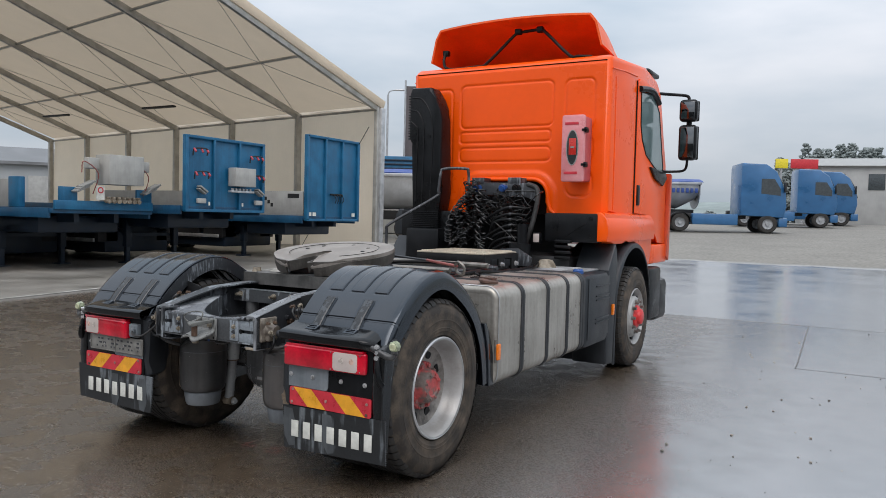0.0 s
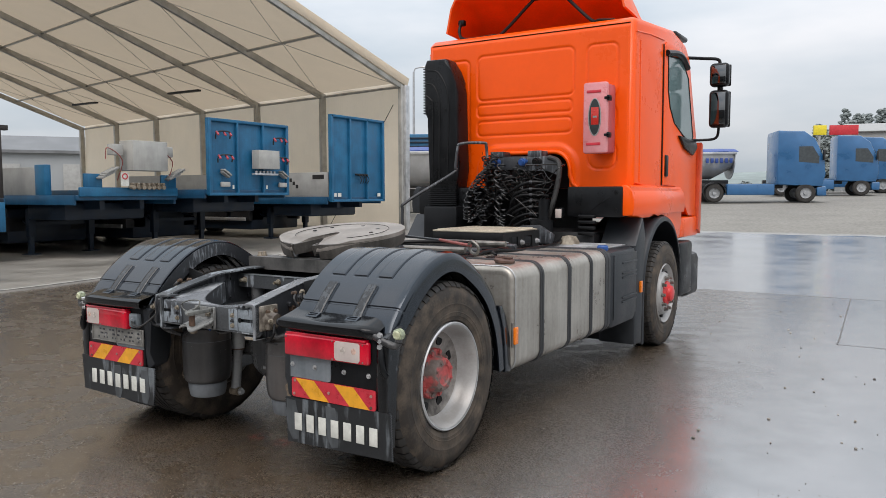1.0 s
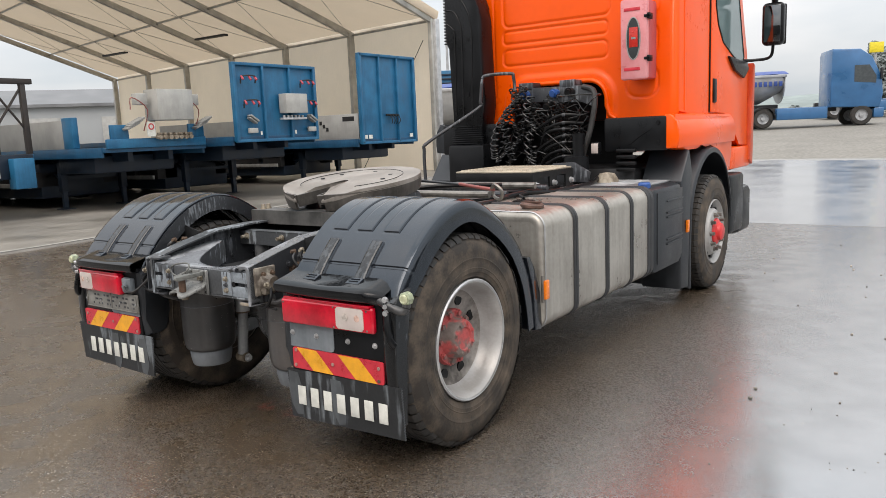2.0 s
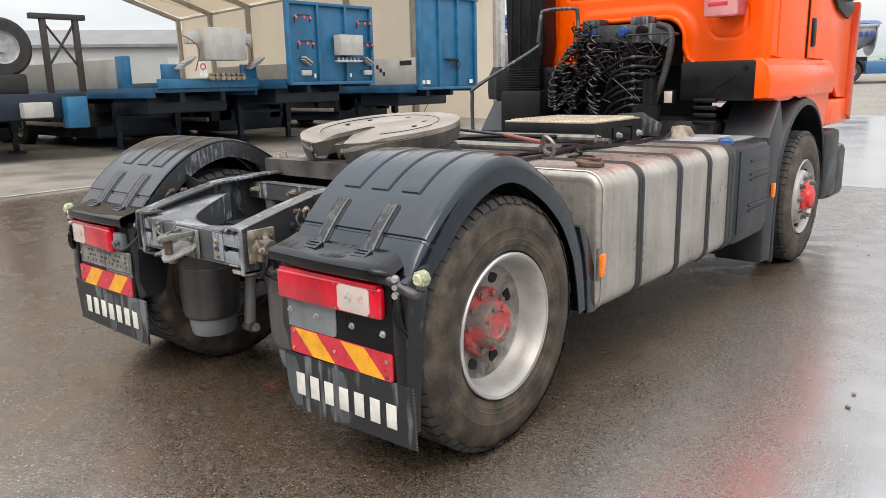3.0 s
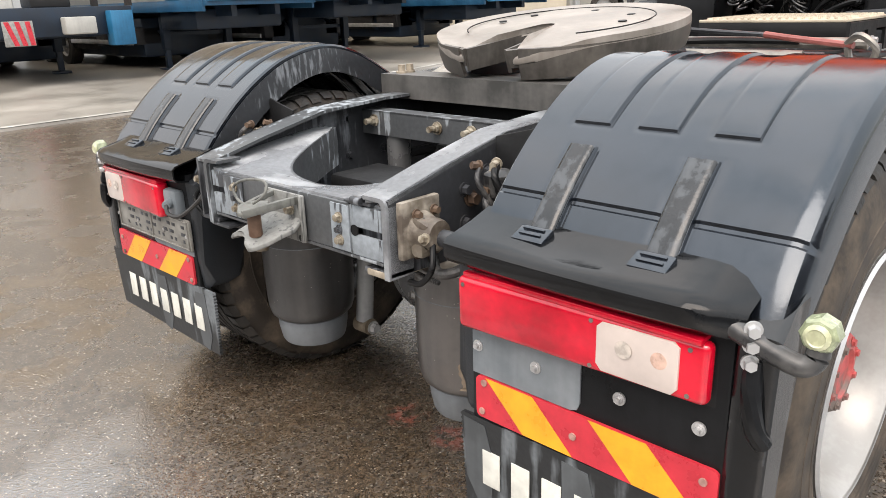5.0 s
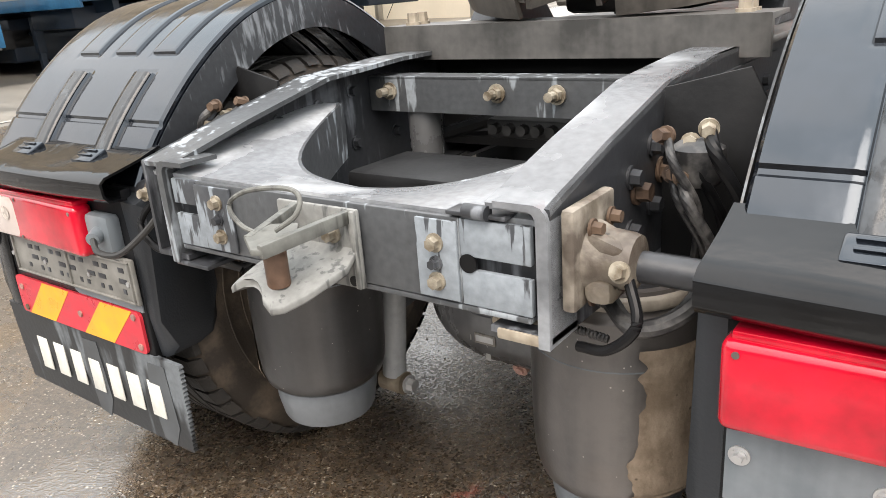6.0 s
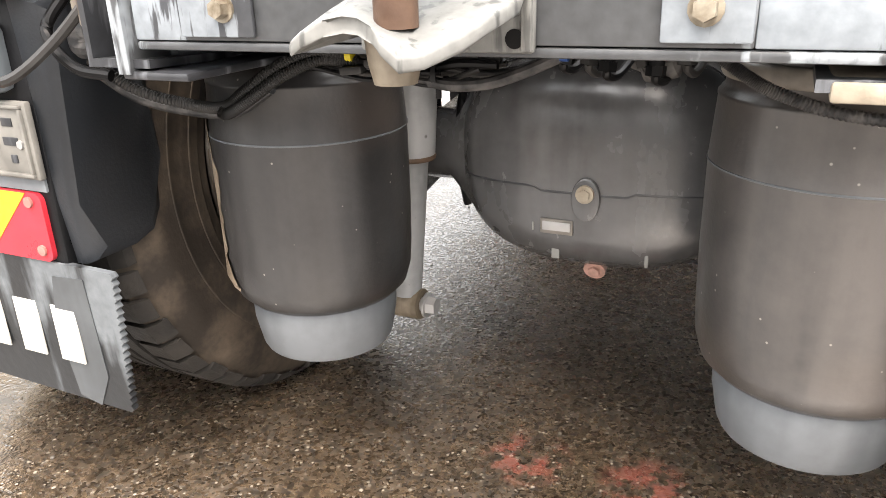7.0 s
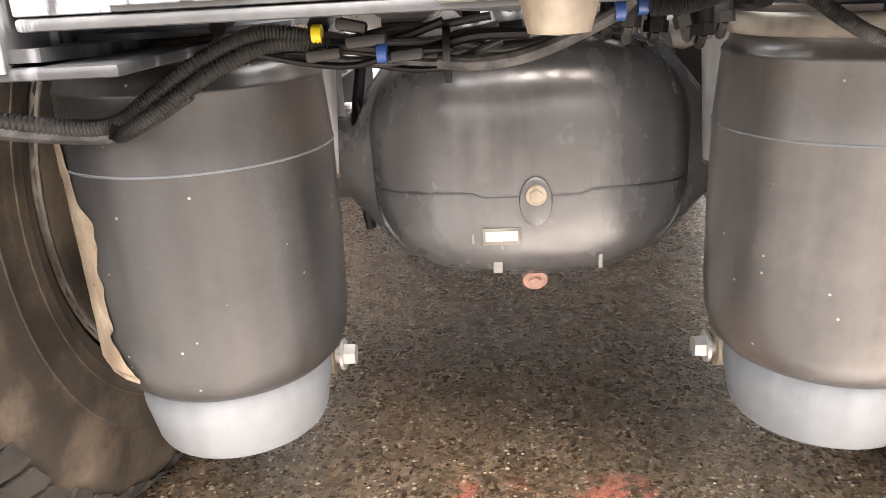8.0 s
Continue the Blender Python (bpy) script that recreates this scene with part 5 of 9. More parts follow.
def front_wheel(s):
    R = 0.497
    xo = 1.245
    wheel = tagged(new("front_wheel"), "front wheel with silver rim and red hub cap")
    wheel.parent = truck
    tread_tyre("tyre", s * xo, s * (xo - 0.30), AXLE_F, R, wheel)
    M = Matrix(((0, 0, s, s * xo), (1, 0, 0, AXLE_F), (0, 1, 0, R), (0, 0, 0, 1)))
    bm = BM()
    lathe(bm, [(0.283, -0.030), (0.284, -0.012), (0.278, -0.004), (0.268, -0.02), (0.250, -0.06), (0.238, -0.085), (0.222, -0.075), (0.205, -0.03), (0.190, -0.008), (0.165, 0.0), (0.120, 0.0)], M, 56)
    rim = part("rim", bm, M_rim, wheel, "silver painted steel rim")
    for k in range(10):
        bm = BM()
        a = 2 * math.pi * (k + 0.5) / 10
        c = M @ Vector((0.214 * math.cos(a), 0.214 * math.sin(a), -0.045))
        d = Vector((s, 0, 0))
        cyl(bm, c - d * 0.02, c + d * 0.012, 0.024, n=16)
        part("hand_hole", bm, M_cable, rim)
    for k in range(10):
        bm = BM()
        a = 2 * math.pi * k / 10
        bolt(bm, M @ Vector((0.155 * math.cos(a), 0.155 * math.sin(a), 0.0)), (s, 0, 0), 0.0155, 0.028)
        part("wheel_nut", bm, M_steel, rim)
    bm = BM()
    lathe(bm, [(0.118, -0.01), (0.112, 0.012), (0.098, 0.022), (0.078, 0.028), (0.074, 0.052), (0.058, 0.062), (0, 0.065)], M, 36)
    part("hub_cap", bm, M_redhub2, wheel, "bright red hub cap")
    return wheel


M_redhub2 = mat("bright_red_hub", (0.62, 0.035, 0.035), 0.4, var=0.15, scale=15)
for s in (1, -1):
    rear_wheel(s, 0.0 if s > 0 else 0.035)
    front_wheel(s)

# ---- chassis ----
RAIL = 0.40


def rail_outline():
    return [(-0.600, 0.715), (-0.600, 0.880), (-0.42, 0.925), (-0.20, 0.972), (0.05, 0.985), (3.3, 0.985), (3.3, 0.72), (-0.2, 0.70)]


def build_frame():
    for s in (1, -1):
        bm = BM()
        x = s * RAIL
        web = rail_outline()
        M = Matrix(((0, 0, 1, x - 0.004), (1, 0, 0, 0), (0, 1, 0, 0), (0, 0, 0, 1)))
        plate(bm, web, M, 0.008)
        rail = part("frame_rail", bm, M_frame, truck, "dark painted C-section frame rail")
        for name, pts in (("top_flange", [(-0.600, 0.880), (-0.42, 0.925), (-0.20, 0.972), (0.05, 0.985), (3.3, 0.985)]), ("bottom_flange", [(-0.600, 0.715), (-0.2, 0.70), (3.3, 0.72)])):
            bm = BM()
            wdt = 0.085
            a, b = x + s * 0.004, x - s * wdt
            sheet(bm, [[(a, y, z), (b, y, z)] for y, z in pts], 0.009)
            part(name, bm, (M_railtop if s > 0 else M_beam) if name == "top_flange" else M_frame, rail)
        for k, (y, z) in enumerate([(-0.36, 0.86), (-0.36, 0.78), (-0.28, 0.89), (-0.28, 0.80), (-0.16, 0.90), (-0.16, 0.83), (-0.05, 0.92), (-0.05, 0.80), (0.1, 0.93), (0.1, 0.80), (0.22, 0.9), (0.34, 0.9)]):
            bm = BM()
            bolt(bm, (x + s * 0.004, y, z), (s, 0, 0), 0.013, 0.014)
            part("frame_bolt", bm, M_frame, rail)
            bm = BM()
            bolt(bm, (x - s * 0.004, y, z), (-s, 0, 0), 0.012, 0.012)
            part("frame_bolt", bm, M_frame, rail)
        for y, z in ((-0.34, 0.835), (-0.245, 0.845)):
            bm = BM()
            bolt(bm, (x + s * 0.005, y, z), (s, 0, 0), 0.015, 0.018)
            part("rusty_bolt", bm, M_rust, rail)
        bm = BM()
        plate(bm, [(-0.22, 0.72), (-0.22, 0.93), (-0.12, 0.95), (0.45, 0.95), (0.45, 0.80), (0.3, 0.72)], Matrix(((0, 0, 1, x + s * 0.006 - 0.005), (1, 0, 0, 0), (0, 1, 0, 0), (0, 0, 0, 1))), 0.010)
        part("gusset_plate", bm, M_frame, rail)


build_frame()


def rear_beam():
    """The closing cross beam: a channel with a curved top flange, jaw and slots."""
    beam = tagged(new("rear_cross_beam"), "grey steel rear cross beam with limescale runs")
    beam.parent = truck
    y0 = -0.598
    zb, zt = 0.735, 0.854
    # rear web with slots at both ends
    for xa, xb, za, zc in ((-0.262, 0.272, zb, zt), (0.272, 0.376, 0.803, zt), (0.272, 0.376, zb, 0.785), (-0.330, -0.262, 0.810, zt), (-0.330, -0.262, zb, 0.792)):
        bm = BM()
        span(bm, (xa, y0, za), (xb, y0 + 0.010, zc), 0.002)
        part("beam_web", bm, M_beam if xb - xa > 0.3 else M_pad, beam)
    for a, b in ((0.262, 0.385), (-0.345, -0.255)):
        bm = BM()
        span(bm, (a, y0 + 0.020, zb + 0.003), (b, y0 + 0.030, zt - 0.004))
        part("slot_backing", bm, M_frame, beam)
    # the rounded end of the slot
    bm = BM()
    M = Matrix(((1, 0, 0, 0.284), (0, 0, 1, y0 - 0.0015), (0, 1, 0, 0.794), (0, 0, 0, 1)))
    lathe(bm, [(0.0, 0.0), (0.013, 0.0), (0.013, 0.004), (0.0, 0.004)], M, 20)
    part("slot_end", bm, M_cable, beam)
    # curved top flange, hollowed in the middle
    bm = BM()
    rows = []
    for k in range(33):
        x = -0.395 + 0.79 * k / 32
        u = min(1.0, abs(x - 0.0) / 0.33)
        inner = -0.485 + 0.33 * (u ** 3.2)
        row = []
        for j in range(7):
            f = j / 6
            y = y0 + 0.012 + (inner - y0 - 0.012) * f
            z = zt + 0.004 + 0.052 * min(1.0, max(0.0, (y - y0) / 0.40)) * u ** 2 - 0.020 * f * (1 - u)
            row.append((x, y, z))
        rows.append(row)
    sheet(bm, rows, 0.008)
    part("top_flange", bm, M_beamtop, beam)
    bm = BM()
    rows = []
    for k in range(33):
        x = -0.385 + 0.77 * k / 32
        u = min(1.0, abs(x) / 0.33)
        inner = -0.485 + 0.33 * (u ** 3.2)
        z = zt + 0.004 + 0.052 * min(1.0, max(0.0, (inner - y0) / 0.40)) * u ** 2 - 0.020 * (1 - u)
        rows.append([(x, inner, z), (x, inner + 0.004, z - 0.05), (x, inner, z - 0.12)])
    sheet(bm, rows, 0.006)
    part("inner_lip", bm, M_beam, beam)
    bm = BM()
    span(bm, (-0.330, y0 + 0.0, zb - 0.010), (0.374, y0 + 0.20, zb - 0.001), 0.003)
    part("bottom_flange", bm, M_beam, beam)
    # bolted pads
    for x0, x1 in ((0.205, 0.271), (-0.262, -0.172)):
        bm = BM()
        span(bm, (x0, y0 - 0.006, zb + 0.004), (x1, y0 - 0.0005, zt - 0.004), 0.002)
        part("bolt_pad", bm, M_pad, beam)
    for x, zz in ((0.237, (0.818, 0.790, 0.764)), (-0.205, (0.824, 0.795, 0.766))):
        for i, z in enumerate(zz):
            bm = BM()
            bolt(bm, (x, y0 - 0.006, z), (0, -1, 0), 0.0098 if i != 1 else 0.0075, 0.010)
            part("beam_bolt", bm, M_zinc if i != 1 else M_frame, beam, "yellow zinc plated bolt")
    bm = BM()
    cyl(bm, (0.285, y0 - 0.002, zt + 0.012), (0.320, y0 - 0.004, zt + 0.012), 0.010, n=12)
    span(bm, (0.255, y0 - 0.004, zt + 0.004), (0.345, y0 + 0.03, zt + 0.010), 0.002)
    part("hinge_tab", bm, M_frame, beam)
    # rail ends: folded flange standing proud of the beam
    for s in (1, -1):
        bm = BM()
        o = [(0.388, 0.700), (0.404, 0.700), (0.404, 0.866), (0.401, 0.875), (0.395, 0.882), (0.386, 0.885), (0.330, 0.885), (0.330, 0.877), (0.378, 0.876), (0.384, 0.873), (0.388, 0.866)]
        o = [(s * a if s > 0 else -a + 0.050, b) for a, b in o]
        plate(bm, o, Matrix(((1, 0, 0, 0), (0, 0, -1, y0 - 0.004), (0, 1, 0, 0), (0, 0, 0, 1))) @ Matrix.Translation((0, 0, -0.07)), 0.075)
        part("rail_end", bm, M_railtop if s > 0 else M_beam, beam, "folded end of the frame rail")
        bm = BM()
        span(bm, (0.325 if s > 0 else -0.352, y0 - 0.006, 0.694 if s < 0 else 0.699), (0.402 if s > 0 else -0.262, y0 + 0.20, 0.703 if s < 0 else 0.714), 0.003)
        part("foot_plate", bm, M_tan if s > 0 else M_frame, beam)
    return beam


rear_beam()


def tow_jaw():
    """The towing jaw: a bolted bracket with lower tongue, upper fork and a pin with a wire loop."""
    jaw = tagged(new("tow_jaw"), "towing jaw with rusty pin and wire loop")
    jaw.parent = truck
    y0 = -0.604
    bm = BM()
    span(bm, (-0.050, y0 - 0.009, 0.730), (0.110, y0, 0.850), 0.004)
    part("mount_plate", bm, M_jaw, jaw)
    bm = BM()
    span(bm, (0.100, y0 - 0.014, 0.732), (0.109, y0 - 0.008, 0.848), 0.002)
    part("plate_edge", bm, M_jaw, jaw)
    # cast lower tongue, one with the mount plate, that ends in two rounded horns
    bm = BM()
    edge = [(0.106, 0.0), (0.107, -0.030), (0.096, -0.062), (0.078, -0.100), (0.060, -0.128), (0.045, -0.140), (0.030, -0.138), (0.018, -0.126),
            (0.004, -0.115), (-0.012, -0.111), (-0.028, -0.116), (-0.044, -0.124), (-0.058, -0.118), (-0.060, -0.102), (-0.050, -0.070), (-0.040, -0.035), (-0.036, 0.0)]
    plate(bm, [(x + 0.010 if x < 0.1 else x, y0 - 0.007 + y * 0.92) for x, y in edge], Matrix.Translation((0, 0, 0.730)), 0.012, 0.003)
    for v in bm.verts:
        d = v.co.y - y0 + 0.007
        f, u = min(1.0, max(0.0, -d / 0.13)), (v.co.x - 0.002) / 0.050
        v.co.z += 0.026 * math.exp(d / 0.016) + 0.028 - 0.026 * step(f - 0.35, 0.65) * (0.15 + 0.85 * min(1.1, u * u))
    part("lower_tongue", bm, M_jaw, jaw, "pale scuffed lower tongue", angle=60)
    # upper fork: two flat arms and a bridge round the pin
    for a, b, h in (((0.092, y0 - 0.005, 0.838), (0.064, y0 - 0.145, 0.826), 0.020), ((-0.012, y0 - 0.005, 0.842), (0.014, y0 - 0.120, 0.828), 0.014)):
        bm = BM()
        a, b = Vector(a), Vector(b)
        d = (b - a).normalized()
        rot = Matrix((d.cross(Vector((0, 0, 1))).normalized(), d, d.cross(Vector((0, 0, 1))).normalized().cross(d))).transposed()
        box(bm, (a + b) / 2, (0.013, (b - a).length, h), 0.003, rot)
        part("fork_arm", bm, M_fork, jaw)
    bm = BM()
    plate(bm, [(0.070, -0.145), (0.052, -0.150), (0.002, -0.118), (0.012, -0.075), (0.050, -0.060), (0.078, -0.09)], Matrix(((1, 0, 0, 0), (0, 1, 0, y0), (0, 0.12, 1, 0.838), (0, 0, 0, 1))), 0.010, 0.003)
    part("fork_bridge", bm, M_fork, jaw)
    bm = BM()
    cyl(bm, (0.034, y0 - 0.096, 0.758), (0.036, y0 - 0.098, 0.832), 0.0165, n=20)
    part("pin", bm, M_rust3, jaw, "rusty coupling pin")
    bm = BM()
    lathe(bm, [(0.024, 0.0), (0.021, -0.030), (0.017, -0.046), (0, -0.048)], Matrix.Translation((0.020, y0 - 0.075, 0.760)), 20)
    part("pin_socket", bm, M_tan, jaw, "tan cast socket under the pin")
    bm = BM()
    tube(bm, [(0.012, y0 - 0.105, 0.834), (-0.020, y0 - 0.100, 0.838), (-0.046, y0 - 0.095, 0.852), (-0.050, y0 - 0.09, 0.868), (-0.020, y0 - 0.085, 0.884), (0.030, y0 - 0.082, 0.893), (0.075, y0 - 0.085, 0.895), (0.092, y0 - 0.09, 0.884), (0.088, y0 - 0.10, 0.864), (0.060, y0 - 0.11, 0.845)], 0.0036, 8, 8)
    part("wire_loop", bm, M_fork, jaw)
    for x, z, r, m in ((0.064, 0.811, 0.0105, M_zinc), (0.066, 0.766, 0.0098, M_zinc), (-0.034, 0.768, 0.009, M_tan)):
        bm = BM()
        bolt(bm, (x, y0 - 0.010, z), (0, -1, 0), r, 0.013)
        part("jaw_bolt", bm, m, jaw, "yellow zinc plated bolt")
    for z in (0.838, 0.742):
        bm = BM()
        cyl(bm, (0.094, y0 - 0.006, z), (0.094, y0 - 0.0105, z), 0.008, n=14)
        part("jaw_hole", bm, M_cable, jaw)


M_rust3 = mat("dark_rusty_pin", (0.075, 0.038, 0.022), 0.6, color2=(0.17, 0.10, 0.065), scale=25, bump=0.15)
M_fork = worn("dull_fork_steel", (0.060, 0.060, 0.054), (0.125, 0.127, 0.116), 1.0, rough=0.4, scale=8, edge=0.08)
M_jaw = worn("scuffed_casting", (0.085, 0.087, 0.084), (0.185, 0.187, 0.178), 1.35, rough=0.4, scale=9, edge=0.05)
tow_jaw()


def coupling_block(s):
    """The cast, dusty bearing block of the lamp bar at the rail's end."""
    blk = tagged(new("bearing_block"), "dusty tan cast bearing block")
    blk.parent = truck
    x = s * 0.409
    bm = BM()
    span(bm, (x, -0.585, 0.745), (x + s * 0.018, -0.465, 0.876), 0.005)
    part("flange", bm, M_block, blk)
    bm = BM()
    lathe(bm, [(0.048, 0.0), (0.044, 0.012), (0.038, 0.026), (0.036, 0.052), (0.033, 0.062), (0.024, 0.064), (0.0, 0.064)], Matrix(((0, 0, s, x + s * 0.012), (1, 0, 0, -0.525), (0, 1, 0, 0.802), (0, 0, 0, 1))), 28)
    box(bm, (x + s * 0.040, -0.545, 0.822), (0.052, 0.026, 0.030), 0.010, Matrix.Rotation(radians(18), 3, "Y"))
    box(bm, (x + s * 0.036, -0.53, 0.768), (0.040, 0.070, 0.036), 0.014)
    part("boss", bm, M_block, blk)
    for dy, dz in ((-0.545, 0.845), (-0.490, 0.845), (-0.545, 0.755)):
        bm = BM()
        bolt(bm, (x + s * 0.022, dy, dz), (s, 0, 0), 0.009, 0.012)
        part("block_bolt", bm, M_rust, blk)
    for dy in (-0.56, -0.50):
        bm = BM()
        bolt(bm, (x + s * 0.065, dy, 0.800), (0, -1, 0.3), 0.010, 0.012)
        part("clamp_bolt", bm, M_zinc, blk)
    bm = BM()
    cyl(bm, (x + s * 0.06, -0.520, 0.795), (s * 0.66, -0.50, 0.785), 0.020, n=14)
    part("lamp_bar", bm, M_frame, blk, "round bar that carries the fender")
    bm = BM()
    tube(bm, [(x + s * 0.07, -0.545, 0.785), (x + s * 0.09, -0.57, 0.740), (x + s * 0.055, -0.57, 0.700), (x + s * 0.01, -0.56, 0.690)], 0.007, 10, 10)
    part("cable", bm, M_cable, blk)


for s in (1, -1):
    coupling_block(s)


def cross_members():
    for y, z0, z1 in ((0.02, 0.865, 0.945), (0.75, 0.74, 0.95), (1.7, 0.74, 0.95)):
        bm = BM()
        span(bm, (-RAIL + 0.006, y - 0.006, z0), (RAIL - 0.006, y + 0.006, z1))
        span(bm, (-RAIL + 0.006, y - 0.006, z1 - 0.008), (RAIL - 0.006, y + 0.06, z1), 0.002)
        span(bm, (-RAIL + 0.006, y - 0.004, z0), (RAIL - 0.006, y + 0.06, z0 + 0.008), 0.002)
        part("cross_member", bm, M_beam if y < 0.5 else M_frame, truck, "steel channel between the frame rails")
    for x in (-0.33, -0.04, 0.10, 0.22):
        bm = BM()
        cyl(bm, (x, 0.02, 0.912), (x, -0.028, 0.912), 0.010, n=10)
        bolt(bm, (x, 0.012, 0.912), (0, -1, 0), 0.015, 0.014)
        part("link_bolt", bm, M_zinc, truck)
    # torque rod and air gear seen between the rails
    bm = BM()
    cyl(bm, (-0.27, 0.06, 0.62), (-0.27, 0.06, 0.90), 0.040, n=16)
    part("bump_stop", bm, M_axle, truck)
    bm = BM()
    tube(bm, [(-0.25, 0.10, 0.80), (-0.1, 0.14, 0.84), (0.05, 0.12, 0.86), (0.2, 0.16, 0.84), (0.36, 0.12, 0.80)], 0.016, 8, 5)
    tube(bm, [(-0.3, 0.2, 0.78), (-0.05, 0.18, 0.80), (0.15, 0.2, 0.79), (0.36, 0.2, 0.82)], 0.012, 8, 5)
    part("air_line", bm, M_cable, truck)
    bm = BM()
    box(bm, (-0.01, 0.10, 0.825), (0.20, 0.06, 0.045), 0.010)
    for k in range(5):
        cyl(bm, (-0.08 + 0.035 * k, 0.075, 0.828), (-0.08 + 0.035 * k, 0.050, 0.826), 0.012, n=10)
    part("valve_block", bm, M_loom, truck, "black air valve block")
    for s in (1, -1):
        bm = BM()
        M = Matrix(((1, 0, 0, s * 0.505), (0, 0, 1, 0.12), (0, 1, 0, 0.845), (0, 0, 0, 1)))
        lathe(bm, [(0.0, 0.0), (0.045, 0.006), (0.068, 0.025), (0.075, 0.05), (0.075, 0.46), (0.06, 0.50), (0.0, 0.51)], M, 28)
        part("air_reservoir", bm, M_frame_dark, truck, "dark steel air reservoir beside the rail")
        # added dark block, stops bright ground showing between rail and tank
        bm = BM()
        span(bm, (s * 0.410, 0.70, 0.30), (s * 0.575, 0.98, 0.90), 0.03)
        part("gap_fill_block", bm, M_frame_dark, truck, "dark block added to close the gap beside the rail")
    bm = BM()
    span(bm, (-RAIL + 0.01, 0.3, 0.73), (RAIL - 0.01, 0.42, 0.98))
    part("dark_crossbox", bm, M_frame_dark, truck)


cross_members()


# ---- rear axle, bellows, dampers ----
def rear_axle():
    ax = tagged(new("rear_axle"), "grey painted drive axle with round differential")
    ax.parent = truck
    bm = BM()
    rows = []
    for i in range(25):
        x = -0.90 + 1.80 * i / 24 + 0.0
        d = (x - 0.035) / 0.255
        k = max(0.0, 1 - abs(d) ** 4.5) ** 0.5 if abs(d) < 1 else 0.0
        ry = 0.060 + 0.040 * k
        rt, rb = 0.062 + 0.108 * k, 0.062 + 0.104 * k
        row = []
        for j in range(28):
            a = 2 * math.pi * j / 28
            c, sn = math.cos(a), math.sin(a)
            row.append((x, -0.005 + ry * c * (1.0 if c < 0 else 1.5), 0.500 + (rt if sn > 0 else rb) * sn))
        rows.append(row)
    sheet(bm, rows, 0, True)
    housing = part("axle_housing", bm, M_axle, ax, angle=60)
    # rear cover with a seam
    bm = BM()
    M = Matrix(((1, 0, 0, 0.035), (0, 0, -1, -0.055), (0, 1, 0, 0.505), (0, 0, 0, 1)))
    prof = [(0.0, 0.088), (0.06, 0.086), (0.11, 0.078), (0.145, 0.062), (0.165, 0.040), (0.173, 0.020), (0.176, 0.0)]
    Ms = M @ Matrix.Diagonal((1.28, 0.99, 1.0, 1))
    SQ = 0.74
    rings = []
    for r, h in prof[1:]:
        rings.append([Ms @ Vector((r * math.copysign(abs(math.cos(t)) ** SQ, math.cos(t)), r * math.copysign(abs(math.sin(t)) ** SQ, math.sin(t)), h)) for t in [2 * math.pi * k / 64 for k in range(64)]])
    sheet(bm, [[Ms @ Vector((0, 0, prof[0][1]))] * 64] + rings, 0, True)
    bmesh.ops.remove_doubles(bm, verts=bm.verts, dist=1e-5)
    cover = part("diff_cover", bm, M_axle, ax, "grey rounded differential cover with water runs", angle=60)

    def on(x, z):
        r = (abs((x - 0.035) / 1.28) ** 2.7 + abs((z - 0.505) / 0.99) ** 2.7) ** (1 / 2.7)
        return -0.055 - float(np.interp(r, [p[0] for p in prof], [p[1] for p in prof]))

    bm = BM()
    pts = []
    for k in range(33):
        x = -0.205 + 0.41 * k / 32
        xs, zs = x + 0.035, 0.477 - (0.006 if abs(x) < 0.07 else 0)
        pts.append((xs, on(xs, zs) + 0.0005, zs))
    tube(bm, pts, 0.0022, 6)
    part("weld_seam", bm, M_frame, cover)

    bm = BM()
    x, z = 0.040, 0.468
    plate(bm, [(x + 0.022 * math.cos(t) * 1.0, z + 0.034 * math.sin(t) - 0.004) for t in [2 * math.pi * k / 20 for k in range(20)]],
          Matrix(((1, 0, 0, 0), (0, 0, -1, on(x, z) + 0.006), (0, 1, 0, 0), (0, 0, 0, 1))), 0.014, 0.003)
    part("plug_boss", bm, M_axle, cover)
    bm = BM()
    y = on(x, z)
    cyl(bm, (x, y, z + 0.006), (x, y - 0.014, z + 0.006), 0.0145, 0.0135, n=18)
    cyl(bm, (x, y - 0.012, z + 0.006), (x, y - 0.018, z + 0.006), 0.009, n=6)
    part("level_plug", bm, M_tan, cover, "tan level plug")
    bm = BM()
    x, z = -0.006, 0.414
    y = on(x, z)
    box(bm, (x, y - 0.002, z), (0.052, 0.004, 0.024), 0.001)
    badge = part("type_plate", bm, M_steel, cover, "small framed type plate")
    bm = BM()
    box(bm, (x, y - 0.0045, z + 0.001), (0.044, 0.003, 0.014), 0.0006)
    part("plate_face", bm, M_alu2, badge)
    bm = BM()
    x, z = 0.042, 0.336
    y = on(x, z) + 0.01
    cyl(bm, (x, y + 0.02, z), (x, y - 0.008, z - 0.012), 0.018, n=20)
    cyl(bm, (x, y - 0.008, z - 0.012), (x, y - 0.014, z - 0.014), 0.010, n=6)
    part("drain_plug", bm, M_drain, cover, "pinkish drain plug")
    for (x, z, w, h) in ((-0.012, 0.366, 0.013, 0.024), (0.130, 0.372, 0.006, 0.030), (-0.045, 0.41, 0.003, 0.014)):
        bm = BM()
        box(bm, (x, on(x, z) - 0.0005, z), (w, 0.003, h), 0.001)
        part("paint_mark", bm, M_pale, cover)
    bm = BM()
    c = Ms @ Vector((-0.118, 0.068, 0.05))
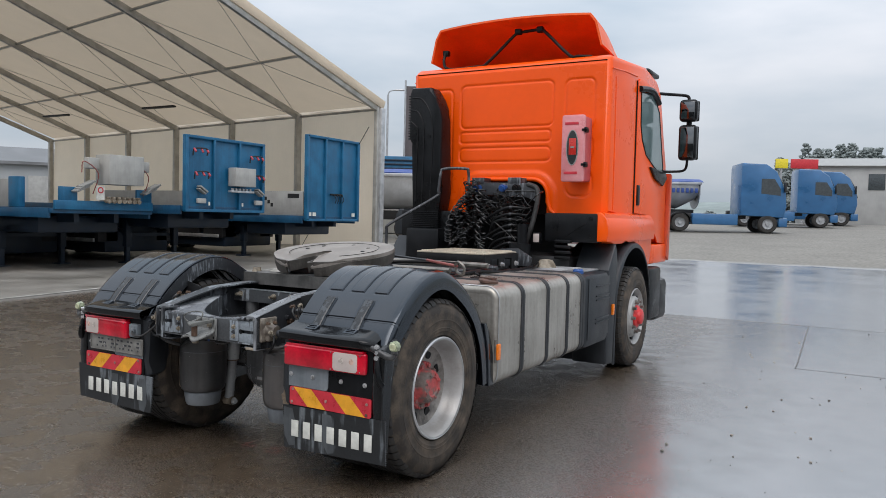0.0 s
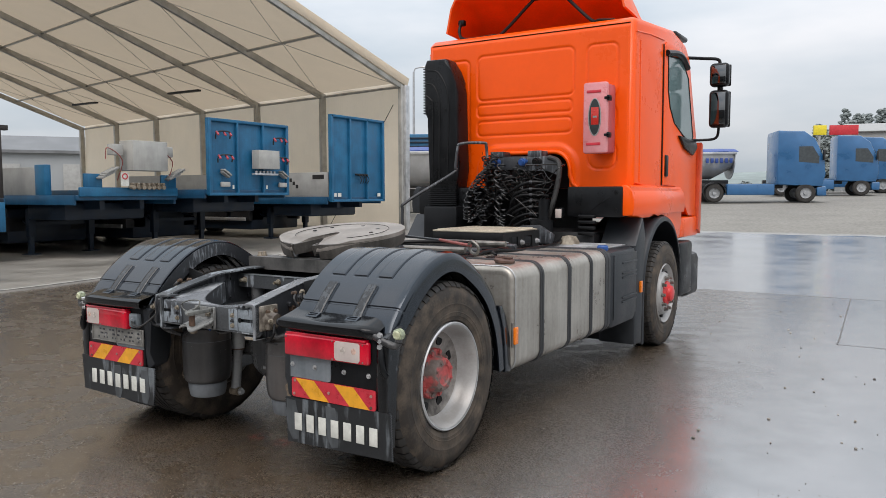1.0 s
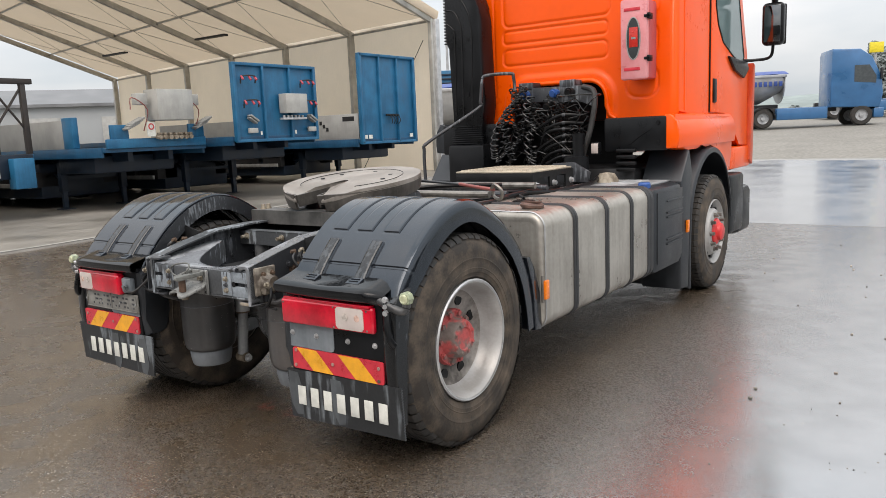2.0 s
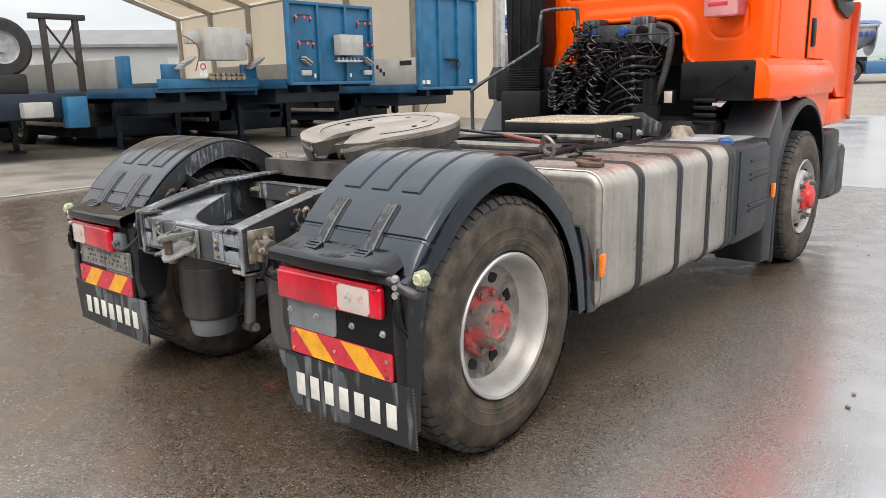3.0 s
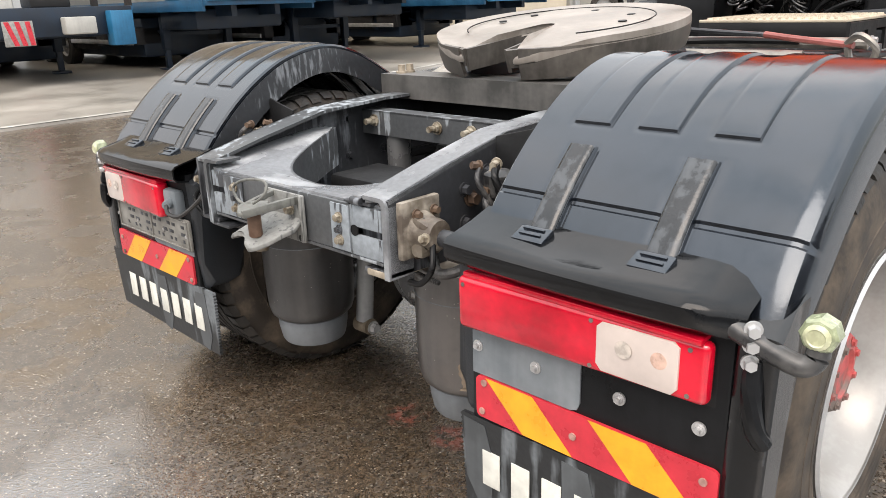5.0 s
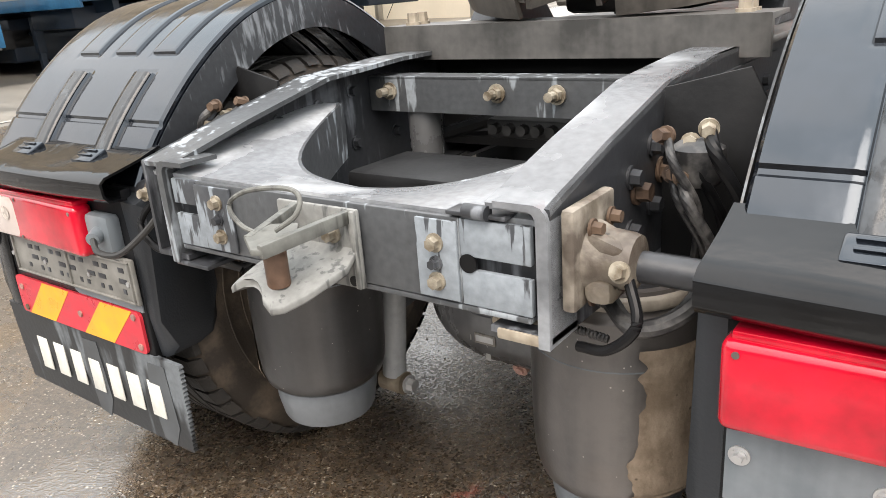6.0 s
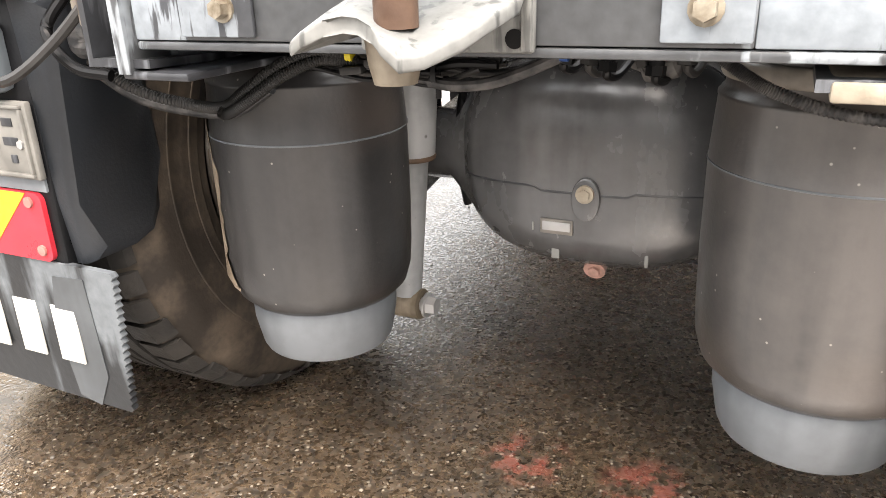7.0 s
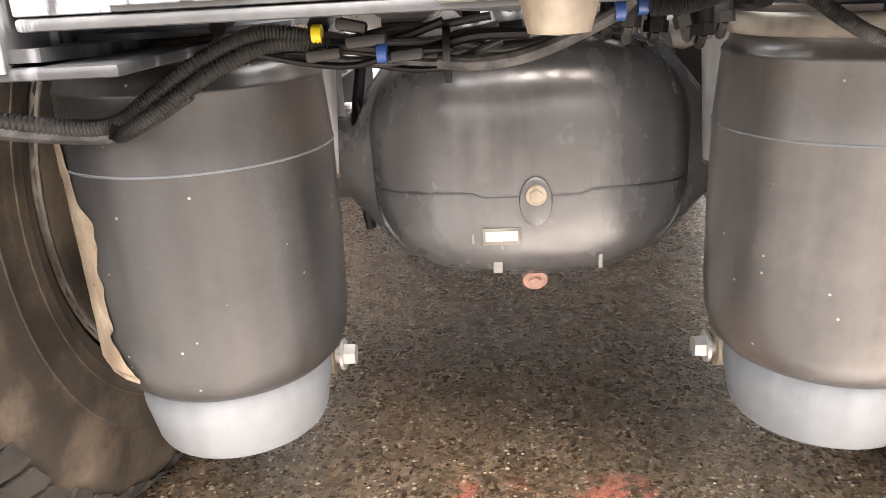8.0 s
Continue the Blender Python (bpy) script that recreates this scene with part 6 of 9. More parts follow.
    bmesh.ops.create_icosphere(bm, subdivisions=3, radius=0.016, matrix=Matrix.Translation(c) @ Matrix.Diagonal((1.4, 0.8, 0.8, 1)))
    part("cast_boss", bm, M_axle, cover)
    # top hump of the drive head and its clamps
    bm = BM()
    lathe(bm, [(0.175, 0.0), (0.165, 0.05), (0.13, 0.085), (0.0, 0.09)], Matrix.Translation((0.035, 0.09, 0.62)), 32)
    part("drive_head", bm, M_axle, ax)
    bm = BM()
    tube(bm, [(-0.195, -0.03, 0.64), (-0.205, -0.045, 0.56), (-0.205, -0.045, 0.47), (-0.2, -0.03, 0.40)], 0.008, 8, 5)
    part("breather_pipe", bm, M_cable, ax)
    for s in (1, -1):
        bm = BM()
        M = Matrix(((0, 0, s, s * 0.63), (1, 0, 0, 0), (0, 1, 0, 0.5), (0, 0, 0, 1)))
        lathe(bm, [(0.0, 0), (0.235, 0.0), (0.245, 0.02), (0.245, 0.14), (0.0, 0.15)], M, 40)
        part("brake_drum", bm, M_rimin, ax, "dusty brake drum")
        # added ring in tyre colour that covers the dark gap inside the wheel
        bm = BM()
        Ms2 = Matrix(((0, 0, s, s * 0.572 + (0.035 if s < 0 else 0.0)), (1, 0, 0, -0.005), (0, 1, 0, 0.497), (0, 0, 0, 1)))
        lathe(bm, [(0.10, 0.006), (0.10, 0.0), (0.262, -0.004), (0.285, 0.004), (0.285, 0.010)], Ms2, 56)
        part("tyre_fill_ring", bm, M_rubber, ax, "brown ring added to fill out the inner tyre wall", angle=60)
        bm = BM()
        plate(bm, [(-0.30, 0.245), (-0.10, 0.35), (0.12, 0.36), (0.5, 0.42), (0.5, 0.50), (0.10, 0.44), (-0.12, 0.42), (-0.22, 0.36), (-0.30, 0.29)],
              Matrix(((0, 0, 1, s * 0.40 - 0.05), (1, 0, 0, 0), (0, 1, 0, 0), (0, 0, 0, 1))), 0.09, 0.01)
        part("spring_beam", bm, M_axle, ax)


M_drain = mat("drain_plug_paint", (0.42, 0.24, 0.195), 0.5, var=0.3, scale=60)
rear_axle()


M_collar = mat("dusty_clamp_ring", (0.10, 0.088, 0.074), 0.5, color2=(0.26, 0.235, 0.20), scale=12, fine=80, bump=0.1)


def air_bellows(x, y, rubber, collar):
    b = tagged(new("air_bellows"), "black rubber air spring on a pale piston")
    b.parent = truck
    M = Matrix.Translation((x, y, 0))
    if collar:
        shoulder = [(0.090, 0.712), (0.128, 0.706), (0.130, 0.676), (0.131, 0.669), (0.134, 0.666)]
        bead = [(0.129, 0.700), (0.1345, 0.699), (0.1365, 0.695), (0.1365, 0.683), (0.1345, 0.679), (0.129, 0.678)]
    else:
        shoulder = [(0.090, 0.712), (0.112, 0.708), (0.121, 0.700), (0.121, 0.690), (0.116, 0.684), (0.127, 0.678), (0.134, 0.670)]
        bead = [(0.119, 0.708), (0.127, 0.706), (0.130, 0.702), (0.127, 0.698), (0.122, 0.6965), (0.126, 0.695), (0.129, 0.691), (0.126, 0.687), (0.117, 0.686)]
    bm = BM()
    lathe(bm, shoulder + [(0.1365, 0.662), (0.1378, 0.661), (0.1378, 0.658), (0.1372, 0.656), (0.140, 0.612), (0.1415, 0.590), (0.142, 0.588), (0.142, 0.584), (0.1415, 0.582), (0.1415, 0.48), (0.1395, 0.405), (0.137, 0.371), (0.130, 0.347), (0.118, 0.335), (0.100, 0.331)], M, 56)
    part("bellows", bm, rubber, b, angle=60)
    bm = BM()
    lathe(bm, [(0.1415, 0.5882), (0.1430, 0.5875), (0.1430, 0.5858), (0.1415, 0.5850)], M, 56)
    part("mould_line", bm, M_cone, b)
    bm = BM()
    lathe(bm, bead, M, 48)
    part("bead_ring", bm, M_collar if collar else M_rubber, b, "dusty clamping ring", angle=60)
    bm = BM()
    lathe(bm, [(0.104, 0.344), (0.112, 0.336), (0.111, 0.300), (0.103, 0.258), (0.099, 0.250), (0.093, 0.250), (0.0, 0.253)], M, 48)
    part("piston", bm, M_cone, b, "pale grey plastic piston", angle=60)
    bm = BM()
    lathe(bm, [(0.0, 0.714), (0.118, 0.714), (0.118, 0.700), (0.0, 0.700)], M, 32)
    part("top_plate", bm, M_frame, b)
    return b


air_bellows(-0.332, -0.30, M_bag, False)
air_bellows(0.362, -0.30, M_bagdusty, True)


def dirt_skin():
    """Tan clay dried on the outer flank of the bellows."""
    for x, a0, sweep in ((-0.332, 160, 92), (0.362, 12, -82)):
        bm = BM()
        rows = []
        for i in range(48):
            f = i / 47
            z = 0.362 + 0.26 * f
            row = []
            for k in range(9):
                e = 0.5 + 0.5 * noise.noise(Vector((x * 9, z * 17, 0.3))) + 0.22 * noise.noise(Vector((x * 5, z * 60, 1.3)))
                a = radians(a0 + sweep * (0.62 + 0.30 * e + 0.12 * (1 - f)) * k / 8)
                r = (0.1425 if z < 0.574 else 0.1436) + 0.0022 * math.sin(math.pi * k / 8) - (0.004 if z < 0.372 else 0)
                row.append((x + r * math.cos(a), -0.30 + r * math.sin(a), z))
            rows.append(row)
        sheet(bm, rows)
        part("dried_clay", bm, M_clay, truck, "tan dried clay on the air spring")


def damper(x, s):
    d = tagged(new("shock_absorber"), "grey telescopic shock absorber")
    d.parent = truck
    y = -0.125
    top, mid, low = Vector((x - s * 0.013, y + 0.015, 0.74)), Vector((x + s * 0.001, y + 0.006, 0.50)), Vector((x + s * 0.022, y, 0.235))
    bm = BM()
    cyl(bm, top, mid, 0.040, n=24)
    part("upper_tube", bm, M_cone2, d)
    bm = BM()
    cyl(bm, mid, low + Vector((0, 0, 0.02)), 0.029, n=24)
    part("lower_tube", bm, M_cone2, d)
    bm = BM()
    lathe(bm, [(0.0405, 0), (0.042, 0.004), (0.0405, 0.008), (0.03, 0.008), (0.03, 0)], Matrix.Translation(mid - Vector((0, 0, 0.002))), 24)
    part("rust_ring", bm, M_rust, d)
    bm = BM()
    cyl(bm, low + Vector((-0.032, 0, 0)), low + Vector((0.032, 0, 0)), 0.028, n=20)
    part("eye", bm, M_tan, d)
    bm = BM()
    cyl(bm, low + Vector((-s * 0.03, 0, 0)), low + Vector((-s * 0.058, 0, 0)), 0.013, n=12)
    bolt(bm, low + Vector((-s * 0.04, 0, 0)), (-s, 0, 0), 0.017, 0.016)
    part("pivot_bolt", bm, M_alu2, d)


M_cone2 = mat("grey_damper_paint", (0.19, 0.198, 0.203), 0.45, color2=(0.33, 0.342, 0.348), scale=7, streak=0.5)
speckle(M_cone2, 45.0, 0.10, (0.045, 0.04, 0.036))
damper(-0.262, -1)
damper(0.300, 1)


def under_looms():
    """Corrugated looms, cable bundles and air fittings under the rear beam."""
    rnd = random.Random(23)
    for pts, r, rib, m in (
        ([(-0.52, -0.50, 0.700), (-0.47, -0.48, 0.660), (-0.40, -0.462, 0.641), (-0.345, -0.462, 0.640), (-0.31, -0.462, 0.660), (-0.26, -0.460, 0.690), (-0.21, -0.455, 0.709), (-0.164, -0.45, 0.704)], 0.0064, 0.0016, M_loom),
        ([(-0.345, -0.470, 0.636), (-0.335, -0.468, 0.633), (-0.30, -0.468, 0.651), (-0.25, -0.464, 0.681), (-0.20, -0.455, 0.700), (-0.15, -0.45, 0.698)], 0.0060, 0.0016, M_loom),
        ([(-0.53, -0.49, 0.690), (-0.47, -0.475, 0.650), (-0.40, -0.455, 0.633), (-0.34, -0.450, 0.634), (-0.28, -0.45, 0.665)], 0.0095, 0.0, M_dustyhose),
        ([(0.26, -0.42, 0.735), (0.31, -0.45, 0.730), (0.36, -0.46, 0.722), (0.42, -0.47, 0.712)], 0.0065, 0.0016, M_loom),
        ([(0.225, -0.455, 0.722), (0.240, -0.47, 0.713), (0.262, -0.472, 0.698), (0.288, -0.470, 0.684), (0.34, -0.468, 0.668), (0.42, -0.47, 0.660)], 0.0052, 0.0014, M_dustyhose),
        ([(0.115, -0.45, 0.714), (0.145, -0.45, 0.715), (0.172, -0.45, 0.722), (0.21, -0.45, 0.735)], 0.0062, 0.0015, M_loom),
    ):
        bm = BM()
        tube(bm, pts, r, 10, 30 if rib else 8, rib)
        part("wiring_loom" if rib else "brake_hose", bm, m, truck)
    # a bundle of leads with taped joints and plugs, tied together
    for k in range(11):
        bm = BM()
        a, b = rnd.uniform(-0.22, -0.17), rnd.uniform(-0.055, 0.02)
        z = 0.684 + 0.0028 * k
        y = -0.452 + rnd.uniform(-0.004, 0.040)
        pts = [(a + (b - a) * f, y + rnd.uniform(-0.006, 0.006), z + rnd.uniform(-0.006, 0.006) - 0.010 * math.sin(math.pi * f)) for f in (0.0, 0.25, 0.5, 0.75, 1.0)]
        tube(bm, pts, rnd.uniform(0.0028, 0.0052), 8, 6)
        part("brake_hose", bm, (M_cable, M_loom, M_dustyhose)[k % 3], truck)
    for x, y, z, w in ((-0.155, -0.458, 0.690, 0.030), (-0.118, -0.462, 0.700, 0.034), (-0.085, -0.460, 0.687, 0.028), (-0.130, -0.456, 0.712, 0.026)):
        bm = BM()
        box(bm, (x, y, z), (w, 0.014, 0.010), 0.003, Matrix.Rotation(radians(rnd.uniform(-14, 14)), 3, "Y"))
        part("cable_plug", bm, M_loom, truck, "black cable plug")
    bm = BM()
    lathe(bm, [(0.017, -0.003), (0.019, -0.003), (0.019, 0.003), (0.017, 0.003)], Matrix.Translation((-0.052, -0.446, 0.690)) @ Matrix.Rotation(radians(90), 4, "Y"), 16, True)
    box(bm, (-0.052, -0.450, 0.670), (0.006, 0.004, 0.018), 0.001)
    part("cable_tie", bm, M_cable, truck)
    # the thick dusty air line that sweeps up to the valves
    for pts, r in (([(-0.060, -0.455, 0.680), (-0.03, -0.457, 0.677), (0.01, -0.457, 0.681), (0.05, -0.455, 0.694), (0.085, -0.452, 0.710), (0.10, -0.45, 0.722)], 0.0066),
                   ([(-0.055, -0.440, 0.695), (-0.01, -0.440, 0.688), (0.05, -0.435, 0.695), (0.10, -0.43, 0.712)], 0.0045)):
        bm = BM()
        tube(bm, pts, r, 10, 7)
        part("brake_hose", bm, M_dustyhose, truck, "dusty black air line")
    # elbows and valves that hang behind the beam
    for k, (x, y, z) in enumerate(((0.088, -0.43, 0.706), (0.108, -0.41, 0.703), (0.128, -0.42, 0.698), (0.150, -0.39, 0.700), (0.172, -0.40, 0.692), (0.196, -0.37, 0.700))):
        bm = BM()
        lean = rnd.uniform(-0.010, 0.010)
        cyl(bm, (x, y, z + 0.026), (x + lean, y - 0.003, z + 0.002), 0.0085, n=12)
        cyl(bm, (x + lean, y - 0.003, z + 0.004), (x + lean * 1.5, y - 0.004, z - 0.006), 0.0105, n=6)
        tube(bm, [(x + lean * 1.5, y - 0.004, z - 0.004), (x + lean * 1.8, y + 0.004, z - 0.012), (x + lean * 2 + 0.006, y + 0.030, z - 0.014 - 0.004 * (k % 2)), (x + lean * 2 + 0.014, y + 0.09, z + 0.004)], 0.0048, 8, 5)
        part("hose_fitting", bm, (M_cable, M_loom)[k % 2], truck, "air line elbow")
    for x, y, z, r in ((0.172, -0.36, 0.694, 0.020), (0.150, -0.33, 0.706, 0.024)):
        bm = BM()
        lathe(bm, [(0.0, -0.024), (r * 0.7, -0.023), (r, -0.014), (r, 0.012), (r * 0.6, 0.020), (0.0, 0.022)], Matrix.Translation((x, y, z)) @ Matrix.Rotation(radians(70), 4, "Y"), 16)
        part("relay_valve", bm, M_dustyhose, truck, "dusty relay valve")
    # lines that run forward above the drive head
    for k in range(12):
        bm = BM()
        x = -0.24 + 0.045 * k
        pts = [(x + rnd.uniform(-0.03, 0.03), -0.42 + 0.14 * f + rnd.uniform(-0.01, 0.01), 0.722 + rnd.uniform(-0.012, 0.026)) for f in range(5)]
        tube(bm, pts, rnd.uniform(0.006, 0.012), 8, 5)
        part("air_line", bm, (M_cable, M_loom)[k % 2], truck)
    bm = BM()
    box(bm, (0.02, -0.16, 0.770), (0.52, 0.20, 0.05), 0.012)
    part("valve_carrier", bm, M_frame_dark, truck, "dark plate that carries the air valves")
    for x, y, z, m in ((-0.160, -0.452, 0.706, M_yellow), (0.090, -0.454, 0.713, M_bluecap), (0.112, -0.434, 0.716, M_bluecap), (0.135, -0.43, 0.715, M_bluecap), (-0.105, -0.464, 0.690, M_bluecap)):
        bm = BM()
        cyl(bm, (x - 0.004, y, z), (x + 0.004, y, z), 0.0085, n=12)
        part("cable_clip", bm, m, truck)


M_dustyhose = mat("dusty_hose", (0.020, 0.020, 0.021), 0.5, color2=(0.11, 0.105, 0.10), scale=30, fine=120, streak=0.5, spread=(0.42, 0.72))


def rail_side_gear(s, dx):
    """Brackets, valves and hoses between the frame rail and the fender."""
    rnd = random.Random(41 if s > 0 else 43)
    x0 = s * 0.412 + dx
    bm = BM()
    plate(bm, [(0.0, 0.66), (0.172, 0.66), (0.172, 0.90), (0.12, 1.00), (0.0, 0.97)], Matrix(((s, 0, 0, x0), (0, 0, -1, -0.245), (0, 1, 0, 0), (0, 0, 0, 1))), 0.008, 0.002)
    part("fender_bracket", bm, M_frame_dark, truck, "dark bracket between rail and fender")
    bm = BM()
    lathe(bm, [(0.0, -0.03), (0.030, -0.028), (0.036, -0.018), (0.036, 0.022), (0.022, 0.032), (0.0, 0.034)], Matrix.Translation((x0 + s * 0.075, -0.33, 0.880)), 20)
    box(bm, (x0 + s * 0.075, -0.30, 0.880), (0.05, 0.06, 0.035), 0.008)
    valve = part("level_valve", bm, M_dustyhose, truck, "dusty levelling valve")
    for k in range(5):
        bm = BM()
        p = Vector((x0 + s * rnd.uniform(0.03, 0.12), -0.34 + rnd.uniform(-0.03, 0.03), rnd.uniform(0.85, 0.95)))
        bolt(bm, p, (rnd.uniform(-0.4, 0.4), -1, rnd.uniform(-0.2, 0.4)), 0.010, 0.018)
        part("hose_union", bm, M_zinc if k % 2 else M_rust, truck, "rusty hose union")
        bm = BM()
        tube(bm, [p, p + Vector((s * 0.02, -0.03, -0.03)), p + Vector((s * 0.045, 0.0, -0.10)), p + Vector((s * rnd.uniform(-0.02, 0.05), 0.06, -0.20))], rnd.uniform(0.006, 0.010), 10, 12)
        part("air_hose", bm, M_cable if k % 2 else M_dustyhose, truck)
    bm = BM()
    tube(bm, [(x0 + s * 0.02, -0.50, 0.735), (x0 + s * 0.07, -0.53, 0.715), (x0 + s * 0.12, -0.50, 0.735), (x0 + s * 0.15, -0.44, 0.800)], 0.012, 10, 7)
    part("air_hose", bm, M_dustyhose, truck, "dusty grey hose")


under_looms()
rail_side_gear(1, 0.0)
rail_side_gear(-1, 0.0)
dirt_skin()

# ---- rear fenders with their lamps, plates and flaps ----
ARCH = [(-0.530, 0.800), (-0.500, 0.850), (-0.455, 0.907), (-0.40, 0.965), (-0.34, 1.018), (-0.27, 1.068), (-0.19, 1.112), (-0.10, 1.142), (-0.02, 1.153), (0.06, 1.147), (0.15, 1.118),
        (0.24, 1.070), (0.33, 1.012), (0.41, 0.945), (0.475, 0.875), (0.53, 0.79), (0.575, 0.70), (0.605, 0.60), (0.625, 0.50), (0.635, 0.42)]


def arch_point(f):
    """A place on the fender's arch, f from 0 at the lamp shelf to 1 at the front foot, with its outward normal."""
    q = f * (len(ARCH) - 1)
    i = min(int(q), len(ARCH) - 2)
    t = q - i
    a, b = Vector(ARCH[i]), Vector(ARCH[i + 1])
    p0, p3 = Vector(ARCH[max(i - 1, 0)]), Vector(ARCH[min(i + 2, len(ARCH) - 1)])
    p = 0.5 * ((2 * a) + (b - p0) * t + (2 * p0 - 5 * a + 4 * b - p3) * t * t + (3 * a - p0 - 3 * b + p3) * t ** 3)
    d = (b - p0) * (1 - t) + (p3 - a) * t
    n = Vector((-d.y, d.x)).normalized()
    return p, n


M_lip = worn("streaked_fender_edge", (0.020, 0.022, 0.025), (0.13, 0.143, 0.155), 0.35, rough=0.3, scale=9)
RIBS, RIB = (0.722, 0.868, 1.022), 0.043
STRAPS, STRAP = (0.735, 0.985), 0.032
COLS = sorted({*[0.63 + 0.03 * k for k in range(19)], *[c + sg * (w + d) for cs, w in ((RIBS, RIB), (STRAPS, STRAP)) for c in cs for sg in (-1, 1) for d in (-0.009, -0.003, 0.0, 0.004, 0.008)]})


def relief(d):
    """Height of a raised field at the distance d inside its edge: a fine groove outside, then a rounded step."""
    if d <= -0.008:
        return 0.0
    if d < 0.0:
        return -0.0012 * min(1.0, (d + 0.008) / 0.004)
    return -0.0012 + 0.0056 * min(1.0, d / 0.003) + 0.001 * min(1.0, max(0.0, (d - 0.003) / 0.006))


def rear_fender(s, dx):
    """One rear fender with everything that is bolted to it; s the side, dx a small shift."""
    def X(v):
        return s * v + dx

    xi, xo = 0.590, 1.215
    fd = tagged(new("rear_fender"), "wet black plastic rear fender with raised ribs")
    fd.parent = truck
    bm = BM()
    rows = []
    fs = sorted({*[k / 60 for k in range(61)], 0.101, 0.1045, 0.1095, 0.113, *[e + d for e in (0.192, 0.83) for d in (-0.0065, -0.002, 0.0, 0.003, 0.006)], *[0.228 + d for d in (-0.006, -0.003, 0.0, 0.002, 0.0065)]})
    for f in fs:
        p, n = arch_point(f)
        row = []
        edge = [(xi - 0.004, -0.055), (xi - 0.003, -0.03), (xi - 0.001, -0.006), (xi + 0.004, 0.0)]
        ins = [(x, 0.0) for x in COLS]
        lip = 0.105 if f > 0.12 else 0.08 + 0.2 * f
        out = [(xo - 0.030, -0.001), (xo - 0.014, -0.008), (xo - 0.004, -0.022), (xo, -0.045), (xo + 0.002, -lip)]
        for x, h in edge + ins + out:
            rel = 0.0
            if h > -0.001:
                d = max(min(RIB - abs(x - cx), (f - 0.228) * 1.37, (0.83 - f) * 1.37) for cx in RIBS)
                e = max(min(STRAP - abs(x - cx), (0.192 - f) * 1.37, f - 0.01) for cx in STRAPS)
                rel = relief(max(d, e))
            if abs(f - 0.107) < 0.003 and -0.02 < h and rel <= 0.0:
                rel -= 0.0042
            row.append((X(x), p.x + n.x * (h + rel), p.y + n.y * (h + rel)))
        rows.append(row)
    sheet(bm, rows, 0.006)
    part("shell", bm, M_fender, fd, angle=28)
    # inner edge of the shell, streaked with lime
    bm = BM()
    rows = []
    for k in range(56):
        p, n = arch_point(0.03 + 0.82 * k / 55)
        rows.append([(X(xi - 0.006 - 0.004 * j), p.x - n.x * h, p.y - n.y * h) for j, h in enumerate((0.014, 0.04, 0.068, 0.092))])
    sheet(bm, rows, 0.003)
    part("inner_edge", bm, M_lip, fd, "inner fender edge streaked with lime")
    # wet straps over the lower field of the shell, with their buckles
    for cx in STRAPS:
        bm = BM()
        rows = []
        for k in range(13):
            p, n = arch_point(0.012 + 0.176 * k / 12)
            rows.append([(X(cx + u), p.x + n.x * h, p.y + n.y * h) for u, h in ((-0.028, 0.006), (-0.025, 0.0105), (-0.012, 0.0115), (0.0, 0.010), (0.012, 0.0115), (0.025, 0.0105), (0.028, 0.006))])
        sheet(bm, rows, 0.003)
        part("strap", bm, M_wetstrap, fd, "scuffed rubber strap", angle=60)
    for cx in STRAPS:
        bm = BM()
        box(bm, (X(cx), -0.532, 0.852), (0.074, 0.044, 0.014), 0.004, Matrix.Rotation(radians(25), 3, "X"))
        for k in range(2):
            box(bm, (X(cx), -0.540 + 0.014 * k, 0.857 + 0.0065 * k), (0.050, 0.005, 0.006), 0.001, Matrix.Rotation(radians(25), 3, "X"))
        part("buckle", bm, M_fender, fd, "ribbed plastic buckle")
    # lamp shelf
    bm = BM()
    rows = []
    for i in range(21):
        f = i / 20
        x = 0.575 + 0.588 * f
        yb = -0.622 + 0.010 * (2 * f - 1) ** 2 + 0.050 * (max(0.0, f - 0.84) / 0.16) ** 2.5
        drop = 0.020 * (max(0.0, f - 0.86) / 0.14) ** 2
        zz = 0.838 - drop
        dent = 0.006 * math.exp(-((f - 0.45) / 0.16) ** 2)
        rows.append([(X(x), -0.47, zz + 0.034), (X(x), -0.47 + 0.42 * (yb + 0.482), zz + 0.016 - dent), (X(x), -0.47 + 0.8 * (yb + 0.482), zz + 0.004 - dent), (X(x), yb + 0.012, zz - 0.002), (X(x), yb, zz - 0.012), (X(x), yb + 0.002, zz - 0.040), (X(x), yb + 0.012, zz - 0.052), (X(x), yb + 0.05, zz - 0.056)])
    sheet(bm, rows, 0.005)
    part("lamp_shelf", bm, M_shelf, fd, "wet black plastic shelf above the lamp", angle=50)
    # back panel, split into a pale and a dark field
    bm = BM()
    span(bm, (X(0.600), -0.560, 0.365), (X(1.150), -0.535, 0.800), 0.006)
    back = part("back_panel", bm, M_black, fd)
    bm = BM()
    o = [(0.606, 0.648), (0.606, 0.535), (0.852, 0.535), (0.866, 0.541), (0.872, 0.556), (0.872, 0.648)]
    plate(bm, [(X(x), z) for x, z in o], Matrix(((1, 0, 0, 0), (0, 0, -1, -0.5600), (0, 1, 0, 0), (0, 0, 0, 1))), 0.0035)
    part("pale_patch", bm, M_cone3, back, "grey faded patch")
    for x, z in ((0.622, 0.600), (0.770, 0.598), (0.955, 0.598), (1.105, 0.598)):
        bm = BM()
        cyl(bm, (X(x), -0.562, z), (X(x), -0.566, z), 0.0125, n=18)
        bolt(bm, (X(x), -0.566, z), (0, -1, 0), 0.0065, 0.007)
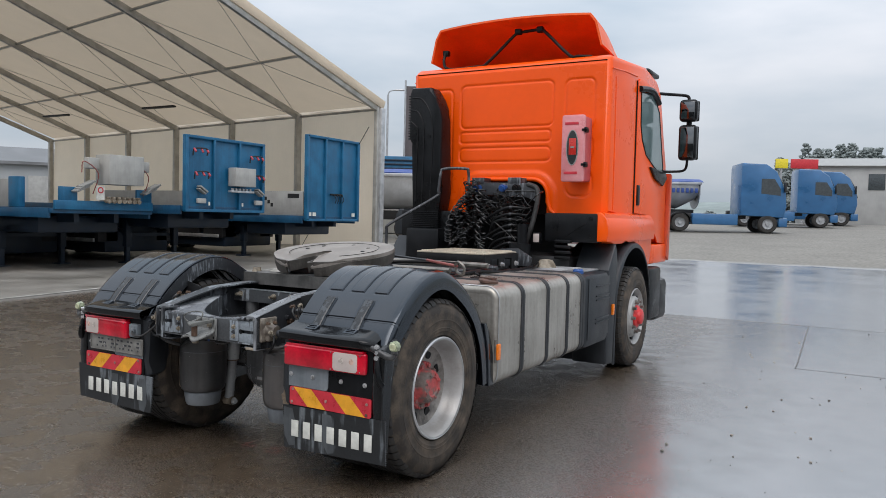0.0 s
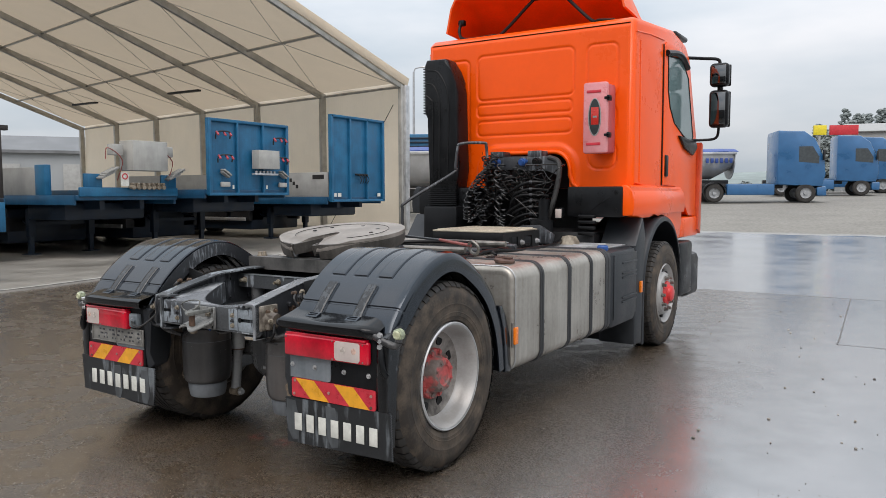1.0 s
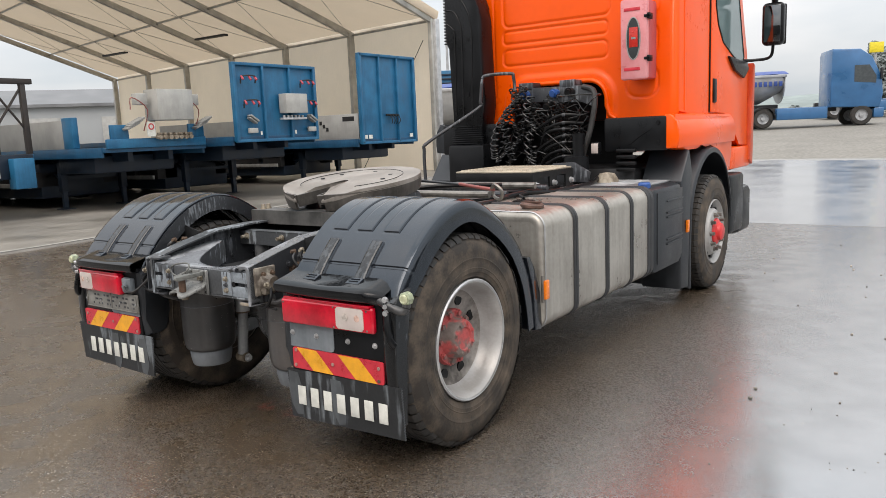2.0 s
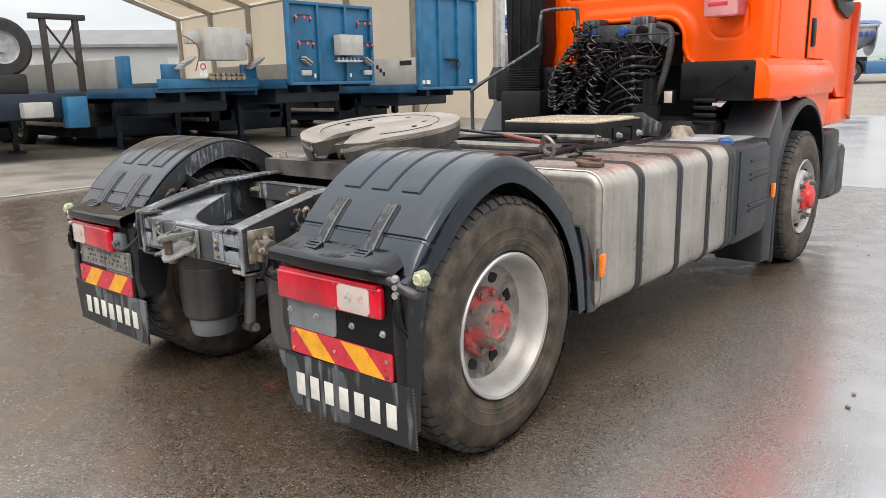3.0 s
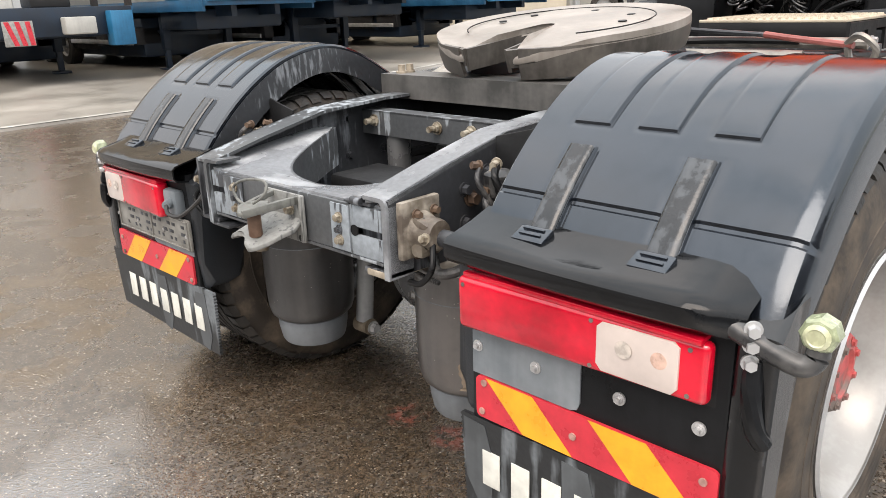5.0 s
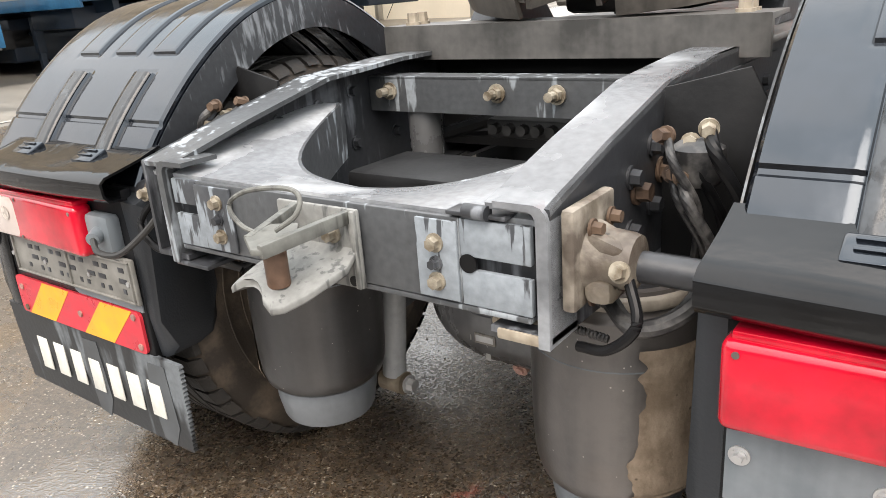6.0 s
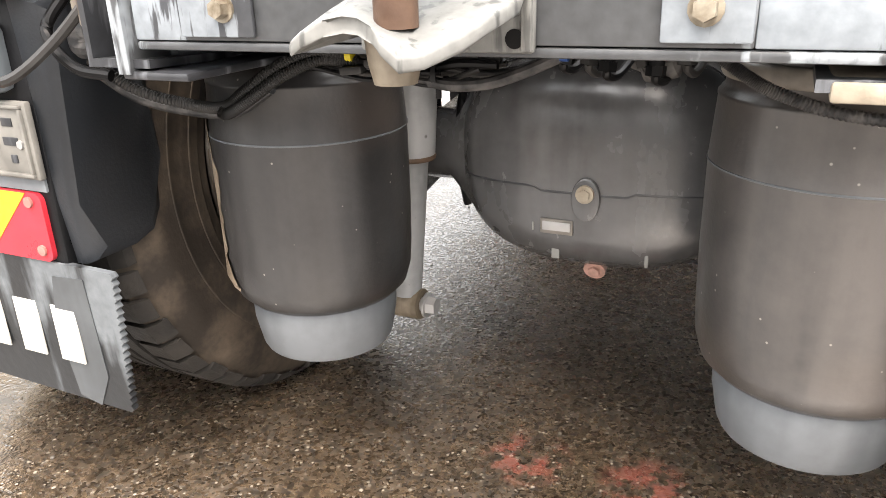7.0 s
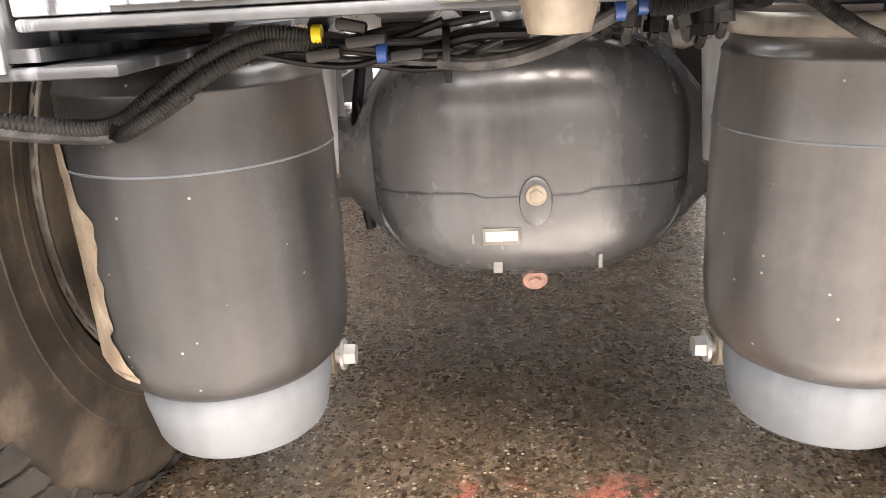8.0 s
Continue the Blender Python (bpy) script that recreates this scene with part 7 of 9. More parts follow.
        part("panel_bolt", bm, M_alu2, back, "zinc bolt on a washer")
    # tail lamp: a rounded red lens that wraps round its outer end
    la, lb = (0.603, 1.124) if s > 0 else (0.712, 1.133)
    lz0, lz1 = 0.652, 0.764

    def lens_y(x):
        return 0.016 * (x - la) / (lb - la)

    bm = BM()
    span(bm, (X(la), -0.607, lz0), (X(lb), -0.560, lz1), 0.0)
    bmesh.ops.bevel(bm, geom=list(bm.edges), offset=0.014, segments=4, profile=0.5, affect="EDGES")
    for v in bm.verts:
        if v.co.y < -0.58:
            v.co.y += lens_y(s * (v.co.x - dx))
    lamp = part("tail_lamp", bm, M_lampred, fd, "long red tail lamp with clear section", angle=50)
    xa, xb = (0.922, 1.076) if s > 0 else (0.985, 1.112)
    bm = BM()
    o = [(xa + 0.012, lz0 + 0.008), (xb - 0.010, lz0 + 0.008), (xb, lz0 + 0.020), (xb, lz1 - 0.018), (xb - 0.010, lz1 - 0.010), (xa + 0.012, lz1 - 0.010), (xa, lz1 - 0.020), (xa, lz0 + 0.020)]
    plate(bm, [(X(x), z) for x, z in o], Matrix(((1, 0, 0, 0), (0, 0, -1, -0.600 + lens_y((xa + xb) / 2)), (0, 1, 0, 0), (0, 0, 0, 1))), 0.0095, 0.002)
    clear = part("clear_lens", bm, M_lampclear, lamp, "clear reversing lens")
    for cx, r, m in ((xa + 0.36 * (xb - xa), 0.016, M_bulb), (xa + 0.78 * (xb - xa), 0.015, M_bulbred)):
        bm = BM()
        c = Vector((X(cx), -0.6104 + lens_y(cx), (lz0 + lz1) / 2 + 0.006))
        cyl(bm, c, c + Vector((0, -0.0008, 0)), r, n=24)
        part("bulb_seat", bm, m, clear, "bulb that shows through the lens")
    for x, z in ((la + 0.018, lz1 - 0.016), (xa - 0.010, lz1 - 0.014), (xa - 0.010, lz0 + 0.012), (xb + 0.016, lz1 - 0.016), (xb + 0.016, lz0 + 0.014)):
        bm = BM()
        cyl(bm, (X(x), -0.604 + lens_y(x), z), (X(x), -0.6085 + lens_y(x), z), 0.0042, n=10)
        part("lens_screw", bm, M_steel, lamp)
    bm = BM()
    span(bm, (X(la - 0.004), -0.5605, lz0 - 0.010), (X(lb + 0.004), -0.556, lz1 + 0.012), 0.004)
    part("lamp_base", bm, M_black, lamp)
    # red housing lip above the lens
    bm = BM()
    span(bm, (X(la + 0.01), -0.598, lz1 - 0.004), (X(lb - 0.012), -0.562, lz1 + 0.008), 0.004)
    part("housing_lip", bm, M_lampred, lamp)
    if s < 0:
        bm = BM()
        box(bm, (X(0.662), -0.575, 0.708), (0.085, 0.035, 0.085), 0.012)
        cyl(bm, (X(0.655), -0.590, 0.712), (X(0.640), -0.615, 0.708), 0.017, 0.014, n=16)
        plug = part("lamp_plug", bm, M_cone3, lamp, "grey connector plug beside the lamp")
        bm = BM()
        tube(bm, [(X(0.640), -0.614, 0.708), (X(0.610), -0.625, 0.690), (X(0.555), -0.615, 0.690), (X(0.500), -0.590, 0.730), (X(0.450), -0.575, 0.775)], 0.0065, 8, 6)
        part("lamp_cable", bm, M_loom, plug)
    # striped warning plate
    z0, z1 = 0.436, 0.533
    xl, xr = 0.617, 1.147
    bm = BM()
    span(bm, (X(xl), -0.5675, z0), (X(xr), -0.5605, z1), 0.0)
    bmesh.ops.bevel(bm, geom=[e for e in bm.edges if abs(e.verts[0].co.y - e.verts[1].co.y) > 0.004], offset=0.012, segments=4, profile=0.5, affect="EDGES")
    wp = part("warning_plate", bm, M_refred, fd, "red and yellow striped reflective plate")
    hgt = z1 - z0
    for k in range(2):
        a = xl + 0.027 + 0.250 * k
        o = [(a, z1 - 0.001), (a + 0.120, z1 - 0.001), (a + 0.120 + hgt, z0 + 0.001), (a + hgt, z0 + 0.001)]
        bm = BM()
        plate(bm, [(X(x), z) for x, z in o], Matrix(((1, 0, 0, 0), (0, 0, -1, -0.5672), (0, 1, 0, 0), (0, 0, 0, 1))), 0.0012)
        part("yellow_stripe", bm, M_refyel, wp)
    for x, z in ((0.634, 0.452), (0.640, 0.520), (0.862, 0.484), (1.122, 0.505), (1.12, 0.450)):
        bm = BM()
        cyl(bm, (X(x), -0.566, z), (X(x), -0.571, z), 0.0075, n=14)
        part("rivet", bm, M_rivet if z > 0.451 else M_rust, wp)
    # number plate frame above the left-hand plate
    if s < 0:
        bm = BM()
        span(bm, (X(0.60), -0.572, 0.553), (X(1.10), -0.562, 0.655), 0.003)
        npl = part("number_plate_holder", bm, M_plate, fd, "dusty grey empty plate holder")
        for a, b in (((0.606, 0.646), (1.094, 0.651)), ((0.606, 0.557), (1.094, 0.562)), ((0.606, 0.562), (0.611, 0.646)), ((1.089, 0.562), (1.094, 0.646)), ((0.848, 0.562), (0.853, 0.646))):
            bm = BM()
            span(bm, (X(a[0]), -0.577, a[1]), (X(b[0]), -0.571, b[1]), 0.0015)
            part("holder_rib", bm, M_plate, npl)
        for z, n, w in ((0.628, 9, 0.020), (0.603, 7, 0.028), (0.580, 10, 0.012)):
            for j in range(n):
                bm = BM()
                box(bm, (X(0.640 + 0.42 * (j + 0.3 * (j % 2)) / n), -0.5725, z), (w, 0.002, 0.011), 0.0008)
                part("holder_slot", bm, M_frame, npl, "dark narrow slot")
    # mud flap with a serrated inner edge
    bm = BM()
    fx0, fx1, fz0, fz1 = (0.570, 1.232, 0.192, 0.425) if s > 0 else (0.547, 1.232, 0.206, 0.432)
    splay = 0.0 if s > 0 else 0.027
    teeth = 40
    o = [(fx1 - (0.005 if k % 2 else 0.0), fz1 + 0.012 + (fz0 + 0.004 - fz1) * k / teeth) for k in range(teeth + 1)]
    o += [(fx0 - splay * k / teeth - (0.005 if k % 2 else 0.0), fz0 + (fz1 - fz0) * k / teeth) for k in range(teeth + 1)]
    plate(bm, [(X(x), z) for x, z in o], Matrix(((1, 0, 0, 0), (0, -0.05, -1, -0.532), (0, 1, 0, 0), (0, 0, 0, 1))), 0.010)
    flap = part("mud_flap", bm, M_flap, fd, "black rubber mud flap with a row of white bars")
    for k in range(7):
        bm = BM()
        cx = 0.650 + 0.0795 * k - (0.016 if s < 0 else 0.0)
        box(bm, (X(cx), -0.5600, 0.307 + (0.013 if s < 0 else 0.0)), (0.048, 0.003, 0.088), 0.001)
        part("white_bar", bm, M_white, flap, "white printed bar")
    # pale dry fields on the flap
    for a, b in ((0.575, 0.655), (0.835, 0.915)):
        bm = BM()
        o = [(a, 0.415), (b - 0.02, 0.412), (b, 0.330), (b - 0.01, 0.215), (a + 0.03, 0.205), (a, 0.26)]
        plate(bm, [(X(x), z) for x, z in o], Matrix(((1, 0, 0, 0), (0, -0.05, -1, -0.5415), (0, 1, 0, 0), (0, 0, 0, 1))), 0.002)
        part("dry_patch", bm, M_drypatch, flap, "pale dried patch")
    # outer side guard between lamp and tyre
    bm = BM()
    o = [(-0.565, 0.790), (-0.50, 0.812), (-0.440, 0.850), (-0.435, 0.82), (-0.46, 0.74), (-0.49, 0.60), (-0.50, 0.45), (-0.50, 0.26), (-0.535, 0.25), (-0.560, 0.36), (-0.565, 0.5)]
    plate(bm, o, Matrix(((0, 0, 1, X(1.150) if s > 0 else X(1.216)), (1, 0, 0, 0), (0, 1, 0, 0), (0, 0, 0, 1))), 0.066, 0.014)
    part("side_guard", bm, M_guard, fd)
    bm = BM()
    tube(bm, [(X(1.180), -0.560, 0.745), (X(1.186), -0.574, 0.690), (X(1.196), -0.575, 0.640), (X(1.206), -0.560, 0.610)], 0.016, 10, 5)
    part("guard_bracket", bm, M_black, fd)
    for z in (0.800, 0.775, 0.745):
        bm = BM()
        bolt(bm, (X(1.176), -0.568, z), (s * 0.6, -1, 0), 0.0105, 0.013)
        part("guard_bolt", bm, M_alu2, fd)
    # inner side of the fender, towards the frame
    bm = BM()
    o = [(-0.56, 0.775), (-0.50, 0.80), (-0.44, 0.80), (-0.41, 0.77), (-0.40, 0.72), (-0.405, 0.55), (-0.41, 0.475), (-0.43, 0.442), (-0.47, 0.43), (-0.545, 0.43), (-0.555, 0.52)]
    plate(bm, o, Matrix(((0, 0, 1, X(0.560) if s > 0 else X(0.660)), (1, 0, 0, 0), (0, 1, 0, 0), (0, 0, 0, 1))), 0.10, 0.022)
    part("inner_guard", bm, M_box, fd)
    # side marker lamp on a stalk
    bm = BM()
    tube(bm, [(X(1.140), -0.565, 0.795), (X(1.185), -0.562, 0.776), (X(1.238), -0.550, 0.754), (X(1.260), -0.542, 0.765), (X(1.262), -0.538, 0.795)], 0.0175, 14, 6)
    stalk = part("lamp_stalk", bm, M_stalk, fd, "scuffed grey rubber lamp stalk")
    bm = BM()
    M = Matrix.Translation((X(1.262), -0.538, 0.808)) @ Matrix.Rotation(radians(90), 4, "X")
    lathe(bm, [(0.019, 0.019), (0.0245, 0.017), (0.0285, 0.012), (0.0285, -0.013), (0.0245, -0.019), (0.0, -0.020)], M, 8)
    part("position_lamp", bm, M_green, stalk, "yellowed octagonal position lamp", 20)
    bm = BM()
    lathe(bm, [(0.020, 0.016), (0.0195, 0.021), (0.014, 0.0245), (0.012, 0.0225), (0.0, 0.0215)], M, 16)
    part("position_lens", bm, M_poslens, stalk, "clear yellowish lens", 20)
    # front foot of the fender with its amber marker
    bm = BM()
    o = [(0.555, 0.80), (0.600, 0.735), (0.655, 0.60), (0.670, 0.42), (0.665, 0.385), (0.600, 0.395), (0.590, 0.55), (0.565, 0.68), (0.52, 0.80)]
    plate(bm, o, Matrix(((0, 0, 1, X(0.80) if s > 0 else X(1.222)), (1, 0, 0, 0), (0, 1, 0, 0), (0, 0, 0, 1))), 0.422, 0.008)
    part("front_foot", bm, M_fender, fd)
    bm = BM()
    box(bm, (X(1.228), 0.690, 0.605), (0.016, 0.055, 0.150), 0.004)
    mk = part("marker_base", bm, M_steel, fd)
    bm = BM()
    box(bm, (X(1.241), 0.690, 0.600), (0.020, 0.044, 0.105), 0.007)
    part("marker_lens", bm, M_amber, mk, "amber side marker lens")
    return fd


M_wetstrap = worn("scuffed_strap", (0.012, 0.0135, 0.0155), (0.048, 0.054, 0.060), 0.5, rough=0.2, scale=5, wrough=0.35)
M_stalk = mat("scuffed_stalk_rubber", (0.030, 0.030, 0.031), 0.38, color2=(0.085, 0.083, 0.080), scale=14, fine=80, streak=0.5, bump=0.1)
M_poslens = mat("pale_yellow_lens", (0.46, 0.47, 0.30), 0.12, var=0.2, scale=80, coat=0.6)
M_guard = worn("streaked_guard_plastic", (0.0055, 0.006, 0.0068), (0.10, 0.11, 0.12), 0.02, rough=0.16, scale=5, wrough=0.4)
M_bulb = mat("bulb_shadow", (0.47, 0.415, 0.37), 0.3, var=0.2, scale=60)
M_bulbred = mat("bulb_amber", (0.55, 0.37, 0.30), 0.3, var=0.2, scale=60)
M_rivet = mat("dull_rivet", (0.36, 0.20, 0.17), 0.5, var=0.25, scale=60)
M_shelf = mat("wet_shelf_plastic", (0.006, 0.0064, 0.0072), 0.10, var=0.3, scale=6, fine=90, rvar=0.07, bump=0.07, bscale=26, spec=0.26)
M_drypatch = mat("dried_flap_rubber", (0.050, 0.055, 0.059), 0.5, color2=(0.090, 0.099, 0.106), scale=9, streak=0.6)
M_cone3 = mat("faded_plastic", (0.13, 0.15, 0.165), 0.45, color2=(0.20, 0.22, 0.235), scale=9, streak=0.5)
M_plate = mat("dusty_plate_holder", (0.14, 0.136, 0.124), 0.6, color2=(0.25, 0.243, 0.222), scale=14)
rear_fender(1, 0.0)
rear_fender(-1, 0.035)


# ---- fifth wheel ----
def fifth_wheel():
    fw = tagged(new("fifth_wheel"), "greased grey steel fifth wheel coupling, tilted back")
    fw.parent = truck
    T = Matrix.Translation((0.037, 0.531, 1.193)) @ Matrix.Rotation(radians(7.2), 4, "X")
    R = 0.428
    out = []
    # horseshoe outline: rear slot opens towards the back, ramps as tongues
    for k in range(49):
        a = radians(-74 + 328 * k / 48)
        x, y = R * math.cos(a), R * math.sin(a) * 0.918
        out.append((x, y))
    slot = [(-0.098, -0.378), (-0.088, -0.34), (-0.060, -0.25), (-0.042, -0.15), (-0.036, -0.07), (-0.024, -0.045), (0.0, -0.036), (0.024, -0.045), (0.036, -0.07), (0.042, -0.15), (0.060, -0.25), (0.088, -0.34), (0.098, -0.378)]
    outline = out + slot
    bm = BM()
    plate(bm, outline, T @ Matrix.Translation((0, 0, -0.012)), 0.024, 0.006)
    for v in bm.verts:
        q = T.inverted() @ v.co
        if q.y < -0.24:
            v.co = T @ Vector((q.x, q.y, q.z - 2.2 * (q.y + 0.24) ** 2))
    top = part("coupling_plate", bm, M_greyparts, fw, "worn coupling plate with rear slot")
    bm = BM()
    rows = []
    for k in range(49):
        a = radians(-74 + 328 * k / 48)
        x, y = math.cos(a), math.sin(a) * 0.92
        front = max(0.0, -math.sin(a))
        rows.append([T @ Vector((R * x * q, R * y * q, z)) for q, z in ((1.0, -0.006), (0.992, -0.045 - 0.012 * front), (0.965, -0.080 - 0.02 * front))])
    sheet(bm, rows, 0.012)
    part("skirt", bm, M_skirt, fw)
    for sx in (-1, 1):
        bm = BM()
        o = [(sx * 0.085, -0.385, 0), (sx * 0.064, -0.27, 0), (sx * 0.05, -0.1, 0)]
        sheet(bm, [[T @ Vector((x, y, -0.006)), T @ Vector((x * 1.05, y + 0.01, -0.075))] for x, y, _ in o], 0.012)
        sheet(bm, [[T @ Vector((sx * 0.115, -0.360, -0.006)), T @ Vector((sx * 0.115, -0.350, -0.060))], [T @ Vector((sx * 0.080, -0.384, -0.006)), T @ Vector((sx * 0.082, -0.37, -0.060))]], 0.012)
        part("ramp_side", bm, M_skirt, fw)
    bm = BM()
    for r in (0.318,):
        pts = [T @ Vector((r * math.cos(radians(a)) , r * math.sin(radians(a)) * 0.92, 0.0125)) for a in range(-48, 229, 6)]
    tube(bm, pts, 0.0022, 5)
    part("grease_groove", bm, M_frame_dark, top)
    for a in (35, 145, 90, 0, 180):
        bm = BM()
        cyl(bm, T @ Vector((0.24 * math.cos(radians(a)), 0.22 * math.sin(radians(a)), 0.010)), T @ Vector((0.24 * math.cos(radians(a)), 0.22 * math.sin(radians(a)), 0.0135)), 0.014, n=12)
        part("plate_bolt", bm, M_frame_dark, top)
    bm = BM()
    span(bm, (-0.13, 0.50, 1.04), (0.21, 0.86, 1.15), 0.02)
    part("lock_housing", bm, M_frame_dark, fw)
    for sx in (-1, 1):
        bm = BM()
        plate(bm, [(0.44, 1.0), (0.82, 1.0), (0.70, 1.12), (0.56, 1.12)], Matrix(((0, 0, 1, sx * 0.36 - 0.05), (1, 0, 0, 0), (0, 1, 0, 0), (0, 0, 0, 1))), 0.10, 0.01)
        part("pedestal", bm, M_frame, fw)
    bm = BM()
    box(bm, (0.0, 0.56, 0.995), (0.92, 0.78, 0.014), 0.004)
    part("mounting_plate", bm, M_subplate, fw, "grey sub-plate under the coupling")
    bm = BM()
    plate(bm, [(0.165, 0.965), (0.18, 0.965), (0.18, 1.035), (0.30, 1.035), (0.30, 1.045), (0.165, 1.045)], Matrix(((0, 0, 1, -0.46), (1, 0, 0, 0), (0, 1, 0, 0), (0, 0, 0, 1))), 0.92, 0.002)
    part("plate_edge", bm, M_subplate, fw, "folded rear edge of the sub-plate")
    for x in (-0.40, 0.40):
        for y in (0.21, 0.25):
            bm = BM()
            bolt(bm, (x, y, 1.045), (0, 0, 1), 0.014, 0.022)
            part("plate_nut", bm, M_tan, fw)
    bm = BM()
    tube(bm, [(0.25, 0.90, 1.165), (0.45, 0.875, 1.155), (0.61, 0.842, 1.149)], 0.008, 8, 4)
    part("handle_rod", bm, M_frame, fw)
    bm = BM()
    tube(bm, [(0.60, 0.845, 1.15), (0.70, 0.82, 1.14), (0.88, 0.775, 1.125)], 0.010, 8, 4)
    part("release_handle", bm, M_redhose, fw, "reddish release handle bar")
    bm = BM()
    tube(bm, [(0.86, 0.78, 1.13), (0.90, 0.75, 1.155), (0.945, 0.75, 1.12), (0.925, 0.77, 1.075), (0.875, 0.785, 1.085), (0.86, 0.78, 1.13)], 0.010, 7, 6)
    part("handle_loop", bm, M_steel, fw)
    return fw


M_skirt = mat("fifth_wheel_flank", (0.050, 0.045, 0.040), 0.5, color2=(0.13, 0.118, 0.105), metal=0.2, scale=6, streak=0.5)
M_subplate = mat("worn_subplate", (0.045, 0.045, 0.043), 0.45, color2=(0.12, 0.115, 0.11), scale=6, streak=0.3)
fifth_wheel()

# ---- tank, boxes, catwalk and lines between the axles ----
def fuel_tank():
    tk = tagged(new("fuel_tank"), "brushed aluminium fuel tank with black straps")
    tk.parent = truck
    y0, y1 = 0.660, 2.330
    xo, xi, zt, zb = 1.240, 0.560, 1.015, 0.375
    r = 0.085

    def ring(y, grow=0.0):
        pts = []
        for cx, cz, a0 in ((xo - r, zt - r, 0), (xi + r, zt - r, 90), (xi + r, zb + r, 180), (xo - r, zb + r, 270)):
            for k in range(9):
                a = radians(a0 + 90 * k / 8)
                pts.append((cx + (r + grow) * math.cos(a), y, cz + (r + grow) * math.sin(a)))
        return pts

    bm = BM()
    rows = [ring(y0 + 0.004, -0.05), ring(y0, -0.03), ring(y0 + 0.004, -0.014), ring(y0 + 0.016, -0.003), ring(y0 + 0.03)]
    nseg = 90
    for k in range(nseg + 1):
        y = y0 + 0.03 + (y1 - y0 - 0.06) * k / nseg
        wav = 0.0016 * math.sin(y * 95) + 0.0014 * noise.noise(Vector((y * 9, 0, 0)))
        rows.append(ring(y, wav))
    rows += [ring(y1 - 0.016, -0.003), ring(y1, -0.03)]
    sheet(bm, rows, 0, True)
    bm.faces.new([bm.verts.new(p) for p in ring(y0 + 0.004, -0.05)])
    bm.faces.new([bm.verts.new(p) for p in ring(y1, -0.03)][::-1])
    body = part("tank_body", bm, M_alu, tk, "brushed aluminium with vertical water stains", angle=60)
    bm = BM()
    sheet(bm, [ring(y0 + 0.018, 0.001), ring(y0 + 0.024, 0.005), ring(y0 + 0.032, 0.001)], 0, True)
    part("end_seam", bm, M_alu2, body)
    for y in (1.055, 1.500, 1.905, 2.255):
        bm = BM()
        w = 0.028 if y < 2.2 else 0.055
        sheet(bm, [ring(y - w, 0.001), ring(y - w + 0.004, 0.008), ring(y + w - 0.004, 0.008), ring(y + w, 0.001)], 0, True)
        st = part("tank_strap", bm, M_strap, tk, "black rubber lined strap")
        bm = BM()
        sheet(bm, [ring(y - 0.006, 0.0085), ring(y - 0.004, 0.0105), ring(y + 0.004, 0.0105), ring(y + 0.006, 0.0085)], 0, True)
        part("strap_steel", bm, M_strap, st)
    bm = BM()
    M = Matrix.Translation((1.07, 0.86, zt - 0.006)) @ Matrix.Rotation(radians(6), 4, "Y")
    lathe(bm, [(0.056, 0), (0.056, 0.014), (0.066, 0.016), (0.067, 0.030), (0.060, 0.036), (0.0, 0.037)], M, 28)
    box(bm, (1.07, 0.86, zt + 0.036), (0.12, 0.020, 0.012), 0.004)
    part("filler_cap", bm, M_rust2, tk, "brown rusty filler cap")
    bm = BM()
    for k in range(16):
        a = 2 * math.pi * k / 16
        cyl(bm, (0.83 + 0.055 * math.cos(a), 1.2 + 0.055 * math.sin(a), zt), (0.83 + 0.055 * math.cos(a), 1.2 + 0.055 * math.sin(a), zt + 0.008), 0.006, n=6)
    cyl(bm, (0.83, 1.2, zt - 0.002), (0.83, 1.2, zt + 0.006), 0.07, n=24)
    part("sender_flange", bm, M_cable, tk)
    bm = BM()
    tube(bm, [(0.83, 1.2, zt + 0.02), (0.75, 1.3, zt + 0.03), (0.65, 1.6, zt + 0.02), (0.56, 1.9, zt + 0.03), (0.5, 2.3, zt)], 0.009, 7, 6)
    tube(bm, [(0.70, 0.75, zt + 0.012), (0.68, 1.1, zt + 0.012), (0.62, 1.5, zt + 0.014), (0.57, 2.2, zt + 0.012)], 0.010, 7, 6)
    part("fuel_line", bm, M_cable, tk)


M_rust2 = mat("brown_cap", (0.055, 0.028, 0.020), 0.6, color2=(0.14, 0.075, 0.055), scale=20)
fuel_tank()


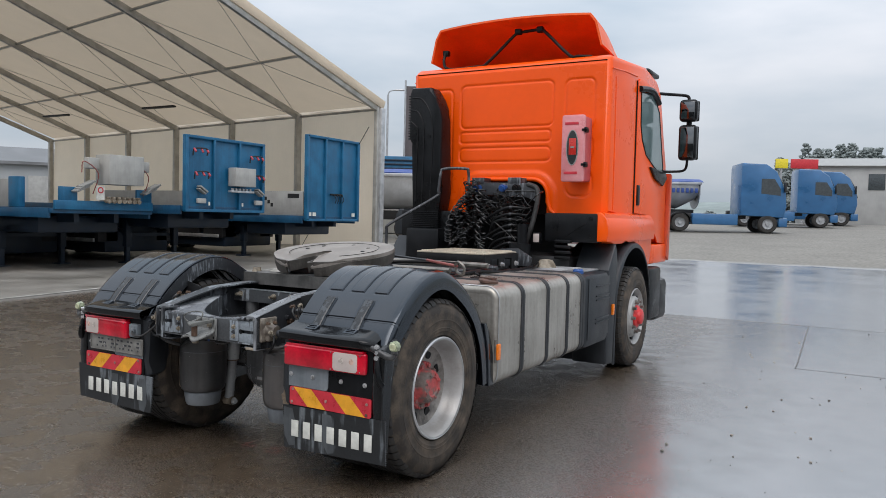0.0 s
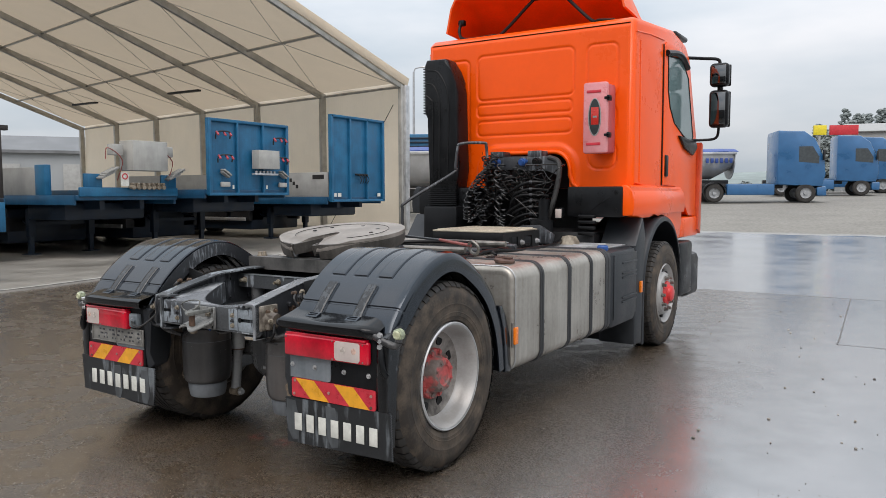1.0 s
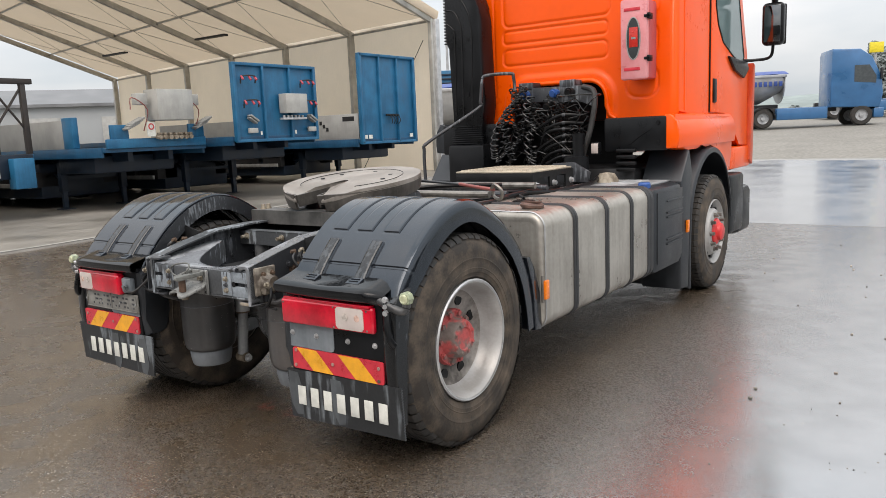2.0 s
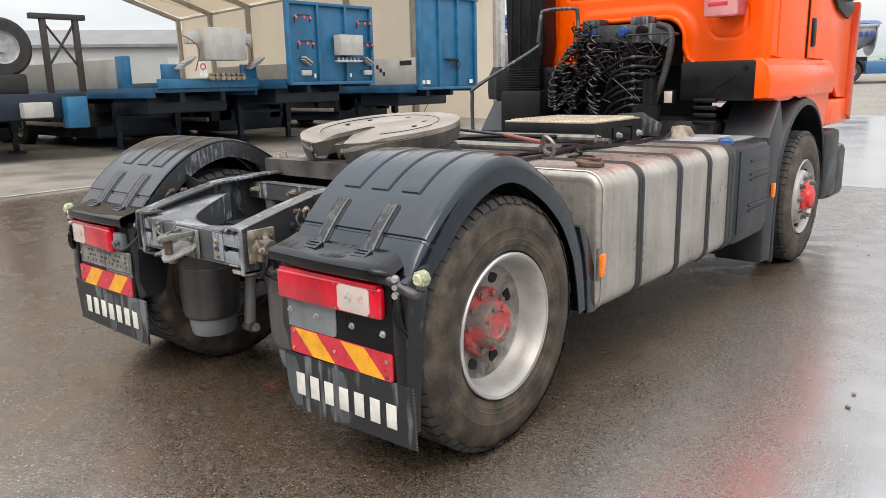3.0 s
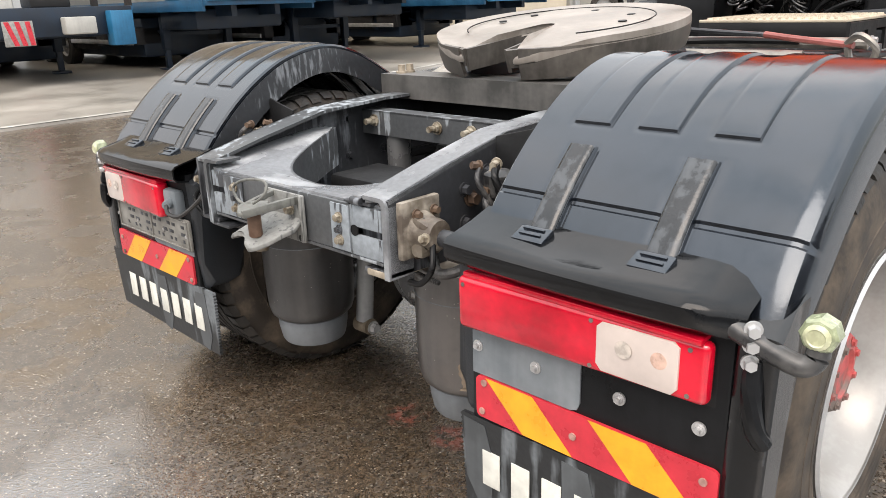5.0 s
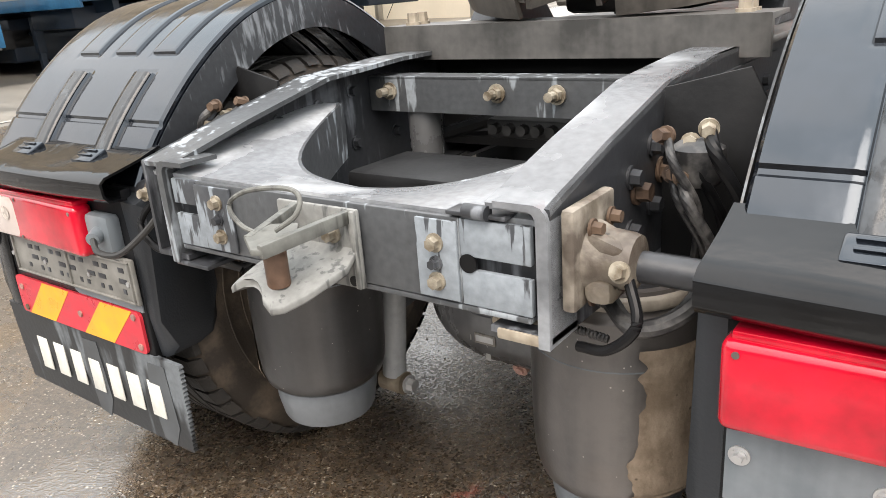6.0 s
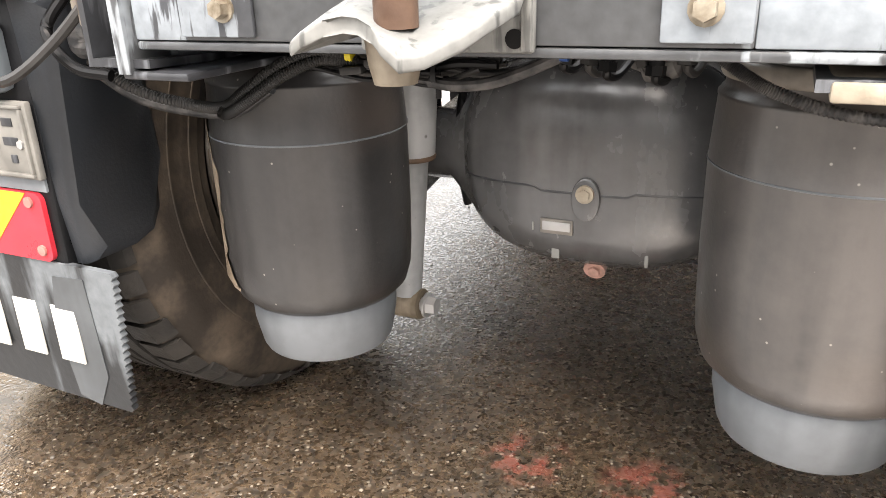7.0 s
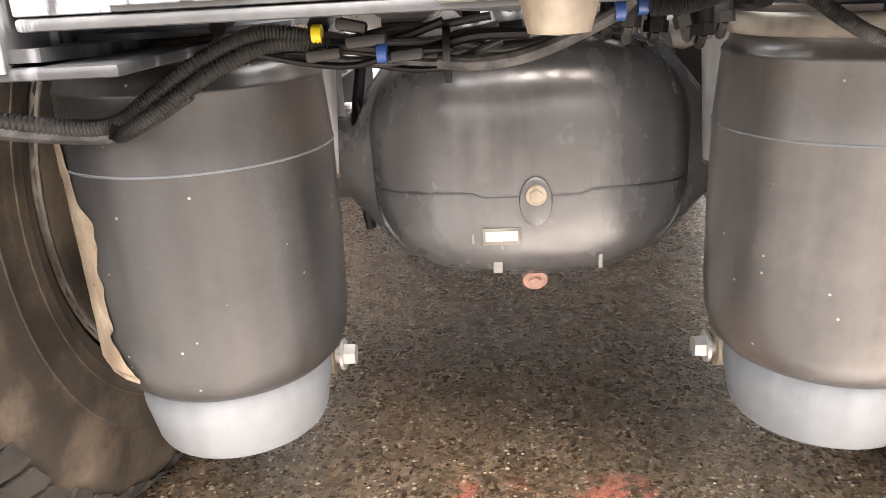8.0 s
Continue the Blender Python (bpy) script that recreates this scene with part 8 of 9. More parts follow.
def urea_box():
    bx = tagged(new("urea_tank"), "grey-black plastic side tank with blue cap")
    bx.parent = truck
    bm = BM()
    span(bm, (0.62, 2.375, 0.365), (1.232, 3.010, 1.000), 0.055)
    body = part("tank_body", bm, M_box, bx)
    for z in (0.885, 0.800, 0.765, 0.600, 0.565):
        bm = BM()
        box(bm, (1.238, 2.79, z), (0.018, 0.36, 0.016), 0.005)
        part("moulded_rib", bm, M_box, body)
    bm = BM()
    box(bm, (1.2335, 2.70, 0.70), (0.006, 0.55, 0.52), 0.003)
    part("cover_panel", bm, M_box, body)
    bm = BM()
    lathe(bm, [(0.045, 0), (0.045, 0.03), (0.036, 0.042), (0, 0.044)], Matrix.Translation((1.13, 2.44, 0.995)), 20)
    part("blue_cap", bm, M_bluecap, bx, "bright blue filler cap")
    bm = BM()
    span(bm, (0.55, 2.25, 1.000), (1.12, 3.05, 1.012), 0.003)
    part("alloy_step", bm, M_alu2, bx, "pale alloy cover plate")
    bm = BM()
    for k in range(8):
        box(bm, (0.80, 2.4 + 0.08 * k, 1.014), (0.35, 0.012, 0.006), 0.002)
    part("step_ribs", bm, M_alu2, bx)


urea_box()


def catwalk():
    cw = tagged(new("catwalk"), "tan checker plate catwalk on dark brackets")
    cw.parent = truck
    x0, x1, y0, y1, z = -0.08, 0.555, 1.80, 2.44, 1.160
    bm = BM()
    span(bm, (x0, y0, z - 0.012), (x1, y1, z), 0.003)
    part("deck_plate", bm, M_deck, cw)
    bm = BM()
    nx, ny = 18, 13
    for i in range(nx):
        for j in range(ny):
            cx, cy = x0 + 0.04 + (x1 - x0 - 0.08) * i / (nx - 1), y0 + 0.04 + (y1 - y0 - 0.08) * j / (ny - 1)
            lathe(bm, [(0.019, 0.0), (0.015, 0.009), (0.008, 0.009)], Matrix.Translation((cx, cy, z)), 7)
    part("grip_studs", bm, M_deck, cw, "raised grip holes")
    for y in (y0 + 0.01, y1 - 0.01):
        bm = BM()
        span(bm, (x0, y - 0.008, z - 0.07), (x1, y + 0.008, z - 0.012), 0.002)
        part("edge_bar", bm, M_frame_dark, cw)
    bm = BM()
    o = [(y0, z - 0.014), (y1, z - 0.014), (y1, z - 0.165), (y1 - 0.12, z - 0.165), (y1 - 0.13, z - 0.05), (y1 - 0.27, z - 0.05), (y1 - 0.28, z - 0.165), (y0 + 0.26, z - 0.165), (y0 + 0.25, z - 0.05), (y0 + 0.1, z - 0.05), (y0 + 0.09, z - 0.165), (y0, z - 0.165)]
    plate(bm, o, Matrix(((0, 0, 1, x1), (1, 0, 0, 0), (0, 1, 0, 0), (0, 0, 0, 1))), 0.014)
    part("side_bracket", bm, M_frame_dark, cw)
    for y in (y0 + 0.04, y1 - 0.05, y1 - 0.33):
        bm = BM()
        bolt(bm, (x1 + 0.014, y, z - 0.10), (1, 0, 0), 0.017, 0.02)
        part("bracket_bolt", bm, M_alu2, cw)
    bm = BM()
    span(bm, (x0, y0, z - 0.17), (x1, y0 + 0.02, z - 0.07), 0.004)
    span(bm, (x0 + 0.05, y0 + 0.02, z - 0.165), (x1 - 0.02, y1, z - 0.15), 0.004)
    part("under_tray", bm, M_frame_dark, cw)
    # brackets, tubes and a battery tray towards the fifth wheel
    for k, (xa, xb, y, zz) in enumerate(((-0.45, 0.62, 1.10, 1.06), (-0.45, 0.62, 1.32, 1.04), (-0.45, 0.70, 1.55, 1.08), (-0.45, 0.70, 1.72, 1.05))):
        bm = BM()
        cyl(bm, (xa, y, zz), (xb, y + 0.04, zz), 0.022, n=10)
        part("cross_tube", bm, M_frame if k % 2 else M_steel, cw)
    bm = BM()
    span(bm, (-0.42, 1.02, 0.985), (0.55, 1.80, 1.005), 0.003)
    part("tray", bm, M_subplate, cw)
    bm = BM()
    for pts, r in (([(-0.3, 0.98, 1.05), (0.1, 1.2, 1.10), (0.4, 1.5, 1.09), (0.62, 1.82, 1.06)], 0.013), ([(-0.2, 0.99, 1.02), (0.2, 1.3, 1.06), (0.55, 1.45, 1.05), (0.66, 1.7, 1.04)], 0.011),
                   ([(0.62, 1.2, 1.02), (0.66, 1.5, 1.04), (0.70, 1.9, 1.02), (0.72, 2.4, 1.03), (0.62, 2.8, 1.05)], 0.016), ([(0.50, 1.05, 1.02), (0.60, 1.4, 1.03), (0.66, 1.8, 1.00), (0.70, 2.2, 1.02)], 0.010)):
        bm = BM()
        tube(bm, pts, r, 8, 6)
        part("air_hose", bm, M_cable, cw)
    # hand rail
    bm = BM()
    tube(bm, [(-0.72, 2.28, 1.02), (-0.73, 2.29, 1.30), (-0.70, 2.32, 1.38), (-0.42, 2.66, 1.64), (-0.40, 2.68, 1.70), (-0.39, 2.70, 1.86), (-0.36, 2.72, 1.915), (-0.17, 2.80, 1.92), (-0.145, 2.81, 1.89), (-0.14, 2.82, 1.78)], 0.014, 10, 6)
    part("hand_rail", bm, M_frame, cw, "bent dark grab rail")


catwalk()


def exhaust_side():
    """Lower chassis gear between tank and cab."""
    bm = BM()
    for k, (y, z, m) in enumerate(((2.75, 1.12, 0.10), (2.80, 1.30, 0.05))):
        cyl(bm, (0.45, y, z - 0.2), (0.45, y, z + 0.1), m, n=16)
    part("air_filter", bm, M_black, truck)
    bm = BM()
    lathe(bm, [(0.06, 0), (0.09, 0.02), (0.09, 0.10), (0.06, 0.15), (0, 0.16)], Matrix.Translation((0.70, 2.78, 0.93)), 24)
    part("exhaust_elbow", bm, M_tan, truck, "tan exhaust elbow")
    bm = BM()
    span(bm, (-1.0, 0.9, 0.42), (-0.5, 2.6, 1.0), 0.08)
    part("left_side_tank", bm, M_alu, truck)
    bm = BM()
    span(bm, (-1.0, 3.0, 0.55), (0.85, 5.2, 1.12), 0.06)
    part("engine_block", bm, M_dark, truck)
    for k in range(4):
        bm = BM()
        box(bm, (0.80, 2.93, 1.10 + 0.05 * k), (0.16, 0.04, 0.03), 0.008)
        part("radiator_pipe", bm, M_cable, truck)
    bm = BM()
    plate(bm, [(0.22, 1.02), (0.60, 1.02), (0.62, 1.10), (0.48, 1.18), (0.30, 1.17), (0.22, 1.08)], Matrix(((1, 0, 0, 0), (0, 0, -1, 2.66), (0, 1, 0, 0), (0, 0, 0, 1))), 0.03, 0.006)
    part("bracket_plate", bm, M_frame, truck)


exhaust_side()

# ---- cab ----
CX0, CX1, CY, CZ0, CZ1 = -1.015, 1.130, 3.170, 1.500, 2.990


def rrect(x, z, x0, x1, z0, z1, r):
    """Distance inside (positive) of a rounded rectangle."""
    cx, cz = (x0 + x1) / 2, (z0 + z1) / 2
    qx, qz = abs(x - cx) - (x1 - x0) / 2 + r, abs(z - cz) - (z1 - z0) / 2 + r
    return -(math.hypot(max(qx, 0), max(qz, 0)) + min(max(qx, qz), 0.0) - r)


def build_cab():
    cab = tagged(new("cab"), "bright orange sleeper cab with pressed back wall")
    cab.parent = truck
    # shell: rounded box without its pressed back wall
    bm = BM()
    outline = [(CY + 0.0, CZ0), (CY, CZ1 - 0.05), (CY + 0.06, CZ1), (4.35, CZ1 + 0.09), (4.85, CZ1 + 0.02), (5.02, CZ1 - 0.10), (5.38, 2.05), (5.42, 1.75), (5.42, 1.16), (5.30, 1.15), (4.95, 1.25), (4.70, 1.42), (4.40, 1.50)]
    plate(bm, outline, Matrix(((0, 0, 1, CX0), (1, 0, 0, 0), (0, 1, 0, 0), (0, 0, 0, 1))), CX1 - CX0, 0.045)
    bm.normal_update()
    bmesh.ops.delete(bm, geom=[f for f in bm.faces if abs(f.normal.y) > 0.98 and f.calc_center_median().y < CY + 0.02], context="FACES")
    part("cab_shell", bm, M_orange, cab, angle=50)
    # pressed back wall
    bm = BM()
    nx, nz = 216, 152
    x0, x1, z0, z1 = CX0 + 0.03, CX1 - 0.03, CZ0 + 0.01, CZ1 - 0.06
    panels = [(-0.450, 0.580, 2.340, 2.795, 0.07), (-0.455, 0.560, 2.190, 2.325, 0.05), (-0.455, 0.560, 2.000, 2.165, 0.06), (0.680, 0.990, 2.30, 2.790, 0.07), (0.700, 0.985, 1.66, 1.93, 0.10), (-0.85, -0.52, 1.7, 2.77, 0.07), (0.70, 0.98, 2.0, 2.24, 0.06)]
    V = {}
    rows = []
    hx0, hx1, hz1 = -0.36, 0.545, 1.835
    for j in range(nz + 1):
        z = z0 + (z1 - z0) * j / nz
        for i in range(nx + 1):
            x = x0 + (x1 - x0) * i / nx
            d = 0.0
            for a, b, c, e, r in panels:
                q = rrect(x, z, a, b, c, e, r)
                d += 0.010 * step(q, 0.010) - 0.010 * step(q - 0.016, 0.012)
            hole = rrect(x, z, hx0, hx1, 1.0, hz1, 0.16)
            d -= 0.018 * step(hole + 0.10, 0.05)
            edge = min(x - x0, x1 - x, z1 - z)
            d += 0.012 * (1 - step(edge, 0.03))
            V[i, j] = (bm.verts.new((x, CY - 0.006 + d, z)), hole)
    for j in range(nz):
        for i in range(nx):
            q = [V[i, j], V[i + 1, j], V[i + 1, j + 1], V[i, j + 1]]
            if max(h for _, h in q) < 0.012:
                bm.faces.new([v for v, _ in q])
    for v in [v for v in bm.verts if not v.link_faces]:
        bm.verts.remove(v)
    part("back_wall", bm, M_orange, cab, "pressed orange steel back wall", angle=70)
    # rolled lip round the recess
    bm = BM()
    pts = [(hx0, 1.50)]
    for cx, cz, a0, a1 in ((hx0 + 0.16, hz1 - 0.16, 180, 90), (hx1 - 0.16, hz1 - 0.16, 90, 0)):
        for k in range(9):
            a = radians(a0 + (a1 - a0) * k / 8)
            pts.append((cx + 0.16 * math.cos(a), cz + 0.16 * math.sin(a)))
    pts += [(hx1, 1.62), (hx1 + 0.03, 1.54), (hx1 + 0.08, 1.505)]
    tube(bm, [(x, CY - 0.024, z) for x, z in pts], 0.020, 10)
    part("recess_lip", bm, M_orange, cab, angle=60)
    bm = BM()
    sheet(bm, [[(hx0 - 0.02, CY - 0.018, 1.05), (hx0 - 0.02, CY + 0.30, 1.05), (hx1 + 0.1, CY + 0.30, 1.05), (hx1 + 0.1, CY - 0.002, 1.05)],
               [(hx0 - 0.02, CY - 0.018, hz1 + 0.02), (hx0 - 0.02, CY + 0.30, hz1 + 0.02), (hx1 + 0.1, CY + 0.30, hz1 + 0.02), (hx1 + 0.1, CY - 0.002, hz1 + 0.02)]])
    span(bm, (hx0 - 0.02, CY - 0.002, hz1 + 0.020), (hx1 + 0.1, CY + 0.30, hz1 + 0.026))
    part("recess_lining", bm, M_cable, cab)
    # side seams, door, window
    for s, X in ((1, CX1), (-1, CX0)):
        def L(y, z, o=0.0):
            return (X + s * o, y, z)

        bm = BM()
        dz0, dz1, dy0, dy1 = 1.215, 2.86, 4.015, 5.20
        o = [(dy0, 1.53), (dy0, dz1), (dy0 + 0.07, dz1 + 0.05), (4.60, dz1 + 0.06), (4.92, dz1 - 0.06), (5.25, 2.1), (5.30, 1.20), (4.98, 1.215), (4.78, 1.38), (4.45, 1.53)]
        plate(bm, o, Matrix(((0, 0, 1, X if s > 0 else X - 0.018), (1, 0, 0, 0), (0, 1, 0, 0), (0, 0, 0, 1))), 0.018, 0.006)
        door = part("cab_door", bm, M_orange, cab, "orange cab door")
        bm = BM()
        w = [(4.115, 2.78), (4.62, 2.82), (4.86, 2.66), (5.10, 2.06), (5.02, 1.99), (4.72, 2.05), (4.36, 2.16), (4.20, 2.30), (4.13, 2.45)]
        plate(bm, w, Matrix(((0, 0, 1, X + 0.016 if s > 0 else X - 0.021), (1, 0, 0, 0), (0, 1, 0, 0), (0, 0, 0, 1))), 0.005)
        part("door_window", bm, M_window, cab, "pale reflecting side window")
        bm = BM()
        tube(bm, [(X + s * 0.020, y, z) for y, z in w + [w[0]]], 0.008, 6)
        part("window_seal", bm, M_cable, cab)
        bm = BM()
        tube(bm, [L(dy0 + 0.02, 2.80, 0.03), L(4.45, 2.84, 0.045), L(4.80, 2.76, 0.03)], 0.030, 8, 4)
        part("rain_deflector", bm, M_black, cab, "smoked rain deflector")
        bm = BM()
        plate(bm, [(4.50, 2.04), (5.15, 2.02), (5.22, 1.95), (5.05, 1.86), (4.72, 1.92)], Matrix(((0, 0, 1, X + 0.018 if s > 0 else X - 0.048), (1, 0, 0, 0), (0, 1, 0, 0), (0, 0, 0, 1))), 0.03, 0.01)
        part("mirror_foot", bm, M_black, cab)
        bm = BM()
        box(bm, L(4.10, 1.72, 0.020), (0.03, 0.085, 0.21), 0.012)
        part("door_handle", bm, M_cable, cab, "black recessed door handle")
        bm = BM()
        tube(bm, [L(CY + 0.03, 2.86, 0.003), L(3.6, 2.90, 0.003), L(dy0, 2.92, 0.003)], 0.006, 6)
        tube(bm, [L(CY + 0.14, 2.80, 0.002), L(CY + 0.15, 2.3, 0.002), L(CY + 0.16, 1.55, 0.002)], 0.009, 6)
        part("body_crease", bm, M_orange, cab)
        bm = BM()
        span(bm, (X - 0.012, dy0 - 0.012, 1.53), (X + 0.012, dy0 - 0.002, dz1 + 0.02))
        part("door_gap", bm, M_cable, cab)
        # wheel arch cover below the cab
        bm = BM()
        arch = [(2.975, 1.265)]
        for k in range(11):
            a = radians(165 - 130 * k / 10)
            arch.append((AXLE_F + 0.64 * math.cos(a), 0.62 + 0.66 * math.sin(a)))
        arch += [(4.55, 0.98), (4.62, 1.16), (4.62, 1.50), (2.975, 1.525)]
        plate(bm, [(y, max(z, 1.235 if y < AXLE_F else 0.95)) for y, z in arch], Matrix(((0, 0, 1, X - 0.14 if s > 0 else X - 0.05), (1, 0, 0, 0), (0, 1, 0, 0), (0, 0, 0, 1))), 0.19, 0.03)
        part("arch_cover", bm, M_orange if s > 0 else M_box, cab, "painted wheel arch cover")
        bm = BM()
        o = [(-0.035, 1.522), (0.008, 1.524), (0.030, 1.512), (0.058, 1.46), (0.078, 1.40), (0.080, 1.33), (0.070, 1.262), (-0.035, 1.256)]
        plate(bm, [(X + s * a, z) for a, z in o], Matrix(((1, 0, 0, 0), (0, 0, -1, 4.625), (0, 1, 0, 0), (0, 0, 0, 1))), 1.66, 0.012)
        part("arch_bulge", bm, M_orange if s > 0 else M_box, cab, angle=45)
        bm = BM()
        span(bm, (X - 0.12, 4.64, 0.98), (X + 0.03, 5.40, 1.20), 0.03)
        part("step_panel", bm, M_orange, cab)
        bm = BM()
        plate(bm, [(5.30, 1.05), (5.42, 1.00), (5.46, 2.0), (5.40, 2.02)], Matrix(((0, 0, 1, X - 0.02 if s > 0 else X - 0.05), (1, 0, 0, 0), (0, 1, 0, 0), (0, 0, 0, 1))), 0.07, 0.01)
        part("corner_deflector", bm, M_redpaint2, cab, "red-orange corner deflector")
    # black filler boxes under the back wall
    for a, b in ((0.60, 1.112), (-1.0, -0.42)):
        bm = BM()
        span(bm, (a, 2.954, 1.245), (b, 3.25, 1.512), 0.016)
        fb = part("filler_box", bm, M_black, cab, "black plastic filler panel")
        bm = BM()
        tube(bm, [(a + 0.22, 2.953, 1.30), (a + 0.30, 2.951, 1.36), (a + 0.40, 2.953, 1.42)], 0.004, 6)
        bolt(bm, (b - 0.06 * (1 if b > 0 else 1), 2.955, 1.31), (0, -1, 0), 0.016, 0.006, 12)
        bolt(bm, (b - 0.06, 2.955, 1.46), (0, -1, 0), 0.014, 0.006, 12)
        part("panel_detail", bm, M_cable, fb)
    # grille end, bumper and front fenders
    bm = BM()
    span(bm, (-1.16, 4.85, 0.33), (1.19, 5.35, 0.80), 0.06)
    part("front_bumper", bm, M_black, truck, "black front bumper corner")
    for s, X in ((1, 1.215), (-1, -1.215)):
        bm = BM()
        rows = []
        for k in range(25):
            a = radians(192 - 192 * k / 24)
            r = 0.64
            y, z = AXLE_F + r * math.cos(a), 0.56 + r * 1.06 * math.sin(a)
            if k < 3:
                z = 0.56 - (3 - k) * 0.15
                y = AXLE_F - 0.645 + (3 - k) * 0.004
            rows.append([(X - s * 0.55, y, z), (X - s * 0.02, y, z), (X, y + 0.01 * math.cos(a + 3.14), z - 0.01), (X + s * 0.004, y - 0.03 * math.cos(a), z - 0.05 * max(0, math.sin(a)))])
        sheet(bm, rows, 0.012)
        part("front_fender", bm, M_box, truck, "black plastic front fender", angle=50)
        bm = BM()
        o = [(3.02, 1.0), (3.22, 1.24), (3.30, 1.06), (3.245, 0.85), (3.215, 0.55), (3.215, 0.12), (3.02, 0.14)]
        plate(bm, o, Matrix(((0, 0, 1, X - 0.33 if s > 0 else X), (1, 0, 0, 0), (0, 1, 0, 0), (0, 0, 0, 1))), 0.33, 0.02)
        part("fender_flap", bm, M_box, truck)
        bm = BM()
        box(bm, (X + s * 0.012, 3.14, 0.635), (0.022, 0.045, 0.10), 0.006)
        part("front_marker_lens", bm, M_amber, truck, "amber side marker lens")
        bm = BM()
        span(bm, (X - s * 0.3, 4.45, 0.38), (X, 4.95, 0.95), 0.04)
        part("entry_step", bm, M_black, truck)
    # mirrors
    for s, X in ((1, CX1), (-1, CX0)):
        mx = X + s * 0.275
        for name, z, hh, ww in (("upper_mirror", 2.715, 0.25, 0.20), ("lower_mirror", 2.355, 0.40, 0.200)):
            bm = BM()
            box(bm, (mx, 5.17, z), (ww, 0.13, hh), 0.045, None, 4)
            mir = part(name, bm, M_black, cab, "black mirror housing")
            bm = BM()
            box(bm, (mx, 5.105, z), (ww - 0.05, 0.012, hh - 0.06), 0.005)
            part("mirror_glass", bm, M_mirror, mir)
            bm = BM()
            box(bm, (mx + s * 0.008, 5.235, z), (ww - 0.01, 0.03, hh - 0.02), 0.014)
            part("mirror_back", bm, M_black, mir)
        for pts, r in (([(X - s * 0.02, 5.0, 2.90), (X + s * 0.10, 5.12, 2.90), (mx - s * 0.03, 5.18, 2.885), (mx, 5.18, 2.83)], 0.018),
                       ([(X, 5.1, 2.03), (X + s * 0.10, 5.16, 2.03), (mx - s * 0.03, 5.19, 2.05), (mx, 5.18, 2.18)], 0.015), ([(mx, 5.20, 2.5), (mx, 5.20, 2.6), (mx, 5.20, 2.7)], 0.03)):
            bm = BM()
            tube(bm, pts, r, 8, 5)
            part("mirror_arm", bm, M_black, cab, "black tubular mirror arm")
    # roof deflector
    bm = BM()
    rows = []
    for i in range(33):
        x = -0.985 + 1.925 * i / 32
        u = (x + 0.02) / 0.965
        e = abs(u)
        row = []
        for j in range(9):
            f = j / 8
            y = 4.25 - 0.90 * f + 0.10 * u * u * f
            top = 3.478 - 0.03 * u * u - (0.33 * max(0.0, (e - 0.86) / 0.14) ** 2.2)
            z = 3.085 + (top - 3.085) * (math.sin(f * math.pi / 2) ** 0.8) - 0.05 * u * u * (1 - f)
            row.append((x, y, z))
        rows.append(row)
    sheet(bm, rows, 0.02)
    part("roof_deflector", bm, M_orange_roof, cab, "orange roof wind deflector", angle=50)
    bm = BM()
    for pts in ([(-0.83, 3.50, 3.22), (-0.82, 3.45, 3.12), (-0.74, 3.42, 3.03), (-0.40, 3.42, 3.03), (-0.30, 3.43, 3.05), (-0.02, 3.50, 3.33), (0.03, 3.52, 3.36), (0.26, 3.52, 3.37), (0.33, 3.50, 3.33), (0.62, 3.42, 3.06), (0.72, 3.40, 3.04), (0.85, 3.42, 3.03)],):
        tube(bm, pts, 0.016, 8, 4)
    for x in (0.02, 0.26, -0.83):
        box(bm, (x, 3.52, 3.37 if x > -0.5 else 3.22), (0.07, 0.06, 0.06), 0.012)
    part("deflector_stay", bm, M_cable, cab, "bent black stay under the deflector")
    bm = BM()
    box(bm, (1.05, 4.75, 3.08), (0.12, 0.45, 0.05), 0.02)
    part("roof_lamp_bar", bm, M_black, cab)
    return cab


M_redpaint2 = mat("red_orange_edge", (0.55, 0.07, 0.02), 0.4, var=0.15)
M_orange_roof = mat("deflector_orange", (0.84, 0.105, 0.006), 0.45, var=0.12, scale=3, streak=0.2)
build_cab()


